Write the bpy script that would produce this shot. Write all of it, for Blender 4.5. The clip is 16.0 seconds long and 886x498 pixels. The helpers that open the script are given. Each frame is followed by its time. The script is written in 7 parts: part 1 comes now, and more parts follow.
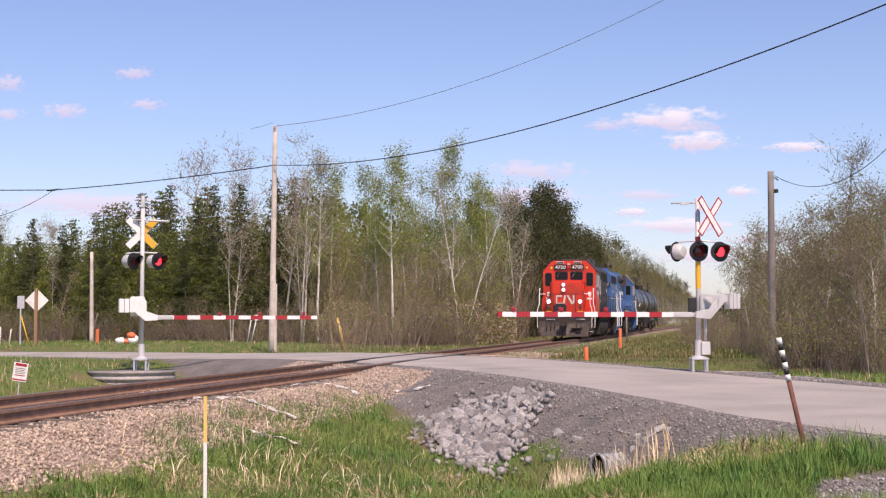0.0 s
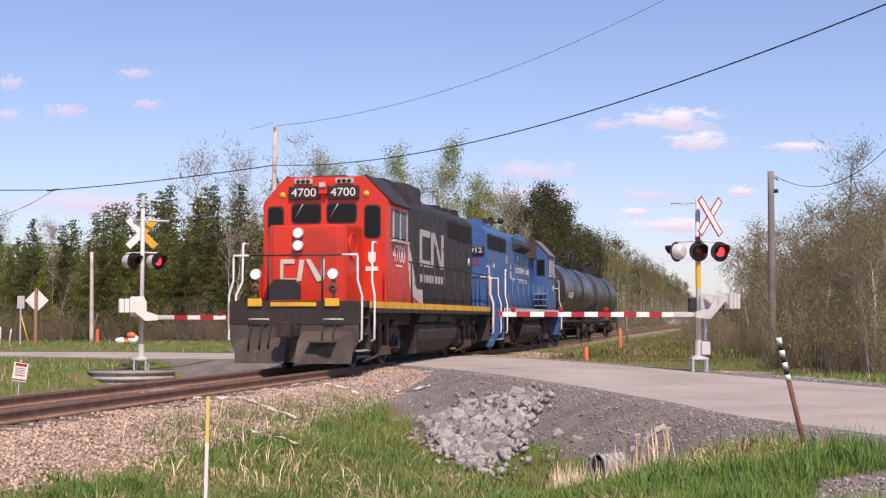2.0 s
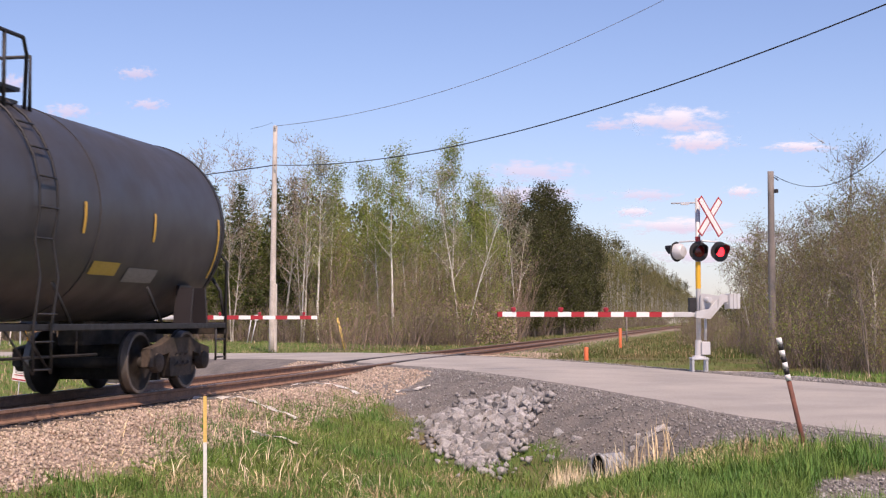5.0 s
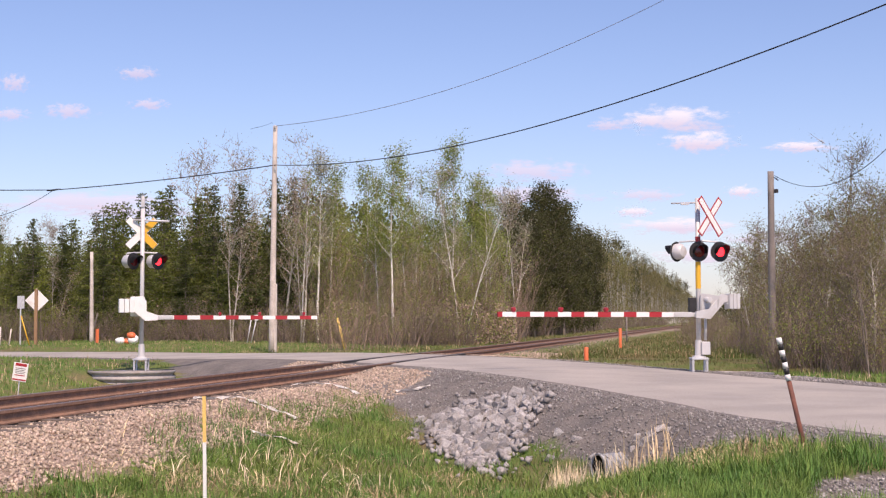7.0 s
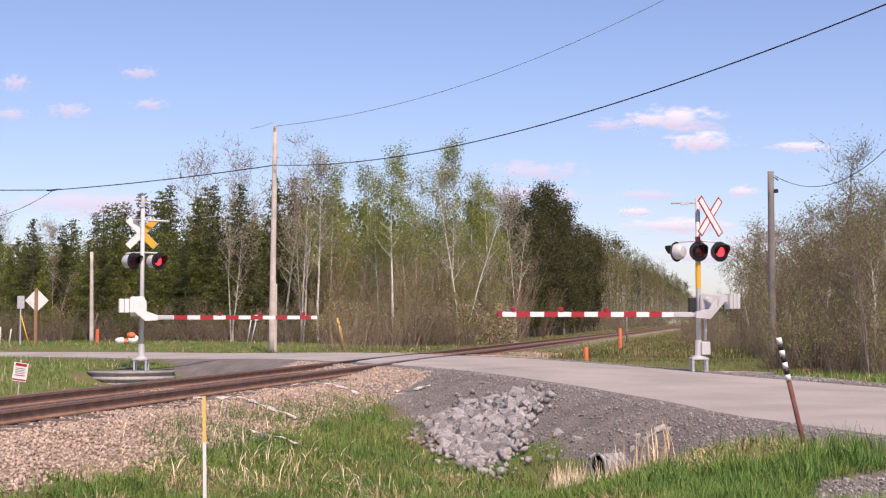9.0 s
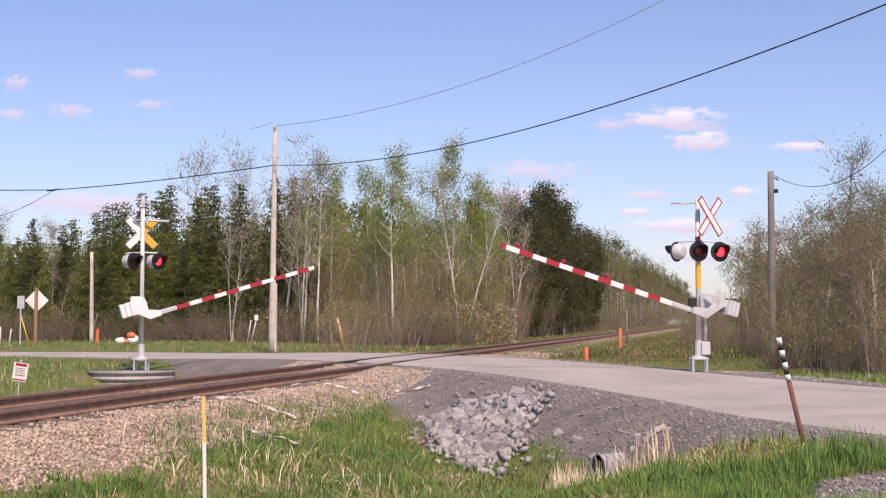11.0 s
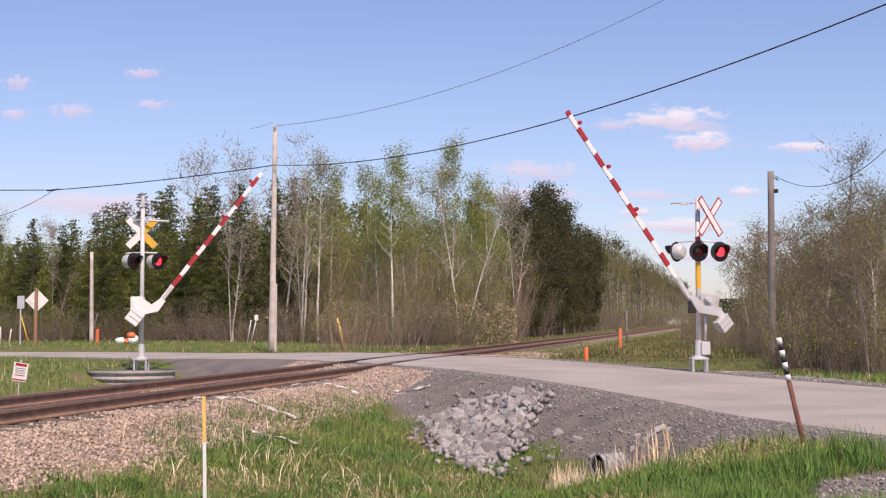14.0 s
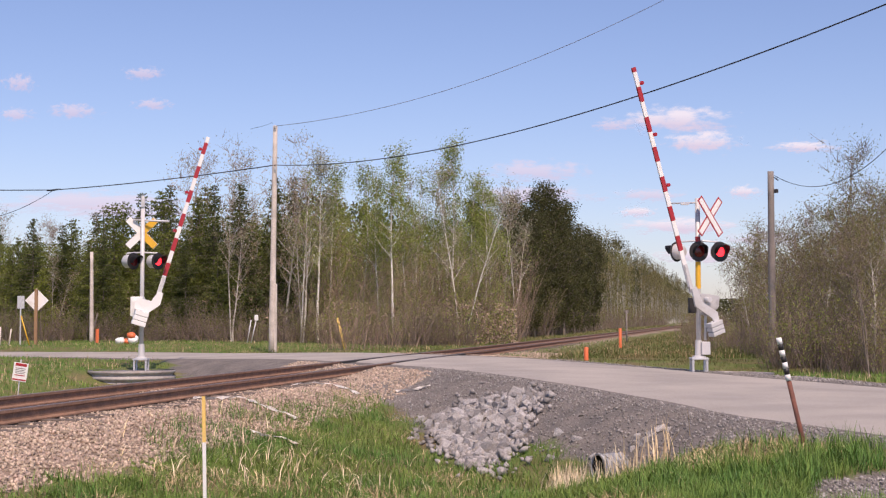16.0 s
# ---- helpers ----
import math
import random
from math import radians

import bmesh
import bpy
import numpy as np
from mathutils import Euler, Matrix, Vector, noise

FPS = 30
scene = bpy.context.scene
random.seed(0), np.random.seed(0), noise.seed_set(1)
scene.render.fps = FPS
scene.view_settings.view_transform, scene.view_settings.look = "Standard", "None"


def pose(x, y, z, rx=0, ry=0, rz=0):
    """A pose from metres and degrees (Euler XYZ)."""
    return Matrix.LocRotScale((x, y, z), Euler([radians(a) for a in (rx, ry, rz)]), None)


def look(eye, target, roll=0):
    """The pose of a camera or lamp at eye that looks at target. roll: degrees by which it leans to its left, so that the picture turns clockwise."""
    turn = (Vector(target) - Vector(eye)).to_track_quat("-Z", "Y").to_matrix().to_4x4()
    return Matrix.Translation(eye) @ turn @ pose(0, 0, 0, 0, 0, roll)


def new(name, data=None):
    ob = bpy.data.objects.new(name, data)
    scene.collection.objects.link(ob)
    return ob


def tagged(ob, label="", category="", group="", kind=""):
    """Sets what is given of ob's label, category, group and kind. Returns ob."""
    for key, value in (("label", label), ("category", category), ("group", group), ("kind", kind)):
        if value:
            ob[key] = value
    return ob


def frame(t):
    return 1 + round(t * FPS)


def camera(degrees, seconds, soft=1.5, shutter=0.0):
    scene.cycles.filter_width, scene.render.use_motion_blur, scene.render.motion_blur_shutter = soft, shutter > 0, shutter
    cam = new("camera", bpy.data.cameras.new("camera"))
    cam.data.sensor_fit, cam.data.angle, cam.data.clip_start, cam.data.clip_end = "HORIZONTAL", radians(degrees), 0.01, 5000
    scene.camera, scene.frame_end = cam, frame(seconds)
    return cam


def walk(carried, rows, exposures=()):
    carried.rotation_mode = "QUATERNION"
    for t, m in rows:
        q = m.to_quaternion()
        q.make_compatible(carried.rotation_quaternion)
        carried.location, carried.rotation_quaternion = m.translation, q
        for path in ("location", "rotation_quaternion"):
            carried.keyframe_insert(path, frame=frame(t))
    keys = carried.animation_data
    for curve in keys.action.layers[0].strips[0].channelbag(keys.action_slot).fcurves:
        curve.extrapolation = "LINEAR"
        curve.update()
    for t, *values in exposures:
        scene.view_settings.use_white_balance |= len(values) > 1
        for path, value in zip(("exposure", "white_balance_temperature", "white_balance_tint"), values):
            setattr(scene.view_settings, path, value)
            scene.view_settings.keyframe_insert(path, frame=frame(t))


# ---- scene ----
# Plan: z = 0 is the top of the rails; the camera stands at x = y = 0 and looks along +y.
EYE_Z = 1.10
TURN = radians(11.985)          # the track's bearing, clockwise from +y
TRACK_D = 9.50                  # the track's centre line, metres from the camera
U = Vector((math.sin(TURN), math.cos(TURN), 0.0))      # along the track, away
NEAR = Vector((math.cos(TURN), -math.sin(TURN), 0.0))  # across the track, to the camera's side
TRACK_RZ = 90 - 11.985

cam = camera(35.262, 16.0, soft=1.25, shutter=0.06)
EYE_POSE = pose(0, 0, EYE_Z, 90 + 2.881, 0, 0)
walk(cam, [(0.0, EYE_POSE), (16.0, EYE_POSE)], [(0.0, 0.06, 6500, 31), (4.2, 0.06, 6500, 31), (6.3, 0.08, 6500, 31), (12.0, 0.04, 6500, 31), (16.0, -0.07, 6500, 31)])


def on_track(s, q=0.0, z=0.0):
    """A place s metres along the track and q metres from its centre line to the camera's side."""
    v = U * s + NEAR * (q - TRACK_D)
    return Vector((v.x, v.y, z))


def track_coords(x, y):
    v = Vector((x, y, 0.0))
    return v.dot(U), v.dot(NEAR) + TRACK_D


# ---- light ----
SUN_TO = Vector((0.20, -0.66, 0.92)).normalized()     # from the ground to the sun
world = bpy.data.worlds.new("sky")
scene.world = world
world.use_nodes = True
wn = world.node_tree
sky = wn.nodes.new("ShaderNodeTexSky")
sky.sky_type = "NISHITA"
sky.sun_disc = False
sky.sun_elevation = math.asin(SUN_TO.z)
sky.sun_rotation = math.atan2(SUN_TO.x, SUN_TO.y)
sky.altitude = 100
sky.air_density, sky.dust_density, sky.ozone_density = 1.0, 0.6, 4.0
wn.links.new(sky.outputs[0], wn.nodes["Background"].inputs[0])
wn.nodes["Background"].inputs[1].default_value = 0.132
sun = new("sun", bpy.data.lights.new("sun", "SUN"))
sun.data.energy, sun.data.angle, sun.data.color = 4.7, radians(0.53), (1.0, 0.86, 0.63)
sun.matrix_world = look(SUN_TO * 100, (0, 0, 0))


# ---- clouds: thin far sheets that drift slowly ----
def cloud_material(seed, pink):
    m = bpy.data.materials.new("cloud")
    m.use_nodes = True
    nt = m.node_tree
    nt.nodes.remove(nt.nodes["Principled BSDF"])
    link, node = nt.links.new, nt.nodes.new
    tc = node("ShaderNodeTexCoord")
    n = node("ShaderNodeTexNoise")
    n.inputs["Scale"].default_value, n.inputs["Detail"].default_value, n.inputs["Roughness"].default_value = 2.6, 7.0, 0.62
    mp = node("ShaderNodeMapping")
    mp.inputs["Location"].default_value = (seed * 3.1, seed, 0)
    mp.inputs["Scale"].default_value = (1.6, 0.9, 1.0)
    link(tc.outputs["Object"], mp.inputs["Vector"])
    link(mp.outputs[0], n.inputs["Vector"])
    gr = node("ShaderNodeVectorMath")
    gr.operation = "LENGTH"
    link(tc.outputs["Object"], gr.inputs[0])
    a = node("ShaderNodeMath")
    a.operation = "MULTIPLY_ADD"
    link(n.outputs[0], a.inputs[0])
    a.inputs[1].default_value = 1.9
    a.inputs[2].default_value = -0.42
    s = node("ShaderNodeMath")
    s.operation = "SUBTRACT"
    link(a.outputs[0], s.inputs[0])
    link(gr.outputs["Value"], s.inputs[1])
    r = node("ShaderNodeMapRange")
    r.interpolation_type = "SMOOTHSTEP"
    for k, v in ((1, -0.25), (2, 0.42), (3, 0.0), (4, 0.62 if pink else 0.9)):
        r.inputs[k].default_value = v
    link(s.outputs[0], r.inputs[0])
    em = node("ShaderNodeEmission")
    # light and shade painted into the glow: sunlit tops, greyer pinkish undersides
    sp = node("ShaderNodeSeparateXYZ")
    link(tc.outputs["Object"], sp.inputs[0])
    up = node("ShaderNodeMapRange")
    up.inputs[1].default_value, up.inputs[2].default_value = -0.30, 0.25
    link(sp.outputs["Y"], up.inputs[0])
    tint = node("ShaderNodeMix")
    tint.data_type = "RGBA"
    tint.inputs[6].default_value = (0.80, 0.75, 0.82, 1) if not pink else (0.84, 0.75, 0.84, 1)
    tint.inputs[7].default_value = (1.0, 0.99, 0.97, 1) if not pink else (0.97, 0.89, 0.93, 1)
    link(up.outputs[0], tint.inputs[0])
    link(tint.outputs[2], em.inputs[0])
    em.inputs[1].default_value = 0.92 if not pink else 0.86
    tr = node("ShaderNodeBsdfTransparent")
    mx = node("ShaderNodeMixShader")
    link(r.outputs[0], mx.inputs[0])
    link(tr.outputs[0], mx.inputs[1])
    link(em.outputs[0], mx.inputs[2])
    link(mx.outputs[0], nt.nodes["Material Output"].inputs[0])
    return m


CLOUDS = []
CLOUD_FAR = 2400.0
PX = CLOUD_FAR / 2467.0
for k, (px, py, w, h, pink, drift) in enumerate(((402, -231, 130, 24, False, 8), (456, -192, 84, 20, False, 6), (634, -182, 80, 11, False, 10), (530, -102, 40, 11, False, 5), (336, -66, 44, 10, False, 8), (360, -40 - 56, 74, 12, True, 6), (160, -138, 120, 20, True, 6),
                                            (150, -95, 150, 20, True, 5), (420, -42, 130, 16, False, 6), (-552, -314, 46, 12, True, 18), (-528, -258, 44, 10, True, 12), (-672, -246, 58, 14, True, 14), (-772, -296, 38, 16, True, 18), (-776, -240, 44, 12, True, 16),
                                            (-640, -82, 220, 22, True, 6), (-560, -66, 160, 18, True, 6), (285, -220, 44, 10, True, 14), (560, -18, 90, 14, True, 4), (460, 10, 120, 16, False, 3))):
    bm = bmesh.new()
    bmesh.ops.create_grid(bm, x_segments=1, y_segments=1, size=1.25)
    me = bpy.data.meshes.new("cloud")
    bm.to_mesh(me)
    bm.free()
    me.materials.append(cloud_material(k + 1, pink))
    ob = new("cloud", me)
    ob.scale = (w * PX * 1.15, h * PX * 1.5, 1)
    far = CLOUD_FAR + 6.0 * k
    base = Vector((px * far / 2467.0, far, EYE_Z + (124 - py) * far / 2467.0))
    ob.matrix_basis = Matrix.LocRotScale(base, Euler((radians(90), 0, 0)), ob.scale)
    ob.visible_shadow = False
    tagged(ob, "small pinkish cloud in the pale blue sky" if pink else "small white fair-weather cloud low in the sky", "cloud", "clouds", "structure")
    CLOUDS.append((ob, base, drift * PX))


# ---- materials ----
def material(name, colour, rough=0.8, metal=0.0, vary=0.25, scale=6.0, bump=0.0, fine=60.0, second=None, mix=0.5,
             spread=0.12, per="", dirt=None, dirt_scale=1.2, dirt_at=0.58, gloss=0.5):
    """A surface with broad variation, grain and relief. second: another colour that breaks through in patches."""
    m = bpy.data.materials.new(name)
    m.use_nodes = True
    nt = m.node_tree
    b = nt.nodes["Principled BSDF"]
    b.inputs["Roughness"].default_value, b.inputs["Metallic"].default_value = rough, metal
    b.inputs["Specular IOR Level"].default_value = gloss
    link, node = nt.links.new, nt.nodes.new
    tc = node("ShaderNodeTexCoord")
    where = tc.outputs["Object"]

    def grain(sc, detail=4.0):
        n = node("ShaderNodeTexNoise")
        n.inputs["Scale"].default_value, n.inputs["Detail"].default_value = sc, detail
        link(where, n.inputs["Vector"])
        return n.outputs[0]

    def blend(fac, a, c, mode="MIX"):
        x = node("ShaderNodeMix")
        x.data_type, x.blend_type = "RGBA", mode
        for socket, value in ((x.inputs[0], fac), (x.inputs[6], a), (x.inputs[7], c)):
            if isinstance(value, (int, float)):
                socket.default_value = value
            elif isinstance(value, tuple):
                socket.default_value = (*value, 1.0)
            else:
                link(value, socket)
        return x.outputs[2]

    def ramp(value, lo, hi, out0=0.0, out1=1.0):
        r = node("ShaderNodeMapRange")
        for k, v in ((1, lo), (2, hi), (3, out0), (4, out1)):
            r.inputs[k].default_value = v
        link(value, r.inputs[0])
        return r.outputs[0]

    col = tuple(colour)
    broad = grain(scale)
    if second is not None:
        col = blend(ramp(broad, mix - spread, mix + spread), col, tuple(second))
    if per:
        if per == "object":
            rnd = node("ShaderNodeObjectInfo").outputs["Random"]
        else:
            rnd = node("ShaderNodeNewGeometry").outputs["Random Per Island"]
        hsv = node("ShaderNodeHueSaturation")
        link(ramp(rnd, 0, 1, 0.62, 1.35), hsv.inputs["Value"])
        w = node("ShaderNodeTexWhiteNoise")
        w.noise_dimensions = "1D"
        link(rnd, w.inputs["W"])
        link(ramp(w.outputs[0], 0, 1, 0.485, 0.515), hsv.inputs["Hue"])
        if isinstance(col, tuple):
            hsv.inputs["Color"].default_value = (*col, 1.0)
        else:
            link(col, hsv.inputs["Color"])
        col = hsv.outputs[0]
    light = blend(1.0, col, ramp(grain(fine), 0.25, 0.75, 1 - vary, 1 + vary), "MULTIPLY")
    if dirt is not None:
        light = blend(ramp(grain(dirt_scale, 6.0), dirt_at - 0.1, dirt_at + 0.16, 0.0, 0.8), light, tuple(dirt))
    link(light, b.inputs["Base Color"])
    if rough > 0.05:
        link(ramp(grain(scale * 2.3), 0.3, 0.7, max(0.03, rough - 0.1), min(1.0, rough + 0.1)), b.inputs["Roughness"])
    if bump:
        bp = node("ShaderNodeBump")
        bp.inputs["Strength"].default_value = bump
        bp.inputs["Distance"].default_value = 0.02
        link(grain(fine * 0.7, 6.0), bp.inputs["Height"])
        link(bp.outputs[0], b.inputs["Normal"])
    return m


def glowing(name, colour, strength):
    m = bpy.data.materials.new(name)
    m.use_nodes = True
    b = m.node_tree.nodes["Principled BSDF"]
    b.inputs["Base Color"].default_value = (*colour, 1)
    b.inputs["Emission Color"].default_value = (*colour, 1)
    b.inputs["Emission Strength"].default_value = strength
    b.inputs["Roughness"].default_value = 0.3
    return m


M = {
    "asphalt": material("asphalt", (0.385, 0.355, 0.315), 0.9, vary=0.22, scale=0.5, bump=0.35, fine=55, second=(0.31, 0.29, 0.26), dirt=(0.44, 0.405, 0.355), dirt_scale=0.35),
    "gravel": material("crushed_gravel", (0.17, 0.158, 0.147), 0.95, vary=0.6, scale=2.2, bump=1.0, fine=24, second=(0.22, 0.205, 0.20)),
    "gravel_stone": material("gravel_stone", (0.27, 0.255, 0.24), 0.85, vary=0.6, per="island", fine=40),
    "ballast": material("ballast", (0.33, 0.27, 0.235), 0.95, vary=0.5, scale=1.6, bump=1.0, fine=18, second=(0.27, 0.205, 0.165)),
    "ballast_stone": material("ballast_stone", (0.42, 0.33, 0.255), 0.9, vary=0.5, per="island", fine=30),
    "rock": material("quarried_rock", (0.33, 0.32, 0.315), 0.85, vary=0.6, per="object", scale=3, bump=0.6, fine=28, second=(0.42, 0.405, 0.385), mix=0.58, dirt=(0.24, 0.19, 0.14), dirt_at=0.64),
    "rail_side": material("rusty_rail", (0.285, 0.165, 0.108), 0.85, vary=0.3, scale=5, fine=50, second=(0.21, 0.125, 0.085)),
    "rail_head": material("polished_rail_head", (0.27, 0.20, 0.16), 0.45, metal=0.6, vary=0.15),
    "tie": material("creosoted_tie", (0.11, 0.085, 0.07), 0.9, vary=0.4, scale=3, bump=0.5, fine=30, second=(0.17, 0.14, 0.115)),
    "galv": material("galvanised_steel", (0.62, 0.63, 0.64), 0.45, metal=0.35, vary=0.12, scale=8, fine=60, second=(0.52, 0.53, 0.55)),
    "silver": material("silver_paint", (0.58, 0.58, 0.58), 0.45, metal=0.1, vary=0.08, scale=5, dirt=(0.42, 0.38, 0.33), dirt_scale=3, dirt_at=0.66),
    "white": material("white_paint", (0.80, 0.80, 0.78), 0.55, vary=0.06, scale=4, dirt=(0.55, 0.50, 0.44), dirt_scale=3, dirt_at=0.68),
    "black": material("matt_black_paint", (0.022, 0.021, 0.022), 0.55, vary=0.2, scale=6),
    "rubber": material("black_rubber", (0.03, 0.03, 0.03), 0.8, vary=0.2),
    "red": material("red_sheeting", (0.40, 0.028, 0.035), 0.4, vary=0.08),
    "yellow": material("yellow_sheeting", (0.74, 0.42, 0.03), 0.45, vary=0.08),
    "orange": material("orange_plastic", (0.75, 0.17, 0.06), 0.5, vary=0.1),
    "red_lens_lit": glowing("lit_red_lens", (1.0, 0.03, 0.035), 3.2),
    "red_lens": material("dark_red_lens", (0.13, 0.01, 0.012), 0.15, vary=0.1),
    "red_lens_small": glowing("small_red_lens", (0.35, 0.02, 0.03), 0.12),
    "lamp_lit": glowing("lit_headlamp", (1.0, 0.86, 0.66), 14.0),
    "pole": material("weathered_pole_wood", (0.64, 0.575, 0.515), 0.9, vary=0.25, scale=2, bump=0.4, fine=30, second=(0.50, 0.445, 0.395)),
    "pole_grey": material("grey_pole_wood", (0.25, 0.22, 0.20), 0.9, vary=0.25, scale=2, bump=0.4, fine=30, second=(0.20, 0.18, 0.165)),
    "cable": material("black_cable", (0.025, 0.027, 0.035), 0.6, vary=0.1),
}


# ---- building blocks ----
def mesh_of(name, bm, mats, smooth=False):
    me = bpy.data.meshes.new(name)
    bm.normal_update()
    bm.to_mesh(me)
    bm.free()
    for m in (mats if isinstance(mats, (list, tuple)) else [mats]):
        me.materials.append(m)
    if smooth:
        for p in me.polygons:
            p.use_smooth = True
        me.set_sharp_from_angle(angle=radians(38))
    return me


def part(name, bm, mats, parent=None, label="", smooth=False, at=None):
    """One mesh object, under a thing or under a part of it."""
    ob = new(name, mesh_of(name, bm, mats, smooth))
    ob.parent = parent
    if at is not None:
        ob.matrix_basis = at
    return tagged(ob, label) if label else ob


def empty(name, m, label, category, group="", kind=""):
    ob = new(name)
    ob.empty_display_size = 0.2
    ob.matrix_basis = m
    return tagged(ob, label, category, group, kind)


def add_box(bm, x0, x1, y0, y1, z0, z1, mat=0, bevel=0.0, at=None):
    vs = [bm.verts.new(p) for p in ((x0, y0, z0), (x1, y0, z0), (x1, y1, z0), (x0, y1, z0), (x0, y0, z1), (x1, y0, z1), (x1, y1, z1), (x0, y1, z1))]
    fs = [bm.faces.new([vs[i] for i in f]) for f in ((3, 2, 1, 0), (4, 5, 6, 7), (0, 1, 5, 4), (1, 2, 6, 5), (2, 3, 7, 6), (3, 0, 4, 7))]
    for f in fs:
        f.material_index = mat
    if at is not None:
        bmesh.ops.transform(bm, matrix=at, verts=vs)
    if bevel:
        es = list({e for f in fs for e in f.edges})
        r = bmesh.ops.bevel(bm, geom=es, offset=bevel, segments=2, affect="EDGES", profile=0.6)
        for f in r["faces"]:
            f.material_index = mat
    return vs


def add_tube(bm, a, b, r0, r1=None, n=10, mat=0, caps=True):
    """A round bar from a to b."""
    a, b = Vector(a), Vector(b)
    r1 = r0 if r1 is None else r1
    q = (b - a).to_track_quat("Z", "Y")
    rings = []
    for p, r in ((a, r0), (b, r1)):
        rings.append([bm.verts.new(p + q @ Vector((r * math.cos(k * 2 * math.pi / n), r * math.sin(k * 2 * math.pi / n), 0))) for k in range(n)])
    for k in range(n):
        f = bm.faces.new((rings[0][k], rings[0][(k + 1) % n], rings[1][(k + 1) % n], rings[1][k]))
        f.material_index, f.smooth = mat, True
    if caps:
        for ring in (rings[0][::-1], rings[1]):
            bm.faces.new(ring).material_index = mat


def add_path(bm, pts, r, n=8, mat=0):
    """A bent round bar through the points."""
    pts = [Vector(p) for p in pts]
    rings = []
    side = None
    for i, p in enumerate(pts):
        d = (pts[min(i + 1, len(pts) - 1)] - pts[max(i - 1, 0)]).normalized()
        if side is None:
            side = d.orthogonal().normalized()
        side = (side - d * side.dot(d)).normalized()
        up = d.cross(side)
        rr = r[i] if isinstance(r, (list, tuple)) else r
        rings.append([bm.verts.new(p + side * rr * math.cos(k * 2 * math.pi / n) + up * rr * math.sin(k * 2 * math.pi / n)) for k in range(n)])
    for a, b in zip(rings, rings[1:]):
        for k in range(n):
            f = bm.faces.new((a[k], a[(k + 1) % n], b[(k + 1) % n], b[k]))
            f.material_index, f.smooth = mat, True
    bm.faces.new(rings[0][::-1]).material_index = mat
    bm.faces.new(rings[-1]).material_index = mat


def add_lathe(bm, profile, axis="Z", n=24, mat=0, at=None):
    """A turned body: profile of (along, radius); ends with radius 0 are closed."""
    made, rings = [], []
    for h, r in profile:
        if r < 1e-6:
            v = bm.verts.new((0, 0, h))
            made.append(v)
            rings.append([v])
        else:
            ring = [bm.verts.new((r * math.cos(k * 2 * math.pi / n), r * math.sin(k * 2 * math.pi / n), h)) for k in range(n)]
            made += ring
            rings.append(ring)
    for a, b in zip(rings, rings[1:]):
        for k in range(n):
            k2 = (k + 1) % n
            if len(a) == 1 and len(b) == 1:
                continue
            if len(a) == 1:
                f = bm.faces.new((a[0], b[k2], b[k]))
            elif len(b) == 1:
                f = bm.faces.new((a[k], a[k2], b[0]))
            else:
                f = bm.faces.new((a[k], a[k2], b[k2], b[k]))
            f.material_index, f.smooth = mat, True
    turn = {"Z": Matrix.Identity(4), "X": Matrix.Rotation(radians(90), 4, "Y"), "Y": Matrix.Rotation(radians(-90), 4, "X")}[axis]
    bmesh.ops.transform(bm, matrix=(at if at is not None else Matrix.Identity(4)) @ turn, verts=made)
    return made


def add_prism(bm, outline, y0, y1, mat=0, at=None):
    """A plate: an outline in x, z, pushed from y0 to y1."""
    a = [bm.verts.new((x, y0, z)) for x, z in outline]
    b = [bm.verts.new((x, y1, z)) for x, z in outline]
    n = len(a)
    fs = [bm.faces.new(a), bm.faces.new(b[::-1])]
    for k in range(n):
        fs.append(bm.faces.new((a[(k + 1) % n], a[k], b[k], b[(k + 1) % n])))
    for f in fs:
        f.material_index = mat
    bmesh.ops.recalc_face_normals(bm, faces=fs)
    if at is not None:
        bmesh.ops.transform(bm, matrix=at, verts=a + b)
    return a + b


def B():
    return bmesh.new()


M["galv_wire"] = material("grey_wire", (0.20, 0.21, 0.26), 0.6, vary=0.1)
M["post_brown"] = material("brown_sign_post", (0.30, 0.18, 0.10), 0.85, vary=0.25, scale=3)
M["rust_red"] = material("rust_red_steel", (0.20, 0.075, 0.05), 0.8, vary=0.25, scale=5, second=(0.14, 0.06, 0.045))
M["yellow_pale"] = material("pale_yellow_paint", (0.80, 0.55, 0.16), 0.6, vary=0.12)
M["grass"] = material("grass_blades", (0.085, 0.195, 0.036), 0.65, vary=0.22, scale=0.7, second=(0.16, 0.235, 0.048), per="island", gloss=0.3)
M["straw"] = material("dry_straw", (0.56, 0.44, 0.27), 0.8, vary=0.2, scale=0.8, second=(0.44, 0.33, 0.19), per="island", gloss=0.2)
M["fabric"] = material("white_geotextile", (0.84, 0.81, 0.77), 0.9, vary=0.2, scale=8)
M["stalk"] = material("bleached_stalks", (0.70, 0.60, 0.42), 0.8, vary=0.2, scale=0.8, second=(0.58, 0.45, 0.28), per="island", gloss=0.2)
# dry brown mixed in; the green is also darkened for the trees' shade
M["rough_grass"] = material("rough_shaded_grass", (0.095, 0.14, 0.035), 0.75, vary=0.25, scale=0.5, second=(0.17, 0.135, 0.065), per="island", gloss=0.2)
M["rubble"] = material("broken_grey_stone", (0.30, 0.285, 0.275), 0.9, vary=0.3, per="island", fine=30)


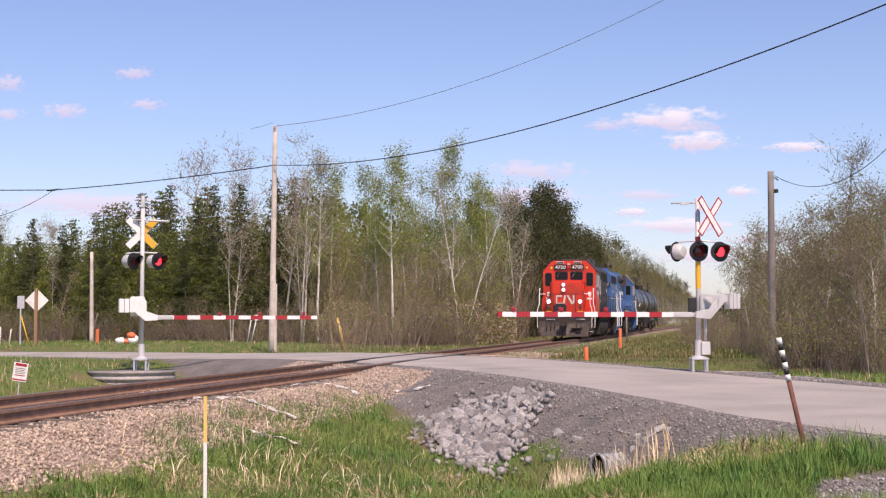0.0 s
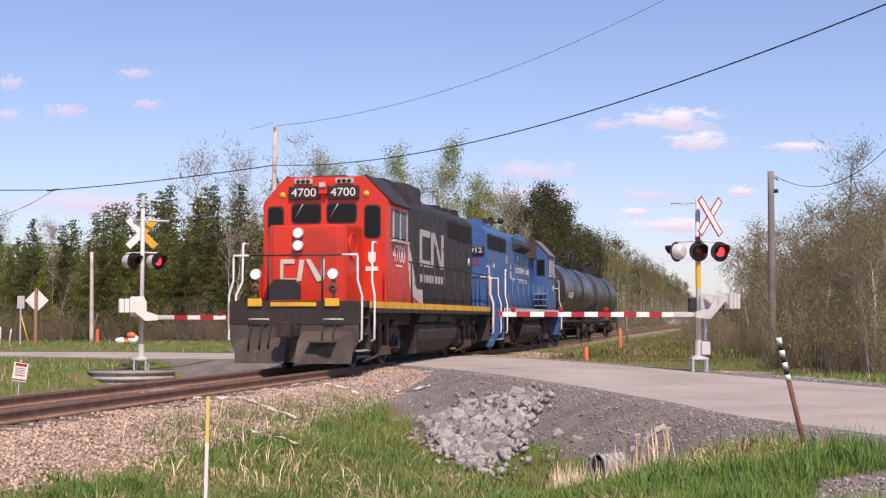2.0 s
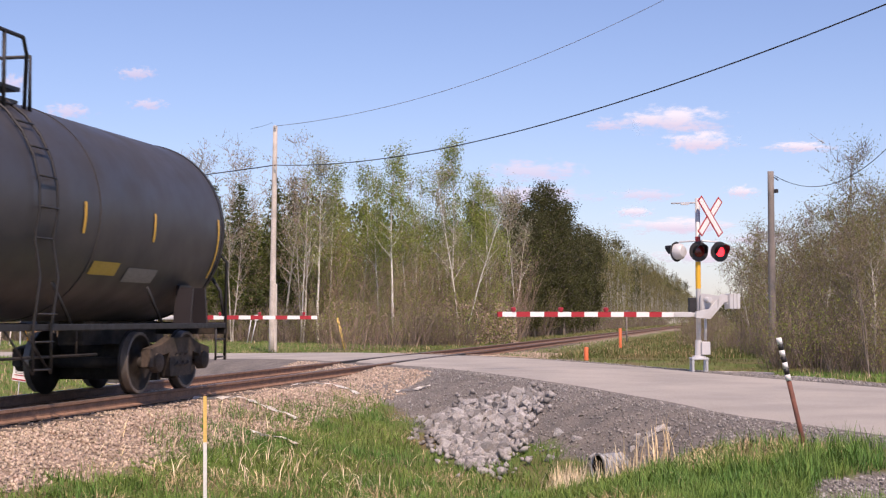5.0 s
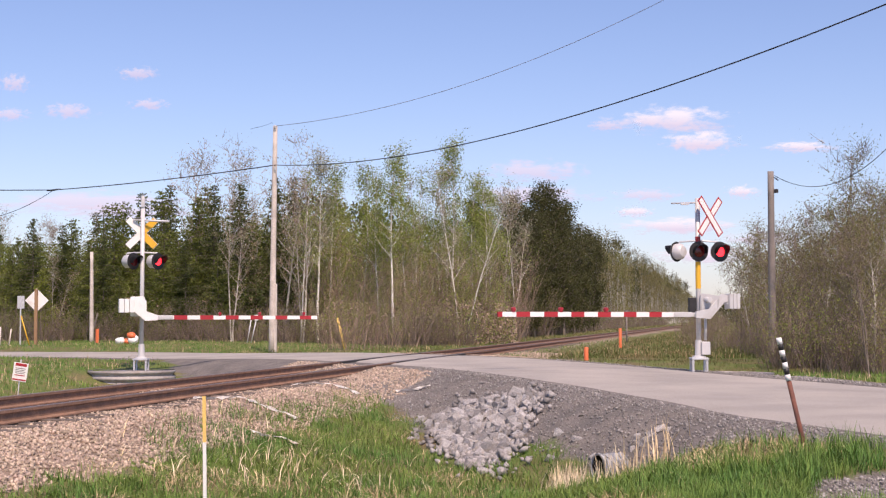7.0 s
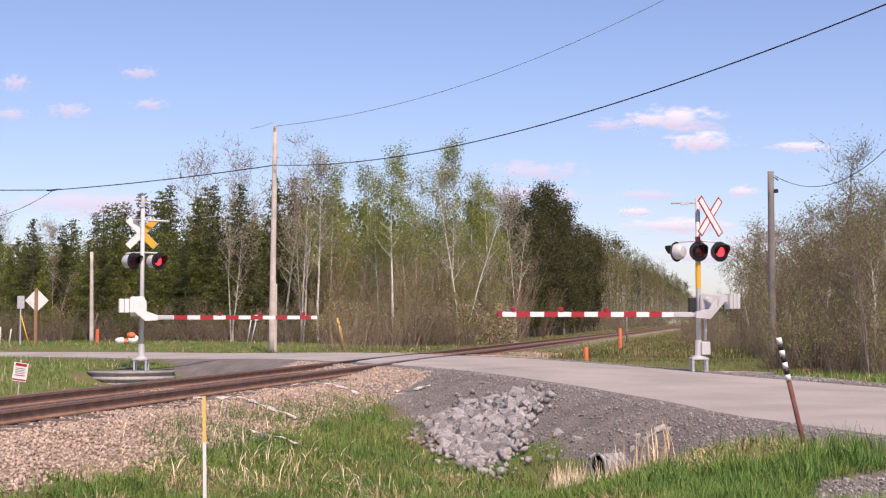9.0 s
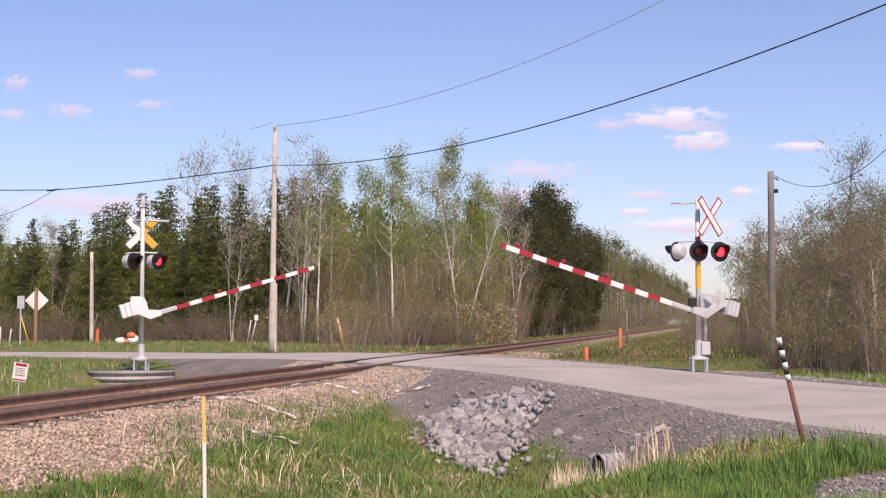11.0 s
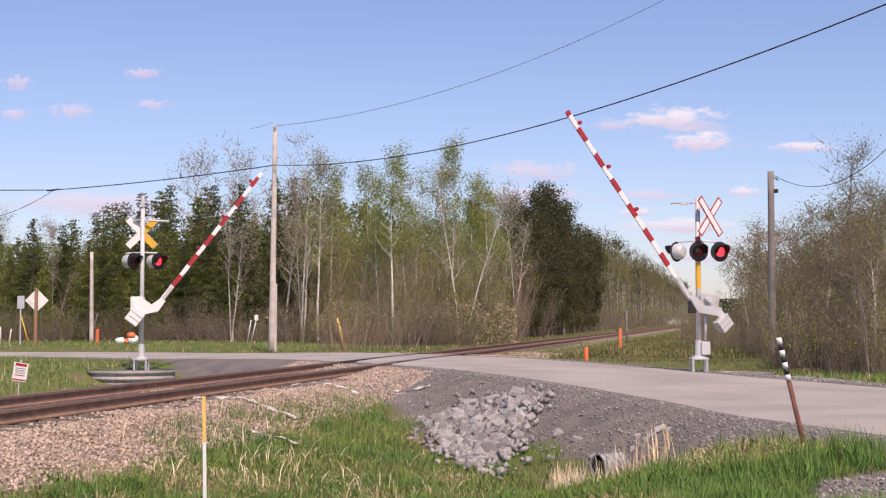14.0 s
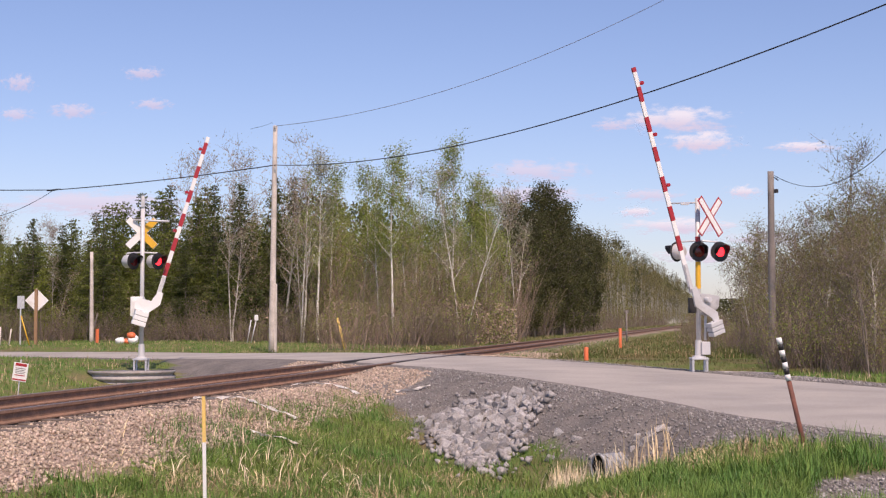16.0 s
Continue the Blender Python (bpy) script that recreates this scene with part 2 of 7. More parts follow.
# ---- ground, road, track ----
ROAD = [Vector(p) for p in ((16.0, -20.0), (12.5, 0.0), (9.2, 12.0), (7.05, 20.0), (5.0, 28.1), (2.1, 35.6), (-2.5, 43.1), (-9.0, 49.8),
                            (-18.0, 56.0), (-32.0, 62.5), (-60.0, 71.0), (-130.0, 88.0))]
ROAD_HALF = 3.2


def spline(points, step=1.0):
    """Catmull-Rom through plan points, as (place, direction, run)."""
    out, run = [], 0.0
    pts = [points[0] * 2 - points[1]] + points + [points[-1] * 2 - points[-2]]
    for a, b, c, d in zip(pts, pts[1:], pts[2:], pts[3:]):
        n = max(2, int((c - b).length / step))
        for k in range(n):
            t = k / n
            p = 0.5 * ((2 * b) + (c - a) * t + (2 * a - 5 * b + 4 * c - d) * t * t + (3 * b - a - 3 * c + d) * t ** 3)
            if out:
                run += (p - out[-1][0]).length
            out.append((p, run))
    return [(p, (out[min(i + 1, len(out) - 1)][0] - out[max(i - 1, 0)][0]).normalized(), r) for i, (p, r) in enumerate(out)]


ROAD_LINE = spline(ROAD, 1.0)
ROAD_XY = np.array([(p.x, p.y) for p, d, r in ROAD_LINE])


def smooth(a, b, x):
    t = min(1.0, max(0.0, (x - a) / (b - a)))
    return t * t * (3 - 2 * t)


def road_level(x, y):
    s, q = track_coords(x, y)
    return -0.012 - 0.16 * smooth(2.0, 11.0, abs(q)) - 0.12 * smooth(10.0, 25.0, -q)


def road_distance(x, y):
    return math.sqrt(((ROAD_XY - (x, y)) ** 2).sum(1).min())


def verge_width(s):
    """How wide the crushed gravel lies beside the road, on the camera's side."""
    return 0.6 + 1.15 * smooth(15, 19, s) + 1.2 * smooth(19, 24, s)


def far_verge(s, q):
    """How wide the gravel lies beside the road beyond the track, before the crossing."""
    return 0.7 + 1.5 * smooth(-9, -6, q) * (1 - smooth(41, 44, s))


def ground_z(x, y, rough=True):
    s, q = track_coords(x, y)
    base = -0.52
    if q > 0:
        # the ditch on the camera's side, shallow at the verge where the camera stands
        base = -0.50 - 0.50 * math.exp(-((q - 5.6) / 2.1) ** 2) * smooth(2, 9, s) - 0.10 * smooth(2.2, 4.0, q) * (1 - smooth(7.5, 9.0, q))
        base += 0.10 * smooth(8.0, 10.5, q)
        base += (-0.30 - base) * smooth(38, 45, s)
    else:
        base = -0.42 + 0.28 * smooth(6, 20, -q) - 0.58 * math.exp(-((q + 5.6) / 1.6) ** 2) * (1 - smooth(40, 47, s))
    base = base * (1 - smooth(90, 200, abs(s))) - 0.3 * smooth(90, 200, abs(s))
    bed = -0.215
    z = bed + (base - bed) * smooth(1.45, 3.0, abs(q))
    if rough:
        z += 0.05 * noise.noise((x * 0.5, y * 0.5, 0)) + 0.025 * noise.noise((x * 1.7, y * 1.7, 3))
    if -25 < y < 95 and -140 < x < 25:
        r = road_distance(x, y)
        edge = road_level(x, y) - 0.05
        z = z + (edge - z) * (1 - smooth(ROAD_HALF + 0.3, ROAD_HALF + (2.3 + 1.5 * smooth(18, 23.5, s) if q > 2.5 else 3.2), r))
    z -= 0.42 * math.exp(-((x - 1.95) / 1.25) ** 2 - ((y - 18.1) / 1.9) ** 2)
    # the hollow before the far signal's ring
    z -= 0.40 * math.exp(-((x + 9.6) / 1.1) ** 2 - ((y - 39.0) / 1.3) ** 2)
    # the paved spot of gravel beside the camera's place
    g = math.hypot(x - 5.3, y - 11.5)
    z = z + (-0.42 - z) * (1 - smooth(2.1, 3.0, g))
    return z


def grid_sheet(name, xs, ys, zf, mats, pick=None):
    bm = B()
    rows = [[bm.verts.new((x, y, zf(x, y))) for x in xs] for y in ys]
    for j in range(len(ys) - 1):
        for i in range(len(xs) - 1):
            f = bm.faces.new((rows[j][i], rows[j][i + 1], rows[j + 1][i + 1], rows[j + 1][i]))
            f.smooth = True
            if pick:
                f.material_index = pick((xs[i] + xs[i + 1]) / 2, (ys[j] + ys[j + 1]) / 2)
    return part(name, bm, mats)


def steps(lo, hi, fine_lo, fine_hi, fine):
    out = list(np.arange(fine_lo, fine_hi + fine / 2, fine))
    d, v = fine, fine_hi
    while v < hi:
        d *= 1.22
        v += d
        out.append(v)
    d, v = fine, fine_lo
    while v > lo:
        d *= 1.22
        v -= d
        out.insert(0, v)
    return out


def ground_masks(x, y):
    """How far a place is gravel verge and how far ballast, -1 to 1 about the border."""
    s, q = track_coords(x, y)
    r = road_distance(x, y) if -25 < y < 95 and -140 < x < 25 else 99
    gravel = max(ROAD_HALF + (verge_width(s) if q > 0 else far_verge(s, q)) - r, 2.25 - math.hypot(x - 5.3, y - 11.5))
    return max(-1.0, min(1.0, gravel)), max(-1.0, min(1.0, min(q + 2.3, 2.6 - 0.85 * smooth(40, 48, s) - q)))


def ground_material_mixed():
    m = bpy.data.materials.new("ground")
    m.use_nodes = True
    nt = m.node_tree
    link, node = nt.links.new, nt.nodes.new
    b = nt.nodes["Principled BSDF"]
    b.inputs["Roughness"].default_value = 0.95
    b.inputs["Specular IOR Level"].default_value = 0.2
    where = node("ShaderNodeTexCoord").outputs["Object"]

    def grain(sc, detail=5.0):
        n = node("ShaderNodeTexNoise")
        n.inputs["Scale"].default_value, n.inputs["Detail"].default_value = sc, detail
        link(where, n.inputs["Vector"])
        return n.outputs[0]

    def ramp(value, lo, hi, o0=0.0, o1=1.0):
        r = node("ShaderNodeMapRange")
        for k, v in ((1, lo), (2, hi), (3, o0), (4, o1)):
            r.inputs[k].default_value = v
        link(value, r.inputs[0])
        return r.outputs[0]

    def mix(fac, a, c, mode="MIX"):
        x = node("ShaderNodeMix")
        x.data_type, x.blend_type = "RGBA", mode
        for socket, value in ((x.inputs[0], fac), (x.inputs[6], a), (x.inputs[7], c)):
            if isinstance(value, float):
                socket.default_value = value
            elif isinstance(value, tuple):
                socket.default_value = (*value, 1.0)
            else:
                link(value, socket)
        return x.outputs[2]

    def mask(name):
        at = node("ShaderNodeAttribute")
        at.attribute_name = name
        add = node("ShaderNodeMath")
        add.operation = "ADD"
        link(at.outputs["Fac"], add.inputs[0])
        link(ramp(grain(1.7), 0.2, 0.8, -0.5, 0.5), add.inputs[1])
        return ramp(add.outputs[0], -0.12, 0.12)

    soil = mix(ramp(grain(0.8), 0.42, 0.62), (0.12, 0.17, 0.04), (0.18, 0.15, 0.075))
    soil = mix(ramp(grain(9.0), 0.50, 0.72, 0.0, 0.7), soil, (0.13, 0.095, 0.06))
    ballast = mix(ramp(grain(1.4), 0.35, 0.65), (0.34, 0.275, 0.225), (0.26, 0.19, 0.14))
    gravel = mix(ramp(grain(2.0), 0.35, 0.65), (0.145, 0.135, 0.126), (0.21, 0.19, 0.17))
    col = mix(mask("ballast"), soil, ballast)
    col = mix(mask("gravel"), col, gravel)
    col = mix(1.0, col, ramp(grain(38.0), 0.25, 0.75, 0.55, 1.45), "MULTIPLY")
    link(col, b.inputs["Base Color"])
    bp = node("ShaderNodeBump")
    bp.inputs["Strength"].default_value, bp.inputs["Distance"].default_value = 0.9, 0.03
    link(grain(26.0, 8.0), bp.inputs["Height"])
    link(bp.outputs[0], b.inputs["Normal"])
    return m


ground = grid_sheet("ground", steps(-2600, 2600, -16, 12, 0.25), steps(-300, 4200, 6, 60, 0.28), ground_z, [ground_material_mixed()])
marks = [ground_masks(v.co.x, v.co.y) for v in ground.data.vertices]
for j, nm in enumerate(("gravel", "ballast")):
    at = ground.data.attributes.new(nm, "FLOAT", "POINT")
    at.data.foreach_set("value", [mk[j] for mk in marks])
tagged(ground, "spring grass and soil with gravel verges beside road and track", "ground", kind="structure")


def road_sheet():
    bm = B()
    rows = []
    across = np.linspace(-ROAD_HALF, ROAD_HALF, 15)
    for p, d, run in ROAD_LINE:
        side = Vector((d.y, -d.x))
        row = []
        for w in across:
            edge = abs(w) / ROAD_HALF
            ww = w * (1 + 0.03 * edge * noise.noise((run * 0.6, 9 * w, 0)))
            x, y = p.x + side.x * ww, p.y + side.y * ww
            row.append(bm.verts.new((x, y, road_level(x, y) - (0.05 if edge > 0.99 else 0.0) - 0.03 * edge ** 2)))
        rows.append(row)
    for a, b in zip(rows, rows[1:]):
        for k in range(len(across) - 1):
            f = bm.faces.new((a[k], a[k + 1], b[k + 1], b[k]))
            f.smooth = True
    bmesh.ops.recalc_face_normals(bm, faces=bm.faces)
    ob = part("road", bm, [M["asphalt"]])
    return tagged(ob, "sun-bleached grey asphalt country road over the tracks", "road", kind="structure")


road = road_sheet()


def rail(q):
    """A rail with head, web and foot, along the whole straight."""
    half = [(0.0, 0.0, 1), (0.028, 0.0, 1), (0.036, -0.008, 0), (0.036, -0.04, 0), (0.012, -0.055, 0), (0.010, -0.135, 0), (0.07, -0.155, 0), (0.07, -0.172, 0), (0.0, -0.172, 0)]
    loop = [(y, z, m) for y, z, m in half[:-1]] + [(-y, z, m) for y, z, m in half[-2:0:-1]]
    bm = B()
    cuts = [-60, 0, 10, 20, 30, 40, 60, 100, 200, 420, 900]
    rings = [[bm.verts.new(on_track(s, q + y, z)) for y, z, m in loop] for s in cuts]
    for a, b in zip(rings, rings[1:]):
        for k in range(len(loop)):
            k2 = (k + 1) % len(loop)
            f = bm.faces.new((a[k], a[k2], b[k2], b[k]))
            f.material_index = 1 if max(loop[k][1], loop[k2][1]) > -0.009 and min(loop[k][1], loop[k2][1]) > -0.01 else 0
    bmesh.ops.recalc_face_normals(bm, faces=bm.faces)
    return part("rail", bm, [M["rail_side"], M["rail_head"]], track)


track = empty("railway_track", Matrix.Identity(4), "single railway track of rusty rails on timber ties", "railway track")
for q in (0.7525, -0.7525):
    rail(q)


# ---- woods ----
M["bark_pale"] = material("pale_aspen_bark", (0.50, 0.47, 0.41), 0.9, vary=0.3, scale=3, second=(0.30, 0.27, 0.23), mix=0.55)
M["bark_grey"] = material("grey_brown_bark", (0.22, 0.185, 0.155), 0.9, vary=0.3, scale=3, second=(0.15, 0.125, 0.105))
M["bark_white"] = material("white_birch_bark", (0.74, 0.71, 0.65), 0.85, vary=0.2, scale=4, second=(0.42, 0.39, 0.35), mix=0.62)
M["twig"] = material("brown_spring_twigs", (0.19, 0.145, 0.115), 0.9, vary=0.3, scale=1.5, second=(0.25, 0.195, 0.16), per="island")
M["twig_pale"] = material("pale_brown_twigs", (0.29, 0.205, 0.155), 0.9, vary=0.3, scale=1.5, second=(0.35, 0.265, 0.195), per="island")


def leaf_material(name, colour, second):
    m = material(name, colour, 0.6, vary=0.15, scale=0.5, second=second, per="island", gloss=0.3)
    nt = m.node_tree
    b = nt.nodes["Principled BSDF"]
    tr = nt.nodes.new("ShaderNodeBsdfTranslucent")
    mix = nt.nodes.new("ShaderNodeMixShader")
    mix.inputs[0].default_value = 0.45
    nt.links.new(b.inputs["Base Color"].links[0].from_socket, tr.inputs[0])
    out = nt.nodes["Material Output"]
    nt.links.new(b.outputs[0], mix.inputs[1])
    nt.links.new(tr.outputs[0], mix.inputs[2])
    nt.links.new(mix.outputs[0], out.inputs[0])
    return m


M["leaf_fresh"] = leaf_material("fresh_spring_leaves", (0.335, 0.395, 0.095), (0.25, 0.31, 0.07))
M["leaf_pale"] = leaf_material("pale_budding_leaves", (0.46, 0.45, 0.31), (0.36, 0.36, 0.21))
M["leaf_brown"] = leaf_material("brownish_young_leaves", (0.26, 0.225, 0.10), (0.21, 0.20, 0.08))
M["leaf_olive"] = leaf_material("olive_young_leaves", (0.28, 0.275, 0.095), (0.21, 0.21, 0.07))
M["needle_olive"] = leaf_material("olive_conifer_needles", (0.20, 0.235, 0.055), (0.15, 0.18, 0.045))
M["leaf_deep"] = leaf_material("deep_green_leaves", (0.105, 0.112, 0.042), (0.08, 0.085, 0.034))
M["needle"] = leaf_material("spruce_needles", (0.092, 0.114, 0.040), (0.125, 0.15, 0.045))
M["needle_yellow"] = leaf_material("yellow_green_conifer_needles", (0.29, 0.33, 0.06), (0.21, 0.25, 0.05))

rng = np.random.default_rng(11)


def tube_arrays(paths, sides=4):
    """Many bent bars at once: paths of (points, radii) to vertex and face lists."""
    V, F = [], []
    for pts, rad in paths:
        base = len(V)
        n = len(pts)
        for i, p in enumerate(pts):
            d = pts[min(i + 1, n - 1)] - pts[max(i - 1, 0)]
            d = d / (np.linalg.norm(d) + 1e-9)
            s = np.cross(d, (0.3, 0.2, 0.93) if abs(d[2]) < 0.9 else (1.0, 0, 0))
            s /= np.linalg.norm(s) + 1e-9
            u = np.cross(d, s)
            for k in range(sides):
                a = 2 * math.pi * k / sides
                V.append(p + (s * math.cos(a) + u * math.sin(a)) * rad[i])
        for i in range(n - 1):
            for k in range(sides):
                k2 = (k + 1) % sides
                F.append((base + i * sides + k, base + i * sides + k2, base + (i + 1) * sides + k2, base + (i + 1) * sides + k))
    return V, F


def leaf_arrays(centres, size, flat=0.0):
    """Small four-cornered leaves in random attitudes round the centres."""
    n = len(centres)
    a = rng.normal(size=(n, 3))
    a[:, 2] *= 1 - flat
    a /= np.linalg.norm(a, axis=1)[:, None] + 1e-9
    b = np.cross(a, rng.normal(size=(n, 3)))
    b /= np.linalg.norm(b, axis=1)[:, None] + 1e-9
    s = size * rng.uniform(0.6, 1.4, size=(n, 1))
    V = np.stack([centres - a * s, centres - b * s * 0.55, centres + a * s, centres + b * s * 0.55], axis=1).reshape(-1, 3)
    F = np.arange(4 * n).reshape(-1, 4)
    return V, F


def raw_mesh(name, V, F, mat, smooth=False):
    me = bpy.data.meshes.new(name)
    V, F = np.asarray(V, dtype=np.float32), np.asarray(F, dtype=np.int32)
    k = F.shape[1]
    me.vertices.add(len(V))
    me.vertices.foreach_set("co", V.ravel())
    me.loops.add(F.size)
    me.loops.foreach_set("vertex_index", F.ravel())
    me.polygons.add(len(F))
    me.polygons.foreach_set("loop_start", np.arange(0, F.size, k, dtype=np.int32))
    me.materials.append(mat)
    me.update(calc_edges=True)
    if smooth:
        me.polygons.foreach_set("use_smooth", np.ones(len(F), dtype=bool))
    return me


def bend(p, d, length, n, wander, lift):
    pts = [np.array(p, float)]
    d = np.array(d, float)
    for _ in range(n):
        d = d + rng.normal(size=3) * wander + np.array((0, 0, lift))
        d /= np.linalg.norm(d)
        pts.append(pts[-1] + d * length / n)
    return pts


def broadleaf(h, crown_from, spread, limbs, twigs, leaves, leaf, trunk_r=0.09, bark="bark_pale", leafmat="leaf_fresh", forks=1, lean=0.03, dome=False, twigmat="twig"):
    """Trunk mesh with limbs, and a crown of twigs and small leaves. Returns the two or three meshes."""
    trunk, twig, tips = [], [], []
    for f in range(forks):
        d0 = np.array((rng.normal() * (lean + 0.12 * (forks > 1)), rng.normal() * (lean + 0.12 * (forks > 1)), 1.0))
        hh = h * (1.0 if f == 0 else rng.uniform(0.75, 0.97))
        pts = bend((rng.normal() * 0.1 * (forks > 1), rng.normal() * 0.1 * (forks > 1), -0.25), d0 / np.linalg.norm(d0), hh + 0.25, 9, 0.035, 0.02)
        rad = [trunk_r * (1 - 0.93 * i / 9) / math.sqrt(forks) for i in range(10)]
        trunk.append((pts, rad))
        for _ in range(limbs // forks):
            t = rng.uniform(crown_from, 0.97)
            i = t * 9
            p = pts[int(i)] + (pts[min(int(i) + 1, 9)] - pts[int(i)]) * (i - int(i))
            a = rng.uniform(0, 2 * math.pi)
            up = (t - crown_from) / (1 - crown_from)
            ln = spread * (0.35 + 0.75 * math.sin(math.pi * up ** 0.8) if dome else 0.35 + 0.9 * (1 - t)) * rng.uniform(0.6, 1.25)
            lp = bend(p, (math.cos(a), math.sin(a), rng.uniform(0.5, 1.5)), ln, 4, 0.14, 0.10)
            r0 = rad[int(i)] * 0.5
            trunk.append((lp, [r0, r0 * 0.75, r0 * 0.5, r0 * 0.3, r0 * 0.12]))
            for _ in range(twigs):
                q = lp[rng.integers(1, 5)]
                tp = bend(q, (rng.normal(), rng.normal(), rng.uniform(0.5, 1.7)), rng.uniform(0.35, 0.9) * spread * 0.42, 2, 0.15, 0.1)
                twig.append((tp, [0.011, 0.008, 0.004]))
                tips += tp
    tv, tf = tube_arrays(trunk, 6)
    out = [("trunk", raw_mesh("trunk", tv, tf, M[bark], True))]
    wv, wf = tube_arrays(twig, 3)
    out.append(("twig_mass", raw_mesh("twig_mass", wv, wf, M[twigmat])))
    if leaves:
        tips = np.array(tips)
        c = tips[rng.integers(0, len(tips), leaves)] + rng.normal(size=(leaves, 3)) * 0.17 * spread ** 0.5
        lv, lf = leaf_arrays(c, leaf)
        out.append(("crown", raw_mesh("crown", lv, lf, M[leafmat])))
    return out


def conifer(h, spread, leafmat="needle", n=3600, gap=0.25):
    """A spruce: tiers of drooping boughs with needle sprays."""
    pts = bend((0, 0, -0.2), (0, 0, 1), h + 0.2, 6, 0.01, 0.02)
    trunk = [(pts, [0.13 * (1 - 0.93 * i / 6) for i in range(7)])]
    centres = []
    z = h * 0.06
    while z < h * 0.985:
        t = z / h
        ln0 = spread * (1 - t) ** 0.85 + 0.10
        for _ in range(int(5 + 3 * (1 - t))):
            a = rng.uniform(0, 2 * math.pi)
            ln = ln0 * rng.uniform(0.5, 1.25)
            bp = bend((0, 0, z), (math.cos(a), math.sin(a), 0.25 * t - 0.12), ln, 3, 0.06, -0.03 + 0.08 * t)
            trunk.append((bp, [0.022, 0.016, 0.01, 0.004]))
            k = max(3, int(n * ln / (spread * 130)))
            u = rng.uniform(0.1, 1.0, k)
            seg = np.array(bp)
            idx = np.minimum((u * 3).astype(int), 2)
            c = seg[idx] + (seg[idx + 1] - seg[idx]) * (u * 3 - idx)[:, None]
            c += rng.normal(size=(k, 3)) * (0.10 + 0.10 * ln0) * np.array((1, 1, 0.45))
            centres.append(c)
        z += gap * rng.uniform(0.7, 1.2)
    c = np.concatenate(centres)
    lv, lf = leaf_arrays(c, 0.075, 0.4)
    tv, tf = tube_arrays(trunk, 4)
    return [("trunk", raw_mesh("trunk", tv, tf, M["bark_grey"], True)), ("crown", raw_mesh("crown", lv, lf, M[leafmat]))]


def brush(h, stems, leaves, leafmat="leaf_olive", twigmat="twig", spread=0.9):
    """A thicket of upright bare stems with side twigs and a few young leaves."""
    paths, tips = [], []
    for _ in range(stems):
        a, r = rng.uniform(0, 2 * math.pi), rng.uniform(0, spread)
        p = (r * math.cos(a), r * math.sin(a), -0.15)
        hh = h * rng.uniform(0.45, 1.0)
        bp = bend(p, (0.35 * math.cos(a), 0.35 * math.sin(a), 1), hh, 4, 0.08, 0.03)
        paths.append((bp, [0.020, 0.016, 0.012, 0.008, 0.004]))
        for _ in range(5):
            q = bp[rng.integers(1, 5)]
            tp = bend(q, (rng.normal() * 0.7, rng.normal() * 0.7, 1), hh * rng.uniform(0.15, 0.35), 2, 0.12, 0.05)
            paths.append((tp, [0.010, 0.007, 0.003]))
            tips += tp[1:]
    wv, wf = tube_arrays(paths, 3)
    out = [("stem_mass", raw_mesh("stem_mass", wv, wf, M[twigmat]))]
    if leaves:
        tips = np.array(tips)
        c = tips[rng.integers(0, len(tips), leaves)] + rng.normal(size=(leaves, 3)) * 0.15
        lv, lf = leaf_arrays(c, 0.04)
        out.append(("foliage", raw_mesh("foliage", lv, lf, M[leafmat])))
    return out


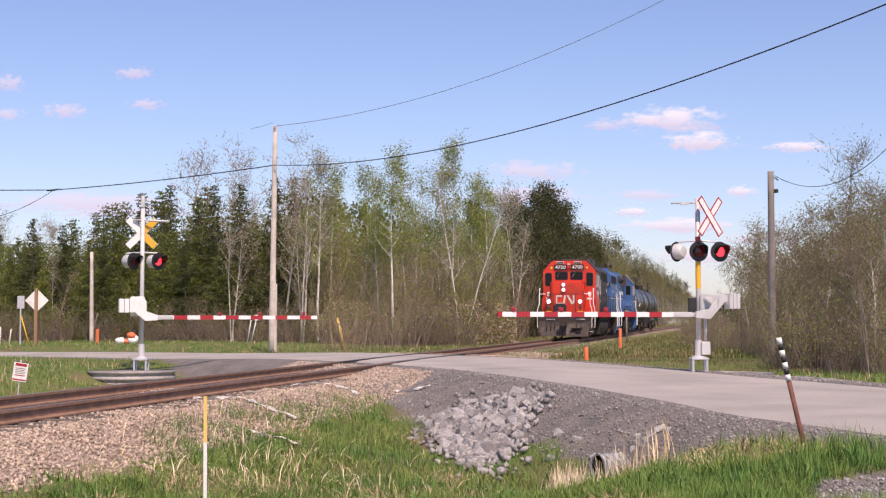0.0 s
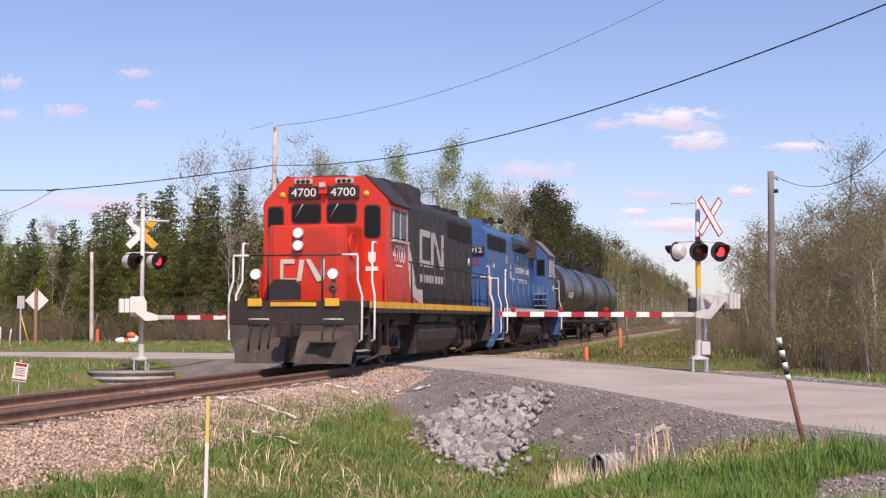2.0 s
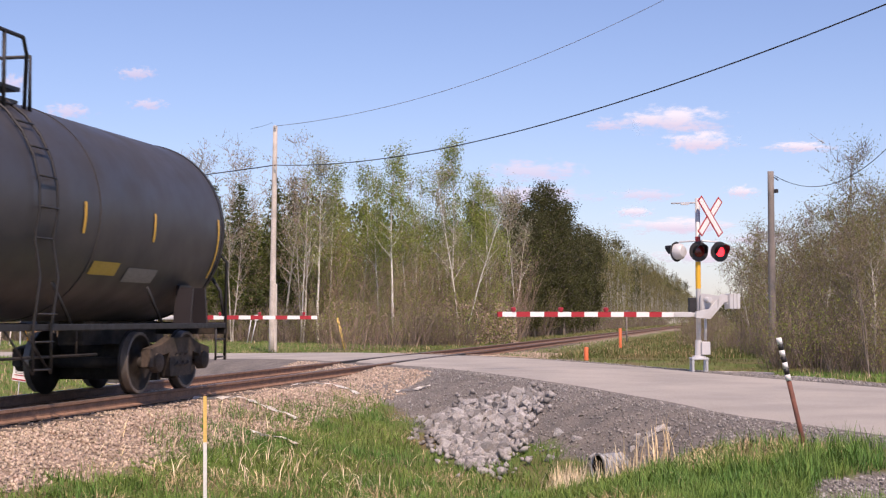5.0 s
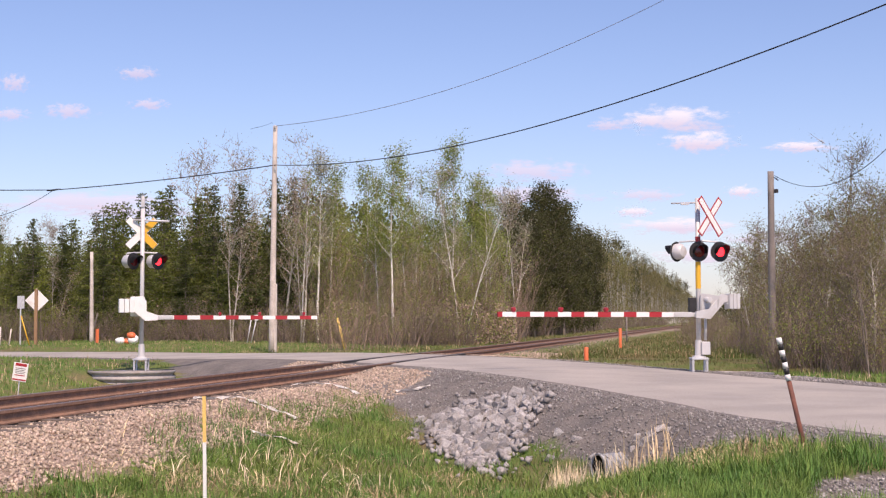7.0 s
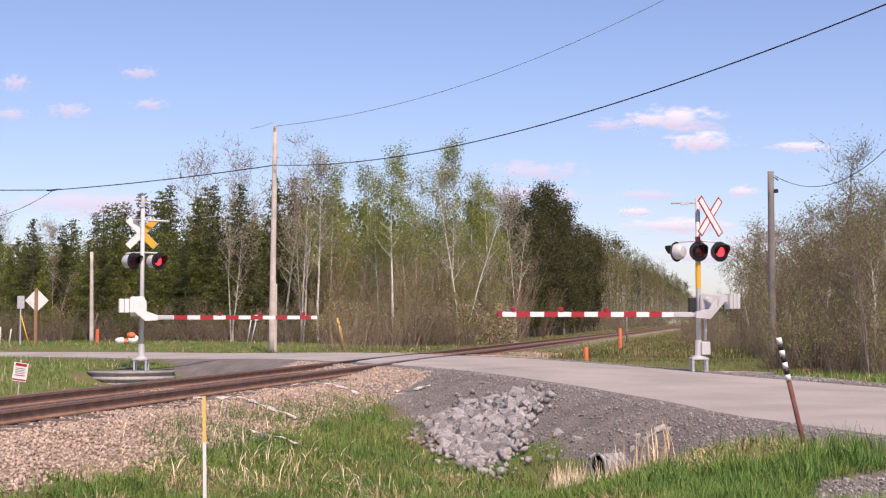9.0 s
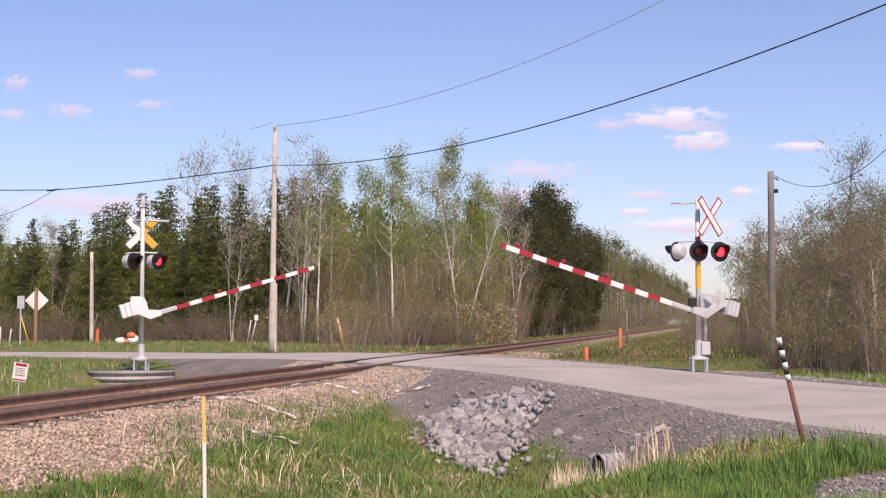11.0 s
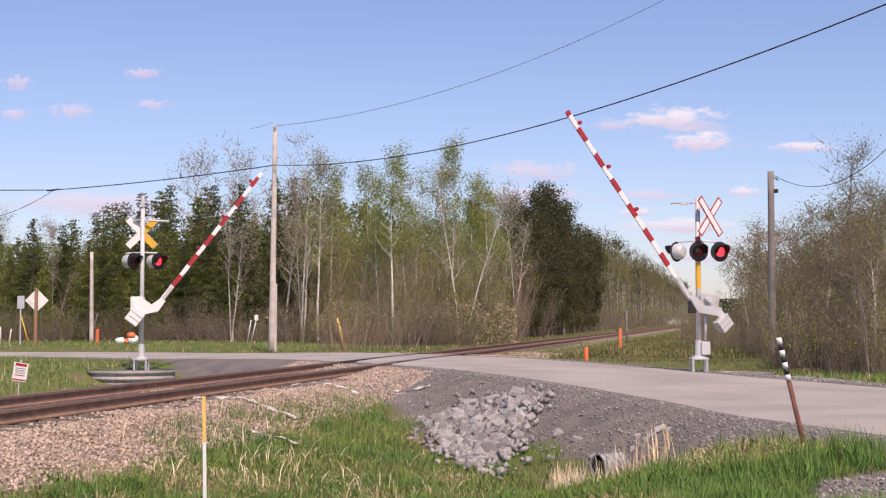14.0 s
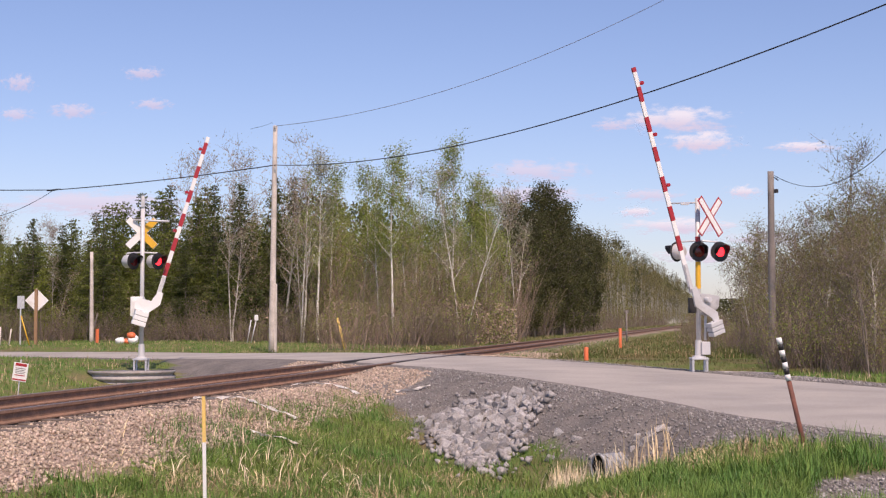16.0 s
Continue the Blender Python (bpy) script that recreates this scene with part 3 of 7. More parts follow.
KINDS = {
    "aspen": [broadleaf(12.0, 0.40, 1.8, 34, 6, n, 0.05, leafmat=lm, bark="bark_white", twigmat="twig_pale") for n, lm in ((4600, "leaf_fresh"), (3800, "leaf_pale"), (4900, "leaf_fresh"))],
    "birch": [broadleaf(11.0, 0.36, 2.0, 30, 6, n, 0.05, forks=2, leafmat=lm, bark="bark_white", twigmat="twig_pale") for n, lm in ((2200, "leaf_pale"), (3200, "leaf_fresh"))],
    "bare": [broadleaf(10.0, 0.30, 2.1, 36, 9, n, 0.045, bark="bark_pale", forks=k, leafmat="leaf_pale", twigmat="twig_pale", dome=True) for n, k in ((900, 1), (1200, 2), (1500, 3))],
    "spruce": [conifer(9.5, 2.2, "needle", 11000), conifer(8.0, 2.2, "needle_olive", 10000), conifer(9.0, 2.0, "needle", 10000)],
    "cedar": [conifer(7.0, 1.9, "needle_yellow", 9500, 0.22), conifer(7.6, 2.1, "needle_olive", 9500, 0.22)],
    "dark": [broadleaf(12.5, 0.08, 2.4, 64, 5, 10500, 0.085, 0.14, "bark_grey", "leaf_deep", dome=True), broadleaf(11.0, 0.06, 2.3, 60, 5, 9500, 0.085, 0.12, "bark_grey", "leaf_deep", dome=True)],
    "young": [broadleaf(6.6, 0.16, 1.8, 30, 9, n, 0.036, 0.06, bk, lm, k, dome=True) for n, k, lm, bk in ((2400, 3, "leaf_olive", "bark_grey"), (1700, 2, "leaf_brown", "bark_grey"), (2700, 2, "leaf_brown", "bark_grey"), (2600, 1, "leaf_olive", "bark_pale"))],
    "spreading": [broadleaf(8.6, 0.45, 2.3, 34, 12, 4200, 0.034, 0.12, "bark_grey", "leaf_olive", 2, 0.03, dome=True)],
    "sapling": [brush(6.2, 24, 1100, "leaf_fresh", "twig_pale", 1.3), brush(5.4, 26, 800, "leaf_brown", "twig_pale", 1.3), brush(6.8, 22, 1200, "leaf_fresh", "twig_pale", 1.4)],
    "far_mixed": [broadleaf(11.5, 0.10, 2.2, 26, 4, 1700, 0.085, 0.10, "bark_pale", lm, 1, dome=True) for lm in ("leaf_brown", "leaf_olive", "leaf_brown", "leaf_deep")],
    "far_young": [broadleaf(6.6, 0.12, 1.8, 18, 4, 1100, 0.06, 0.06, "bark_grey", lm, 2, dome=True) for lm in ("leaf_olive", "leaf_brown")],
    "brush": [brush(3.4, 34, 620), brush(2.8, 40, 380, "leaf_brown"), brush(3.1, 32, 760, "leaf_fresh")],
}
TALL = dict(aspen=12.0, birch=11.0, bare=10.0, spruce=9.0, cedar=7.3, dark=12.0, young=6.6, spreading=8.6, sapling=6.2, brush=3.2)
TREE_LABELS = {
    "aspen": ("tall slender aspen with pale trunk and fresh spring leaves", "tree", "aspen_tree"),
    "birch": ("forked birch with white trunk and sparse budding leaves", "tree", "birch_tree"),
    "bare": ("nearly leafless grey deciduous tree in early spring", "tree", "bare_tree"),
    "spruce": ("dark green conical spruce at the wood's edge", "tree", "spruce_tree"),
    "cedar": ("yellow-green bushy conifer in front of the wood", "tree", "conifer_tree"),
    "dark": ("dense dark green tree with a full crown", "tree", "leafy_tree"),
    "young": ("young grey-stemmed tree with small olive leaves", "tree", "young_tree"),
    "spreading": ("spreading tree with dark curved limbs and sparse leaves", "tree", "spreading_tree"),
    "sapling": ("clump of tall thin brown saplings with budding leaves", "tree", "sapling_clump"),
    "far_mixed": ("distant deciduous tree in brownish spring leaf", "tree", "deciduous_tree"),
    "far_young": ("distant young tree with olive spring leaves", "tree", "young_tree"),
    "brush": ("thicket of bare brown stems with few leaves", "shrub", "shrub"),
}


def plant(kind, x, y, scale=1.0, pick=None):
    forms = KINDS[kind]
    k = rng.integers(0, len(forms)) if pick is None else pick
    label, category, name = TREE_LABELS[kind]
    m = Matrix.LocRotScale((x, y, ground_z(x, y, False) - 0.02), Euler((0, 0, rng.uniform(0, 6.28))), None)
    size = Vector((scale * rng.uniform(0.92, 1.08), scale * rng.uniform(0.92, 1.08), scale))
    root = new(name)
    root.matrix_basis = m @ Matrix.Diagonal((*size, 1))
    root.empty_display_size = 0.3
    tagged(root, label, category, "shrubs" if kind == "brush" else "trees of the wood")
    for nm, me in forms[k]:
        ob = new(nm, me)
        ob.parent = root
        if nm != "trunk":
            tagged(ob, kind="stuff")
    return root


def plant_at(kind, px, dist, scale=1.0, pick=None):
    """Plant on the bearing px / 2467 to the right of straight ahead, at that distance."""
    return plant(kind, px / 2467.0 * dist, dist, scale, pick)


def plant_tall(kind, px, dist, height, pick=None):
    """As plant_at, for a tree of that height."""
    return plant_at(kind, px, dist, height / TALL[kind], pick)


# the wood beyond the road, from its edge inwards: bearing, distance, kind, height
for px, d, kind, high in (
    (-503, 84, "spruce", 10.3), (-484, 88, "spruce", 9.8), (-534, 86, "spruce", 9.1), (-454, 87, "bare", 11.4), (-437, 84, "spruce", 9.8), (-423, 90, "spruce", 11.2), (-406, 83, "spruce", 9.3),
    (-389, 92, "bare", 11.3), (-372, 86, "bare", 12.0), (-337, 85, "bare", 12.2), (-318, 90, "bare", 11.1), (-359, 82, "spruce", 9.0), (-297, 84, "spruce", 9.9), (-279, 82, "bare", 10.0),
    (-264, 86, "spruce", 9.8), (-248, 81, "birch", 10.1), (-221, 82, "aspen", 11.4), (-199, 86, "aspen", 11.0), (-178, 90, "birch", 10.4), (-144, 87, "aspen", 11.1), (-129, 92, "birch", 10.8),
    (-112, 84, "aspen", 10.4), (-87, 81, "aspen", 11.7), (-66, 86, "aspen", 11.3), (-49, 90, "birch", 11.2), (-29, 88, "bare", 9.8), (-7, 90, "birch", 10.9), (12, 88, "aspen", 12.9),
    (6, 93, "aspen", 12.1), (34, 84, "birch", 10.9), (54, 92, "aspen", 11.3), (74, 90, "aspen", 10.6), (88, 98, "aspen", 10.7), (104, 100, "bare", 10.3), (124, 104, "birch", 10.4),
    (141, 114, "dark", 9.9), (161, 120, "dark", 11.4), (178, 124, "dark", 12.5), (194, 126, "dark", 12.5), (214, 130, "dark", 11.5), (232, 138, "dark", 11.3), (251, 148, "dark", 11.3),
    (268, 158, "dark", 11.1), (-579, 84, "cedar", 8.0), (-562, 87, "cedar", 8.3), (-596, 86, "cedar", 8.0), (-614, 90, "spruce", 8.2), (-634, 88, "bare", 7.8), (-656, 86, "cedar", 7.2),
    (-679, 90, "bare", 7.4), (-700, 92, "bare", 7.6), (-718, 88, "spruce", 7.0), (-740, 86, "spruce", 6.7), (-762, 92, "bare", 7.5), (-780, 93, "bare", 8.4), (-754, 84, "spruce", 7.1),
    (-796, 90, "spruce", 8.0),
):
    plant_tall(kind, px, d, high)
for k in range(34):
    plant_at(("spruce", "cedar", "spruce")[k % 3], -560 + k * 8.8 + rng.uniform(-6, 6), rng.uniform(86, 93), rng.uniform(0.66, 0.92))
for k in range(20):
    plant_at("cedar" if k % 3 else "spruce", -800 + k * 23 + rng.uniform(-12, 12), rng.uniform(80, 84), rng.uniform(0.5, 0.8))
for row, (d0, kinds) in enumerate(((94, ("aspen", "bare", "birch", "bare")), (102, ("aspen", "birch", "bare")))):
    for k in range(24):
        px = -820 + k * 38 + rng.uniform(-14, 14)
        if px > 90 + row * 12 or -560 < px < -310:
            continue
        low = 0.55 if px < -520 else 0.74
        plant_at(kinds[rng.integers(0, len(kinds))], px, d0 + rng.uniform(-3, 3), low * rng.uniform(0.85, 1.0))
for k in range(19):
    px = 118 + k * 7.0
    plant_tall("dark", px + rng.uniform(-4, 4), 118 + max(0, k - 6) * 2.6 + rng.uniform(-2, 3), rng.uniform(7.0, 9.0) + 2.2 * math.exp(-((px - 178) / 40) ** 2))
for k in range(46):
    plant_at("sapling", -330 + k * 10 + rng.uniform(-6, 6), rng.uniform(83, 93), rng.uniform(0.75, 1.2))
# along the far side of the track
s = 92.0
while s < 620:
    for q in (-9.5, -12.5, -16.5):
        p = on_track(s + rng.uniform(-1.5, 1.5), q + rng.uniform(-1.0, 1.0))
        if q > -10:
            kind = ("brush", "birch", "sapling", "bare")[rng.integers(0, 4)] if s < 130 else "far_mixed"
        else:
            kind = ("birch", "sapling", "aspen", "bare")[rng.integers(0, 4)] if s < 130 else ("dark", "dark", "dark", "far_mixed")[rng.integers(0, 4)] if s < 180 else "far_mixed"
        plant(kind, p.x, p.y, rng.uniform(0.88, 1.08) * (1.4 if kind == "brush" else 1.0) * (0.7 if q > -10 else 0.82 if s < 130 else 1.0) * (1.0 + 0.30 * smooth(150, 260, s)))
    s += 2.8 + s * 0.012
# brush at the wood's foot
for k in range(58):
    plant_at("brush", -800 + k * 15 + rng.uniform(-8, 8), rng.uniform(77, 81), rng.uniform(0.45, 0.9))
for px, d, sc in ((-372, 78, 0.82), (-250, 78, 0.9), (-690, 81, 0.5)):
    plant_at("bare", px, d, sc)
for k in range(60):
    p = on_track(74 + k * 2.6 + k * k * 0.035, -8.0 - rng.uniform(0, 1.8))
    plant("brush", p.x, p.y, rng.uniform(0.75, 1.25))
for px, d, sc in ((-190, 68, 0.66), (-165, 66, 0.72), (-130, 68, 0.60), (-95, 70, 0.56)):
    plant_at("sapling", px, d, sc)
for k in range(36):
    p = on_track(92 + k * 2.4, -7.6 - rng.uniform(0, 1.2))
    plant("brush", p.x, p.y, rng.uniform(0.9, 1.5))
# right-hand wood along the track
s = 37.0
while s < 500:
    for q in (10.6, 12.6, 15.0):
        if s < 48 and q < 12:
            continue
        p = on_track(s + rng.uniform(-1, 1), q + rng.uniform(-0.3, 0.8))
        if road_distance(p.x, p.y) < ROAD_HALF + 1.5:
            continue
        plant("brush" if q < 11 and rng.uniform() < 0.55 else "young" if s < 110 else "far_young", p.x, p.y, rng.uniform(0.58, 0.76) * (1.1 if q < 11 else 1.0))
    s += 2.1 + max(0.0, s - 60) * 0.03
for px, d, kind, high, pick in (
    (528, 62, "young", 4.1, 0), (544, 58, "young", 4.2, 3), (566, 52, "young", 4.2, 1), (588, 54, "young", 4.9, 2), (608, 50, "young", 5.0, 1), (624, 46, "young", 4.5, 0),
    (646, 48, "young", 5.0, 2), (668, 46, "young", 5.1, 3), (691, 44, "young", 4.5, 1), (712, 43, "young", 4.6, 3), (731, 42, "young", 4.2, 1), (751, 46, "young", 5.4, 0),
    (772, 48, "young", 6.0, 2), (788, 46, "young", 6.0, 0), (806, 42, "young", 5.1, 3), (716, 54, "spreading", 7.7, 0), (678, 42, "young", 3.9, 2), (764, 41, "young", 3.9, 3),
):
    plant_tall(kind, px, d, high, pick)
for k in range(18):
    plant_at("brush", 600 + k * 12 + rng.uniform(-6, 6), rng.uniform(37.5, 42.0), rng.uniform(0.5, 0.85))

for k in range(16):
    plant_at("brush", 540 + k * 16 + rng.uniform(-6, 6), rng.uniform(40, 45) if k > 4 else rng.uniform(50, 58), rng.uniform(0.22, 0.42), 2)
# low growth that comes closer to the rails on the near side
for k in range(46):
    s = 62 + k * 2.2 + k * k * 0.09
    p = on_track(s, rng.uniform(6.2, 9.4) - 2.2 * smooth(90, 160, s))
    plant("brush", p.x, p.y, rng.uniform(0.35, 0.6) + 0.5 * smooth(90, 200, s))


def far_woods(n, place, size, mat, label):
    """The depth of the wood: a joined mass of foliage behind the trees that can be told apart."""
    c = np.array([place() for _ in range(n)])
    lv, lf = leaf_arrays(c, size)
    return tagged(new("far_woods", raw_mesh("far_woods", lv, lf, M[mat])), label, "woods", kind="stuff")


def deep_left():
    y = rng.uniform(112, 124)
    px = rng.uniform(-860, 60)
    top = 6.0 if px < -540 else 9.0
    return (px / 2467 * y, y, -0.4 + top * rng.uniform() ** 0.8 * (0.8 + 0.4 * noise.noise((px * 0.02, 0, 0))))


def deep_track():
    s = 95 + 420 * rng.uniform() ** 1.6
    p = on_track(s, -19 - rng.uniform(0, 4))
    return (p.x, p.y, -0.4 + rng.uniform(0, 10.5))


def deep_right():
    s = 40 + 330 * rng.uniform() ** 1.8
    p = on_track(s, 17.5 + rng.uniform(0, 4))
    return (p.x, p.y, -0.4 + rng.uniform(0, 4.3))


far_woods(26000, deep_left, 0.13, "leaf_olive", "green depth of the mixed wood beyond the road")
far_woods(26000, deep_left, 0.13, "twig", "brown depth of the mixed wood beyond the road")


def foot_left():
    y = rng.uniform(81, 86)
    px = rng.uniform(-860, 130)
    return (px / 2467 * y, y, -0.3 + 3.0 * rng.uniform() ** 1.3 * (0.8 + 0.5 * noise.noise((px * 0.03, 0, 5))))


def sapling_mass(lo, hi):
    """Leafy clumps of saplings between the trunks."""
    while True:
        px = rng.uniform(lo, hi)
        y = rng.uniform(84, 92)
        z = 1.0 + 6.4 * rng.uniform() ** 1.2 * (1.0 if px > -500 else 0.75)
        x = px / 2467 * y
        if noise.noise((x * 0.55, y * 0.35, z * 0.4)) + 0.4 * noise.noise((x * 1.9, y, z * 1.7)) > -0.10 + 0.03 * z:
            return (x, y, z)


far_woods(46000, lambda: sapling_mass(-860, -330), 0.06, "needle_olive", "olive green saplings between the trunks of the wood")
far_woods(34000, lambda: sapling_mass(-860, -250), 0.055, "needle_yellow", "yellow-green leafy saplings between the trunks of the wood")
far_woods(30000, lambda: sapling_mass(-330, 120), 0.05, "leaf_fresh", "fresh green saplings between the pale trunks of the wood")
far_woods(22000, foot_left, 0.07, "twig_pale", "grey-brown tangle of bare twigs at the wood's foot")
far_woods(20000, foot_left, 0.05, "leaf_fresh", "young green leaves in the undergrowth at the wood's foot")
far_woods(34000, deep_track, 0.18, "leaf_deep", "green depth of the wood along the track")
far_woods(12000, deep_track, 0.16, "twig", "brown depth of the wood along the track")


def far_end():
    s = 640 + rng.uniform(0, 60)
    p = on_track(s, rng.uniform(-14, 26))
    return (p.x, p.y, -0.5 + rng.uniform(0, 11.0))


far_woods(9000, far_end, 0.5, "leaf_deep", "distant dark trees that close the line's far end")
far_woods(22000, deep_right, 0.11, "twig", "brown depth of the thicket along the track")
far_woods(16000, deep_right, 0.09, "leaf_deep", "green depth of the thicket along the track")


# ---- crossing signals ----
def flasher(parent, x, y, z, yaw, lit_side, deep=0.25):
    """A round red flasher: back disc, hood, housing, ever-lit lens and an added dark cover that comes before it when it
    is out. Faces -y, turned by yaw.
    """
    root = part("flasher", (lambda bm: (add_lathe(bm, [(0.0, 0.0), (0.0, 0.245), (0.012, 0.25), (0.02, 0.245), (0.02, 0)], "Y", 28), bm)[1])(B()), M["black"], parent, at=pose(x, y, z, 0, 0, yaw), smooth=True)
    bm = B()
    add_lathe(bm, [(0.02, 0.20), (deep - 0.11, 0.195), (deep - 0.03, 0.13), (deep, 0)], "Y", 22)
    part("housing", bm, M["silver"], root, "silver-painted rounded lamp housing", smooth=True)
    bm = B()
    n = 14
    rings = []
    for yy, sag in ((-0.005, 0.0), (-0.30, 0.22)):
        rings.append([bm.verts.new((0.165 * math.cos(a), yy * (0.55 + 0.45 * math.sin(a)) if yy < -0.1 else yy, 0.165 * math.sin(a))) for a in np.linspace(radians(-20), radians(200), n)])
    for k in range(n - 1):
        bm.faces.new((rings[0][k], rings[0][k + 1], rings[1][k + 1], rings[1][k]))
    bmesh.ops.solidify(bm, geom=bm.faces[:], thickness=0.006)
    part("hood", bm, M["black"], root, smooth=True)
    bm = B()
    add_lathe(bm, [(-0.012, 0.0), (-0.006, 0.08), (0.002, 0.14)], "Y", 22)
    part("lens", bm, M["red_lens_lit"], root, "glowing red lens", smooth=True)
    bm = B()
    add_lathe(bm, [(-0.030, 0.0), (-0.024, 0.08), (-0.014, 0.142), (-0.012, 0.0)], "Y", 22)
    cover = part("cover", bm, M["red_lens"], root, "added dark red cover that hides the lit lens", smooth=True)
    return cover, lit_side


def blade(parent, w, l, yaw, lean, x, y, z, face, back, border=None):
    bm = B()
    add_box(bm, -w / 2, w / 2, -0.004, 0.004, -l / 2, l / 2)
    at = pose(x, y, z, 0, 0, yaw) @ pose(0, 0, 0, 0, lean, 0)
    ob = part("blade", bm, border or back, parent, at=at)
    inset = 0.035 if border else 0.0
    bm = B()
    add_box(bm, -w / 2 + inset, w / 2 - inset, -0.010, -0.004, -l / 2 + inset, l / 2 - inset)
    part("blade_face", bm, face, ob)
    return ob


ARM_RED, ARM_WHITE = M["red"], M["white"]


def gate_arm(parent, at, x0, length, drop, height0, height1, stripes, lamps, front, crank, weight, paint):
    """A tapered barrier arm along +x, hung drop below its pivot by a bent crank plate that carries the counterweight.
    front: how far before the pivot the crank stands; crank: its outline; weight: x from, x to, z from, z to."""
    def bar(bm, a, b, t, grow):
        def half(x):
            return (height0 + (height1 - height0) * (x - x0) / (length - x0)) / 2 + grow
        vs = [[bm.verts.new((x, yy, zz - drop)) for yy, zz in ((-t, -half(x)), (t, -half(x)), (t, half(x)), (-t, half(x)))] for x in (a, b)]
        for k in range(4):
            bm.faces.new((vs[0][k], vs[0][(k + 1) % 4], vs[1][(k + 1) % 4], vs[1][k]))
        bm.faces.new(vs[0][::-1])
        bm.faces.new(vs[1])
        bmesh.ops.recalc_face_normals(bm, faces=bm.faces)
        return bm

    arm = part("gate_arm", bar(B(), x0, length, 0.02, 0.0), ARM_WHITE, parent, "red and white striped barrier arm", at=at)
    for a, b in stripes:
        part("red_band", bar(B(), a, b, 0.023, 0.002), ARM_RED, arm)
    for x in lamps:
        bm = B()
        add_box(bm, x - 0.03, x + 0.03, -0.03, 0.03, 0.05 - drop, 0.09 - drop)
        add_lathe(bm, [(-0.05, 0), (-0.045, 0.045), (0.045, 0.045), (0.05, 0)], "Y", 14, 0, pose(x, 0, 0.12 - drop))
        part("arm_lamp", bm, M["red_lens_small"], arm, "small red lamp", smooth=True)
    bm = B()
    y0, y1 = sorted((0.0, front))
    add_prism(bm, crank, front - 0.02, front + 0.02)
    add_tube(bm, (0, y0 - 0.03, 0), (0, y1 + 0.03, 0), 0.07, n=16)
    add_tube(bm, (x0 - 0.08, y0, -drop), (x0 - 0.08, y1, -drop), 0.03)
    part("crank_plate", bm, paint, arm)
    for y in (-0.035, 0.035):
        bm = B()
        add_box(bm, x0 - 0.16, x0 + 0.55, y - 0.008, y + 0.008, -0.05 - drop, 0.05 - drop)
        add_tube(bm, (x0 + 0.48, y - 0.02, -drop), (x0 + 0.48, y + 0.02, -drop), 0.035)
        part("arm_bracket", bm, M["silver"], arm)
    xa, xb, za, zb = weight
    n = 3
    for k in range(n):
        w = (xb - xa) / n
        bm = B()
        add_box(bm, xa + k * w, xa + (k + 1) * w - 0.012, front - 0.11, front + 0.11, za, zb, 0, 0.012)
        part("counterweight", bm, paint, arm)
    bm = B()
    for z in (za + (zb - za) * 0.33, za + (zb - za) * 0.7):
        add_tube(bm, (xa - 0.03, front, z), (xb + 0.02, front, z), 0.022)
    part("clamp_bolt", bm, M["galv"], arm)
    return arm


def mast(parent, h, r=0.062):
    bm = B()
    add_tube(bm, (0, 0, 0.35), (0, 0, h), r, n=18)
    part("mast", bm, M["silver"], parent)
    bm = B()
    add_lathe(bm, [(0.32, 0.17), (0.36, 0.17), (0.38, 0.10), (0.75, 0.085), (0.75, 0.0)], "Z", 18)
    part("mast_base", bm, M["silver"], parent, smooth=True)
    for sx in (-1, 1):
        for sy in (-1, 1):
            bm = B()
            add_box(bm, sx * 0.17 - 0.025, sx * 0.17 + 0.025, sy * 0.17 - 0.025, sy * 0.17 + 0.025, -0.2, 0.32)
            part("stand_leg", bm, M["galv"], parent)
    bm = B()
    add_box(bm, -0.21, 0.21, -0.21, 0.21, 0.28, 0.33, 0, 0.01)
    part("stand_top", bm, M["galv"], parent)


M["weathered"] = material("weathered_galvanised_steel", (0.42, 0.39, 0.37), 0.6, metal=0.1, vary=0.2, scale=5, second=(0.33, 0.30, 0.28), dirt=(0.24, 0.17, 0.13), dirt_scale=3, dirt_at=0.62)
M["housing"] = material("grey_housing_paint", (0.46, 0.46, 0.46), 0.5, vary=0.12, scale=6, dirt=(0.22, 0.20, 0.18), dirt_scale=4, dirt_at=0.6)


def foundation_ring(x, y, r, z0, z1, label):
    """Corrugated steel ring filled with gravel."""
    root = empty("foundation_ring", pose(x, y, 0), label, "retaining ring", "signal foundations")
    bm = B()
    n = 64
    prof = []
    k = 0
    z = z0
    while z <= z1:
        prof.append((z, r + (0.05, 0.02, -0.04, 0.0)[k % 4]))
        z += 0.045
        k += 1
    rings = [[bm.verts.new((rr * math.cos(2 * math.pi * i / n), rr * math.sin(2 * math.pi * i / n), zz)) for i in range(n)] for zz, rr in prof]
    for a, b in zip(rings, rings[1:]):
        for i in range(n):
            f = bm.faces.new((a[i], a[(i + 1) % n], b[(i + 1) % n], b[i]))
            f.smooth = True
    part("corrugated_wall", bm, M["weathered"], root)
    bm = B()
    add_lathe(bm, [(z0 + 0.05, r - 0.05), (z1 - 0.06, r - 0.05), (z1 - 0.03, 0)], "Z", 40)
    part("gravel_fill", bm, M["gravel"], root)
    return root


COVERS = []
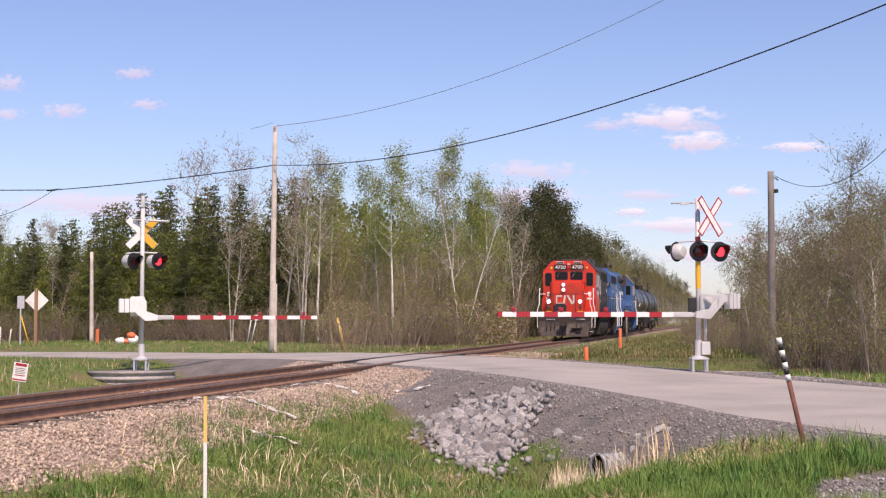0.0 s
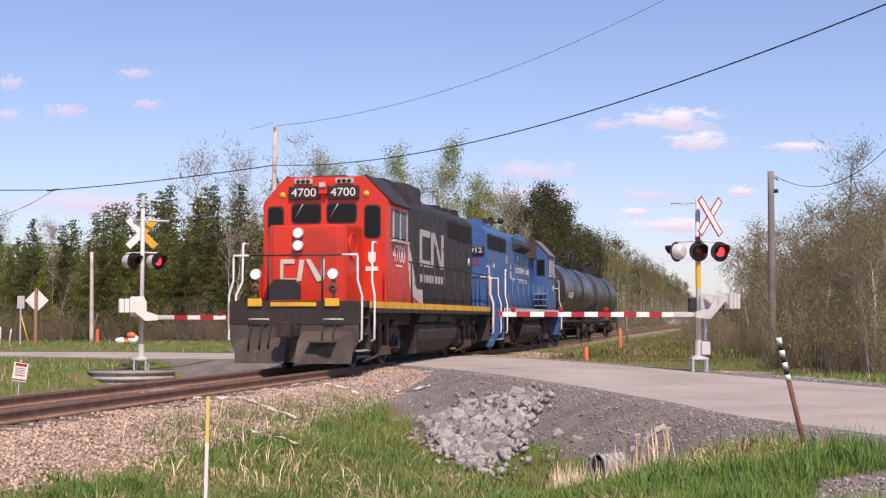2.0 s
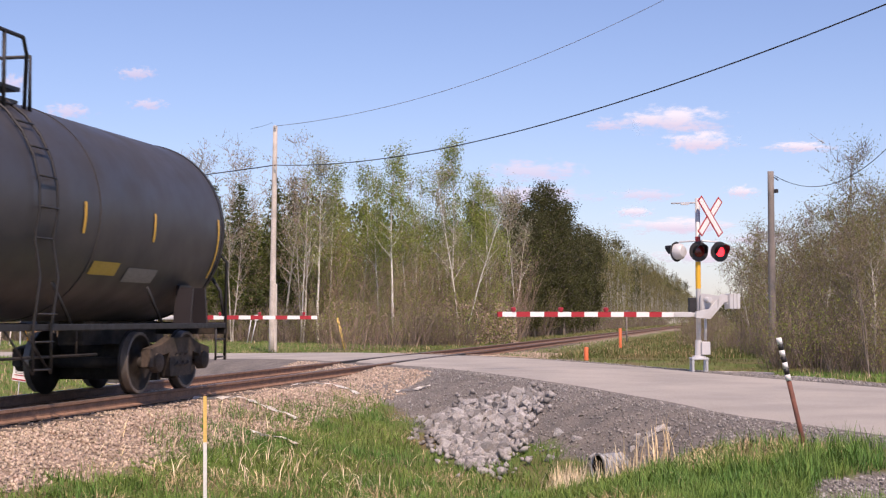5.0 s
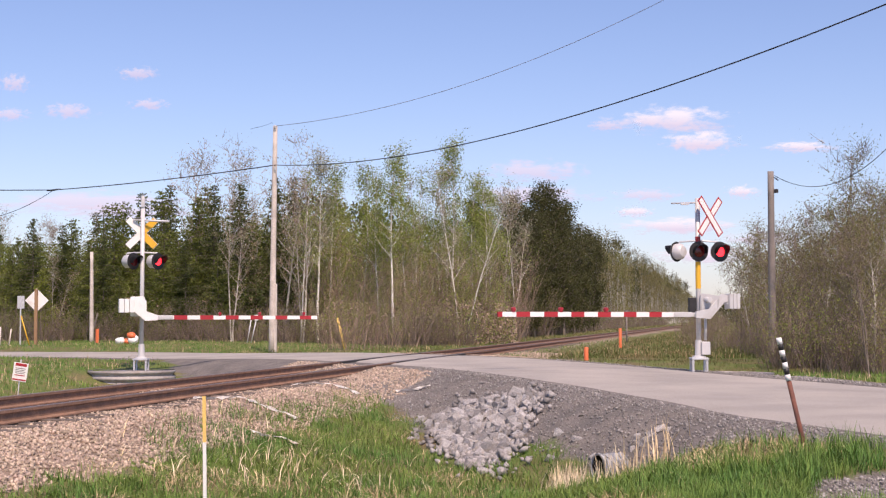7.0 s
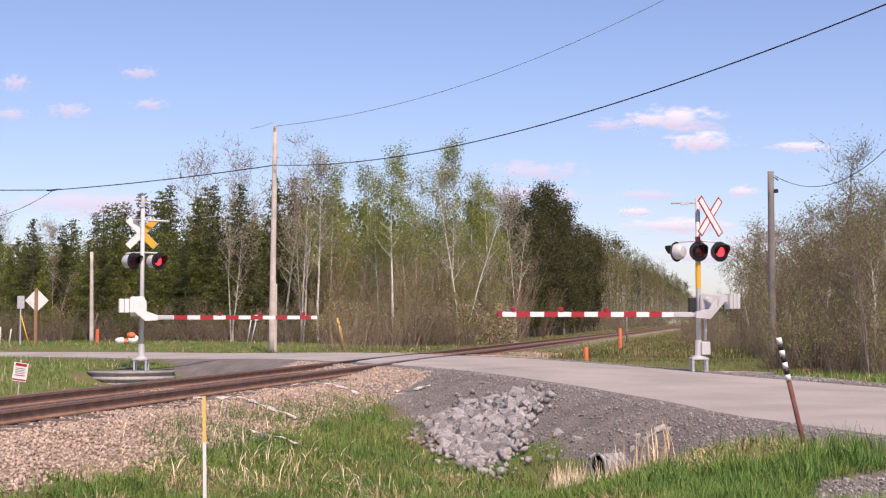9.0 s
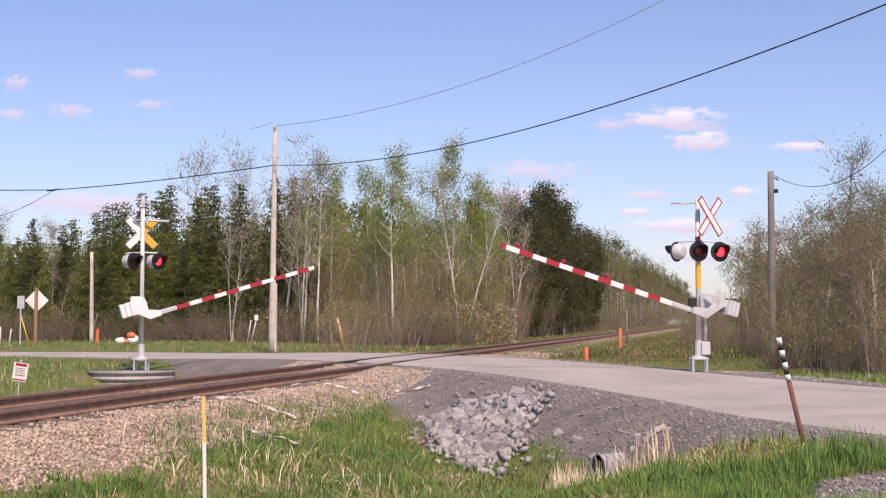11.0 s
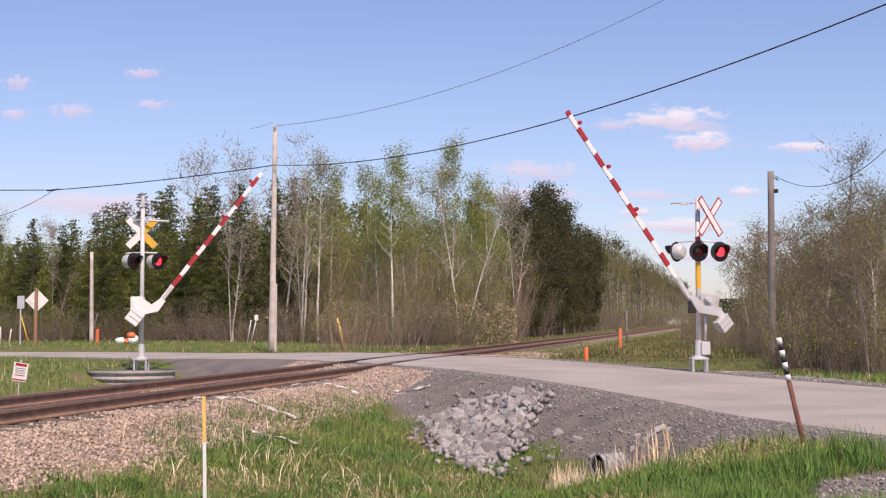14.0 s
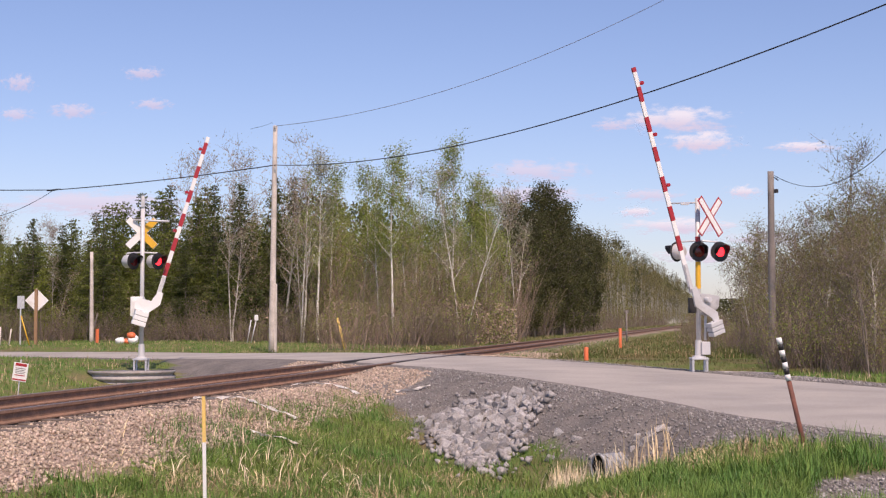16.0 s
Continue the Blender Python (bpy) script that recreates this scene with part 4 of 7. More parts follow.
# the signal on the camera's side of the track
RX, RY = 6.28, 34.3
RZ = -0.17
sig_r = empty("crossing_signal", pose(RX, RY, RZ), "silver crossing signal mast with crossbuck, red flashers and gate", "crossing signal", "crossing signals")
mast(sig_r, 4.25)
for z0, z1, mat in ((2.02, 2.68, M["yellow"]), (3.02, 3.30, M["red"])):
    bm = B()
    add_lathe(bm, [(z0, 0.066), (z1, 0.066)], "Z", 18)
    part("mast_sleeve", bm, mat, sig_r, smooth=True)
blade(sig_r, 0.20, 1.15, 36, 40, 0.29, -0.10, 3.79, M["white"], M["galv"], M["red"])
blade(sig_r, 0.20, 1.15, 36, -40, 0.29, -0.112, 3.79, M["white"], M["galv"], M["red"])
bm = B()
add_path(bm, [(0, 0, 4.14), (-0.66, -0.05, 4.12)], 0.02, 8)
add_box(bm, -0.42, -0.22, -0.09, -0.01, 4.08, 4.14)
part("top_bracket", bm, M["galv"], sig_r)
bm = B()
add_path(bm, [(-0.52, 0, 2.98), (-0.45, 0, 3.17), (0, 0, 3.2), (0.48, 0, 3.17), (0.55, 0, 3.0)], 0.022, 8)
part("lamp_arm", bm, M["galv"], sig_r)
COVERS.append(flasher(sig_r, 0.0, -0.14, 2.93, 14, 0))
COVERS.append(flasher(sig_r, 0.54, -0.04, 2.93, 22, 1))
flasher(sig_r, -0.53, 0.02, 2.93, -138, 2)
bm = B()
add_box(bm, 0.04, 0.26, -0.16, 0.0, 0.40, 0.72, 0, 0.02)
add_tube(bm, (0.16, -0.05, 0.75), (0.16, -0.05, 1.4), 0.035, n=10)
part("junction_box", bm, M["silver"], sig_r)
bm = B()
add_prism(bm, [(0.02, 1.40), (0.22, 1.34), (0.48, 1.55), (0.50, 1.84), (0.08, 1.90), (0.02, 1.85)], -0.14, 0.16)
bmesh.ops.bevel(bm, geom=bm.edges[:], offset=0.02, segments=2, affect="EDGES")
part("gate_mechanism", bm, M["housing"], sig_r, "grey gate mechanism housing")
bm = B()
add_box(bm, -0.24, -0.06, -0.06, 0.12, 1.42, 1.80, 0, 0.02)
part("mechanism_cover", bm, M["black"], sig_r)
R_PIVOT = Matrix.Translation((0.165, -0.12, 1.575 - RZ)) @ pose(0, 0, 0, 0, 0, 180 + 28.5)
arm_r = gate_arm(sig_r, R_PIVOT, 0.46, 5.937, 0.364, 0.12, 0.11, ((1.364, 1.734), (2.116, 2.478), (2.852, 3.223), (3.605, 3.967), (4.341, 4.711), (5.092, 5.458), (5.826, 5.938)), (2.982, 4.248, 5.528), 0.13,
                 [(0.42, -0.44), (-0.02, -0.47), (-0.46, -0.06), (-0.60, -0.04), (-0.60, 0.12), (-0.36, 0.14), (0.0, -0.22), (0.42, -0.29)], (-0.88, -0.54, -0.22, 0.15), M["silver"])

# the signal beyond the track, seen from behind
LX, LY, LZ = -8.85, 41.0, -0.38
sig_l = empty("crossing_signal", pose(LX, LY, LZ), "silver crossing signal mast seen from behind, with flashers and gate", "crossing signal", "crossing signals")
mast(sig_l, 4.75)
bm = B()
add_lathe(bm, [(4.70, 0.05), (4.95, 0.065), (5.05, 0.06), (5.12, 0.02), (5.13, 0)], "Z", 14)
add_box(bm, -0.04, 0.04, -0.09, 0.0, 4.78, 4.92)
part("mast_cap", bm, M["silver"], sig_l, smooth=True)
bm = B()
add_path(bm, [(-0.28, 0, 4.40), (0.78, 0, 4.36)], 0.03, 8)
part("top_bracket", bm, M["silver"], sig_l)
blade(sig_l, 0.20, 1.15, 20, 45, -0.05, 0.12, 4.02, M["white"], M["white"])
for sgn in (-1, 1):
    bm = B()
    add_box(bm, -0.098, 0.098, -0.012, -0.005, 0.06, 0.56)
    part("amber_sheet", bm, M["yellow"], sig_l, at=pose(-0.05, 0.095, 4.02, 0, 0, 20) @ pose(0, 0, 0, 0, 45 if sgn > 0 else 135, 0))
blade(sig_l, 0.20, 1.15, 20, -45, -0.05, 0.135, 4.02, M["white"], M["white"])
bm = B()
add_path(bm, [(-0.52, 0.02, 3.25), (-0.45, 0.02, 3.42), (0, 0, 3.44), (0.45, -0.02, 3.42), (0.5, -0.02, 3.25)], 0.024, 8)
part("lamp_arm", bm, M["silver"], sig_l)
COVERS.append(flasher(sig_l, -0.24, -0.06, 3.18, 58, 0, 0.40))
COVERS.append(flasher(sig_l, 0.48, -0.06, 3.18, 55, 1, 0.40))
bm = B()
add_box(bm, -0.30, 0.06, -0.20, 0.16, 1.56, 2.14, 0, 0.03)
add_box(bm, -0.26, -0.04, -0.22, -0.20, 1.66, 2.04, 0, 0.01)
part("gate_mechanism", bm, M["white"], sig_l, "white gate mechanism housing")
L_PIVOT = Matrix.Translation((-0.025, -0.05, 1.57 - LZ)) @ pose(0, 0, 0, 0, 0, 20)
arm_l = gate_arm(sig_l, L_PIVOT, 0.40, 5.334, 0.42, 0.125, 0.105, ((0.975, 1.368), (1.747, 2.145), (2.511, 2.905), (3.267, 3.641), (4.033, 4.402), (4.791, 5.147)), (2.34, 3.545, 4.915), -0.27,
                 [(-0.22, 0.18), (0.02, 0.20), (0.13, 0.05), (0.13, -0.24), (0.46, -0.35), (0.46, -0.50), (0.10, -0.52), (-0.22, -0.26)], (-0.66, -0.22, -0.28, 0.12), M["white"])
foundation_ring(LX - 0.25, LY - 0.1, 1.22, -1.15, -0.36, "weathered corrugated steel ring round the signal's foundation")
foundation_ring(RX + 0.85, RY + 0.55, 1.12, -0.55, -0.20, "low galvanised corrugated ring filled with gravel")


# ---- poles, wires, signs and stakes ----
def pole(name, x, y, h, r0, r1, mat, label, lean=(0, 0)):
    z = ground_z(x, y)
    root = empty(name, pose(x, y, z), label, "utility pole", "utility poles")
    bm = B()
    n = 8
    add_path(bm, [(lean[0] * k / n, lean[1] * k / n, -0.3 + (h + 0.3) * k / n) for k in range(n + 1)], [r0 + (r1 - r0) * k / n for k in range(n + 1)], 14)
    part("pole", bm, mat, root)
    return root, z


p1, z = pole("utility_pole", -7.48, 61.0, 9.95, 0.15, 0.10, M["pole"], "tall pale weathered wooden utility pole beside the road", (0.1, 0))
for dz, dx in ((9.80, 0.10), (7.95, 0.12)):
    bm = B()
    add_lathe(bm, [(0, 0.03), (0.05, 0.055), (0.09, 0.04), (0.13, 0.05), (0.16, 0.02), (0.16, 0)], "Z", 12, 0, pose(dx, -0.13, dz))
    add_box(bm, dx - 0.03, dx + 0.03, -0.14, 0.0, dz - 0.06, dz)
    part("insulator", bm, M["silver"], p1, smooth=True)
bm = B()
add_box(bm, 0.10, 0.22, -0.1, 0.1, -0.1, 3.0, 0, 0.02)
part("stub_splint", bm, M["pole"], p1)
p2, z = pole("utility_pole", 10.62, 45.0, 6.2, 0.125, 0.10, M["pole_grey"], "grey wooden service pole at the edge of the trees")
bm = B()
add_box(bm, 0.08, 0.22, -0.1, 0.05, 5.50, 5.62, 0, 0.01)
add_tube(bm, (0.1, -0.05, 6.0), (0.22, -0.1, 5.9), 0.02)
part("pole_bracket", bm, M["black"], p2)
p3, z = pole("utility_pole", -19.25, 76.5, 4.9, 0.12, 0.09, M["pole"], "short bare wooden pole in front of the wood", (-0.05, 0))
pole("leaning_pole", -20.05, 79.0, 1.6, 0.05, 0.04, M["pole_grey"], "thin leaning wooden prop beside the pole", (0.5, 0))


def wire(name, a, b, sag, r, label, n=40):
    bm = B()
    pts = []
    a, b = Vector(a), Vector(b)
    for k in range(n + 1):
        t = k / n
        p = a.lerp(b, t)
        pts.append((p.x, p.y, p.z - sag * 4 * t * (1 - t)))
    add_path(bm, pts, r, 6)
    return tagged(part(name, bm, M["cable"]), label, "overhead wire", "overhead wires")


a = (-7.36, 60.87, 7.85)
b, sg = (9.31, 29.0, 7.71), 0.95
# one parabola through a and b, run on past b
bm = B()
pts = []
for k in range(47):
    t = k / 40
    p = Vector(a).lerp(Vector(b), t)
    pts.append((p.x, p.y, p.z - sg * 4 * t * (1 - t)))
add_path(bm, pts, 0.017, 6)
tagged(part("overhead_wire", bm, M["cable"]), "thick black cable slung from the tall pole over the road", "overhead wire", "overhead wires")
a, b, sg = (-7.38, 60.93, 9.58), (8.01, 50.0, 12.66), 0.80
bm = B()
pts = []
for k in range(47):
    t = k / 40
    p = Vector(a).lerp(Vector(b), t)
    pts.append((p.x, p.y, p.z - sg * 4 * t * (1 - t)))
add_path(bm, pts, 0.011, 6)
tagged(part("overhead_wire", bm, M["galv_wire"] if "galv_wire" in M else M["cable"]), "thin wire slung from the top of the tall pole", "overhead wire", "overhead wires")
wire("overhead_wire", (-7.36, 60.87, 7.85), (-19.62, 70.0, 7.60), 0.10, 0.022, "thick cable from the tall pole towards the wood")
wire("overhead_wire", (-19.62, 70.0, 7.60), (-26.0, 74.5, 8.0), 0.0, 0.024, "thick cable running on past its splice")
wire("overhead_wire", (-19.62, 70.0, 7.60), (-24.5, 72.0, 6.2), 0.35, 0.014, "thin service wire drooping from the splice")
bm = B()
add_path(bm, [(-20.0, 70.2, 7.58), (-19.62, 70.0, 7.60), (-19.2, 69.7, 7.62)], [0.03, 0.05, 0.03], 8)
tagged(part("cable_splice", bm, M["cable"]), "black splice where the service wire leaves the cable", "cable splice")
wire("overhead_wire", (10.72, 44.95, 5.75), (12.9, 39.0, 6.35), 0.85, 0.010, "thin service wire drooping from the grey pole")
wire("overhead_wire", (-7.5, 60.9, 9.72), (-8.6, 62.0, 9.6), 0.02, 0.008, "short wire end at the pole's top")


def sign_post(name, x, y, label, category, z_bottom=-0.3):
    return empty(name, pose(x, y, ground_z(x, y)), label, category, "roadside signs"), ground_z(x, y)


# diamond warning sign from behind, on a wooden post, with a small grey sign beside it
root, z = sign_post("warning_sign", -19.4, 66.5, "back of a white diamond road sign on a wooden post", "road sign")
bm = B()
add_box(bm, -0.07, 0.07, -0.05, 0.09, -0.3, 2.65, 0, 0.01)
part("sign_post", bm, M["post_brown"] if "post_brown" in M else M["pole"], root)
bm = B()
add_box(bm, -0.40, 0.40, 0.10, 0.108, -0.40, 0.40)
part("sign_plate", bm, M["white"], root, at=pose(0.0, 0, 2.12) @ pose(0, 0, 0, 0, 45, 0))
root, z = sign_post("road_sign", -20.1, 66.4, "small grey sign seen from behind on a steel post", "road sign")
bm = B()
add_box(bm, -0.03, 0.03, -0.02, 0.02, -0.3, 2.3)
part("sign_post", bm, M["galv"], root)
bm = B()
add_box(bm, -0.17, 0.17, 0.02, 0.03, 1.75, 2.35, 0, 0.01)
part("sign_plate", bm, M["galv"], root)
root, z = sign_post("guy_guard", -19.75, 66.3, "yellow plastic guard leaning on a guy wire", "guy guard")
bm = B()
add_tube(bm, (-0.3, 0, 1.4), (0.15, 0, -0.1), 0.03)
part("guard_tube", bm, M["yellow"], root)
# white notice board with a red head, on a leaning thin post
root, z = sign_post("notice_sign", -9.12, 30.0, "white notice board with red heading on a thin leaning post", "notice sign")
bm = B()
add_path(bm, [(-0.05, 0, -0.3), (0.06, 0.02, 1.23)], 0.012, 8)
part("sign_post", bm, M["galv"], root)
bm = B()
add_box(bm, -0.155, 0.155, -0.012, -0.004, 0, 0.40)
plt = part("sign_board", bm, M["white"], root, at=pose(0.03, -0.02, 0.77, 0, 8, 0))
for z0, z1, x0, x1, mat in ((0.325, 0.385, -0.12, 0.12, "red"), (0.02, 0.05, -0.145, 0.145, "red"), (0.27, 0.285, -0.11, 0.11, "letter_dark"), (0.235, 0.25, -0.11, 0.09, "letter_dark"), (0.20, 0.215, -0.11, 0.11, "letter_dark"), (0.165, 0.18, -0.10, 0.10, "letter_dark"), (0.12, 0.14, -0.11, 0.11, "red")):
    bm = B()
    add_box(bm, x0, x1, -0.016, -0.012, z0, z1)
    part("printed_bar", bm, M["red"] if mat == "red" else M["pole_grey"], plt)


def tube_marker(x, y, h, r, label, mat):
    z = ground_z(x, y)
    bm = B()
    add_lathe(bm, [(-0.2, r), (h - 0.02, r), (h, r * 0.8), (h, 0)], "Z", 14)
    ob = part("marker_post", bm, mat, None, smooth=True)
    ob.matrix_basis = pose(x, y, z)
    return tagged(ob, label, "marker post", "marker posts")


tube_marker(4.9, 47.8, 0.45, 0.075, "short orange plastic marker post in the grass", M["orange"])
tube_marker(8.25, 65.0, 0.95, 0.07, "orange plastic marker post beside the track", M["orange"])
tube_marker(-17.7, 71.5, 0.75, 0.09, "orange plastic marker post beyond the road", M["orange"])
root = empty("striped_stack", pose(-15.6, 69.5, ground_z(-15.6, 69.5)), "orange and white plastic sacks heaped beside the road", "sack heap")
for x, y, z0, w, mat in ((-0.45, 0, 0.0, 0.26, "white"), (-0.15, 0.1, 0.0, 0.22, "orange"), (0.2, 0, 0.02, 0.28, "white"), (0.12, -0.05, 0.28, 0.24, "orange"), (0.28, 0.0, 0.22, 0.18, "white")):
    bm = B()
    bmesh.ops.create_icosphere(bm, subdivisions=2, radius=w)
    for v in bm.verts:
        v.co = Vector((v.co.x, v.co.y * 0.8, v.co.z * 0.7)) * (1 + 0.25 * noise.noise(v.co * 6))
    part("sack", bm, M[mat], root, smooth=True, at=pose(x, y, z0 + w * 0.6))
for x, y, h, lx in ((-21.3, 67.2, 1.0, 0.0), (-20.9, 67.2, 0.9, 0.12)):
    bm = B()
    add_path(bm, [(0, 0, -0.2), (lx, 0, h - 0.12)], 0.035, 8)
    ob = part("roadside_stake", bm, M["pole"])
    ob.matrix_basis = pose(x, y, ground_z(x, y))
    tagged(ob, "short pale wooden stake beyond the road", "stake", "stakes")
# two slim yellow marker rods, and posts with white heads near the tall pole
for dx, top in ((0.0, -0.42), (0.12, -0.50)):
    bm = B()
    add_path(bm, [(0, 0, -0.2), (top, 0, 1.55)], 0.030, 8)
    ob = part("marker_rod", bm, M["yellow_pale"] if "yellow_pale" in M else M["yellow"])
    ob.matrix_basis = pose(-4.75 + dx, 68.0, ground_z(-4.75, 68.0))
    tagged(ob, "leaning pale yellow marker rod in the grass", "marker rod", "marker rods")
for x, lean, cap in ((-10.25, 0.22, True), (-10.45, 0.14, False)):
    root = empty("telephone_pedestal", pose(x, 75.0, ground_z(x, 75.0)), "thin leaning stake with a white head" if cap else "thin leaning grey stake", "stake", "stakes")
    bm = B()
    add_path(bm, [(-0.1, 0, -0.2), (lean, 0, 1.25)], 0.03, 8)
    part("stake", bm, M["galv"], root)
    if cap:
        bm = B()
        add_box(bm, lean - 0.10, lean + 0.10, -0.05, 0.05, 1.2, 1.5, 0, 0.02)
        part("stake_head", bm, M["white"], root)
# a small relay post by the line
bm = B()
add_tube(bm, (0, 0, -0.3), (0, 0, 1.9), 0.05)
add_box(bm, -0.12, 0.12, -0.03, 0.03, 1.75, 1.95)
ob = part("line_post", bm, M["pole_grey"])
p = on_track(84, 2.9)
ob.matrix_basis = pose(p.x, p.y, ground_z(p.x, p.y))
tagged(ob, "short grey steel post beside the track", "line post")

# striped hazard marker: white and black top, rusty channel below, leaning
root = empty("hazard_marker", pose(3.94, 15.04, -0.55), "leaning rusty steel post with black and white striped top", "hazard marker")
tip = Vector((-0.335, -0.05, 1.44))
bm = B()
d = tip / 1.48
for a, b in (((-0.028, 0), (0.028, 0)),):
    add_path(bm, [tuple(d * -0.25), tuple(d * 1.06)], 0.026, 6)
part("steel_channel", bm, M["rust_red"] if "rust_red" in M else M["rusty_post"], root)
for k in range(7):
    bm = B()
    add_path(bm, [tuple(d * (1.02 + 0.067 * k)), tuple(d * (1.02 + 0.067 * (k + 1)))], 0.030, 8)
    part("stripe", bm, M["white"] if k % 2 == 0 else M["black"], root)

# survey stake, yellow over white, that sways
stake = empty("survey_stake", pose(-2.37, 14.0, -0.85), "slim survey stake, yellow above and white below", "survey stake")
bm = B()
add_box(bm, -0.017, 0.017, -0.008, 0.008, -0.3, 0.72)
part("lower_half", bm, M["white"], stake)
bm = B()
add_box(bm, -0.017, 0.017, -0.008, 0.008, 0.722, 1.18)
part("upper_half", bm, M["yellow_pale"] if "yellow_pale" in M else M["yellow"], stake)


# ---- the train ----
TRAIN_S = [(0.0, 79.03), (0.5, 66.71), (1.0, 54.50), (1.5, 42.58), (2.0, 30.88), (2.5, 18.98), (3.0, 6.60), (3.5, -5.25), (4.0, -17.76), (4.2, -22.81),
           (5.0, -42.8), (6.3, -75.0), (16.0, -317.0)]
HALF_TURN = Matrix.Rotation(math.pi, 4, "Z")


def train_pose(t_s, a):
    p = on_track(t_s + a)
    return pose(p.x, p.y, 0, 0, 0, TRACK_RZ)


M["loco_red"] = material("red_loco_paint", (0.66, 0.045, 0.016), 0.38, vary=0.07, scale=1.5, second=(0.58, 0.038, 0.016), dirt=(0.25, 0.05, 0.03), dirt_scale=1.4, dirt_at=0.66)
M["loco_black"] = material("sooty_black_paint", (0.028, 0.022, 0.019), 0.6, vary=0.18, scale=1.5, second=(0.039, 0.030, 0.025), dirt=(0.062, 0.045, 0.035), dirt_scale=2.2, dirt_at=0.62)
M["loco_blue"] = material("blue_loco_paint", (0.047, 0.134, 0.335), 0.45, vary=0.10, scale=1.5, second=(0.040, 0.112, 0.30), dirt=(0.062, 0.088, 0.165), dirt_scale=1.8, dirt_at=0.6)
M["tank_black"] = material("black_tank_paint", (0.030, 0.026, 0.028), 0.36, vary=0.02, scale=0.8, second=(0.033, 0.029, 0.033), dirt=(0.042, 0.035, 0.034), dirt_scale=0.7, dirt_at=0.72)
M["tank_grey"] = material("faded_black_tank_paint", (0.050, 0.047, 0.048), 0.45, vary=0.08, scale=0.8, second=(0.058, 0.053, 0.053), dirt=(0.072, 0.062, 0.056), dirt_scale=0.7, dirt_at=0.64)
M["under"] = material("grimy_underframe", (0.026, 0.021, 0.018), 0.8, vary=0.3, scale=3, second=(0.075, 0.056, 0.042), mix=0.6, bump=0.3, fine=30)
M["truck"] = material("dusty_cast_truck", (0.045, 0.036, 0.03), 0.85, vary=0.3, scale=3, second=(0.085, 0.062, 0.048), bump=0.3, fine=25)
M["rusty"] = material("rusty_cast_steel", (0.17, 0.085, 0.055), 0.85, vary=0.3, scale=4, second=(0.10, 0.06, 0.045), bump=0.3, fine=25)
M["tread"] = material("bright_worn_tread", (0.20, 0.175, 0.16), 0.45, metal=0.5, vary=0.15, scale=4)
M["wheel"] = material("worn_wheel_steel", (0.034, 0.027, 0.023), 0.6, metal=0.4, vary=0.2, scale=4)
M["plow"] = material("dusty_pilot_plate", (0.085, 0.068, 0.058), 0.75, vary=0.2, scale=2.2, second=(0.055, 0.045, 0.038), dirt=(0.15, 0.12, 0.10), dirt_scale=3, dirt_at=0.62)
M["glass"] = material("dark_cab_glass", (0.014, 0.016, 0.018), 0.2, vary=0.05, gloss=0.16)
M["letter"] = material("white_lettering", (0.78, 0.77, 0.74), 0.5, vary=0.08, scale=5)
M["letter_grey"] = material("faded_pale_lettering", (0.50, 0.47, 0.44), 0.6, vary=0.15, scale=3)
M["letter_faint"] = material("rubbed_stencil_paint", (0.24, 0.22, 0.205), 0.6, vary=0.3, scale=4)
M["mesh_screen"] = material("dark_screen", (0.03, 0.032, 0.042), 0.8, vary=0.3, scale=3)
M["brown_screen"] = material("rusty_brown_screen", (0.075, 0.05, 0.04), 0.8, vary=0.3, scale=3)
M["sill_stripe"] = material("yellow_sill_stripe", (0.78, 0.44, 0.02), 0.5, vary=0.1, scale=2, dirt=(0.42, 0.26, 0.08), dirt_scale=2, dirt_at=0.6)
M["cream"] = material("cream_sill_stripe", (0.66, 0.62, 0.52), 0.55, vary=0.1, scale=2, dirt=(0.40, 0.35, 0.27), dirt_scale=2, dirt_at=0.6)
M["cream_band"] = material("cream_hood_band", (0.62, 0.58, 0.50), 0.55, vary=0.1, scale=2, dirt=(0.45, 0.40, 0.33), dirt_scale=2, dirt_at=0.64)
M["roof_grey"] = material("grey_cab_roof", (0.17, 0.16, 0.155), 0.6, vary=0.15, scale=2)


def writing(name, text, height, mat, parent, at, width=None, label=""):
    """Raised letters of the built-in font, as one mesh; x to the right, y up, standing off the plate."""
    cu = bpy.data.curves.new(name, "FONT")
    cu.body, cu.size, cu.extrude, cu.align_x, cu.align_y = text, height * 1.38, 0.002, "CENTER", "CENTER"
    tmp = bpy.data.objects.new(name, cu)
    scene.collection.objects.link(tmp)
    me = bpy.data.meshes.new_from_object(tmp.evaluated_get(bpy.context.evaluated_depsgraph_get()))
    bpy.data.objects.remove(tmp)
    if width:
        xs = [v.co.x for v in me.vertices]
        k = width / (max(xs) - min(xs))
        for v in me.vertices:
            v.co.x *= k
    me.materials.clear()
    me.materials.append(mat)
    ob = new(name, me)
    ob.parent, ob.matrix_basis = parent, at
    return tagged(ob, label) if label else ob


def side_at(x, z, side, y):
    """A pose on a vehicle's flank: letters read from outside. side: -1 or 1."""
    return Matrix.Translation((x, side * y, z)) @ (pose(0, 0, 0, 90, 0, 0) if side < 0 else pose(0, 0, 0, 90, 0, 180))


def plate(bm, x0, x1, z0, z1, side, y, t=0.012, mat=0):
    add_box(bm, x0, x1, min(side * y, side * (y + t)), max(side * y, side * (y + t)), z0, z1, mat)


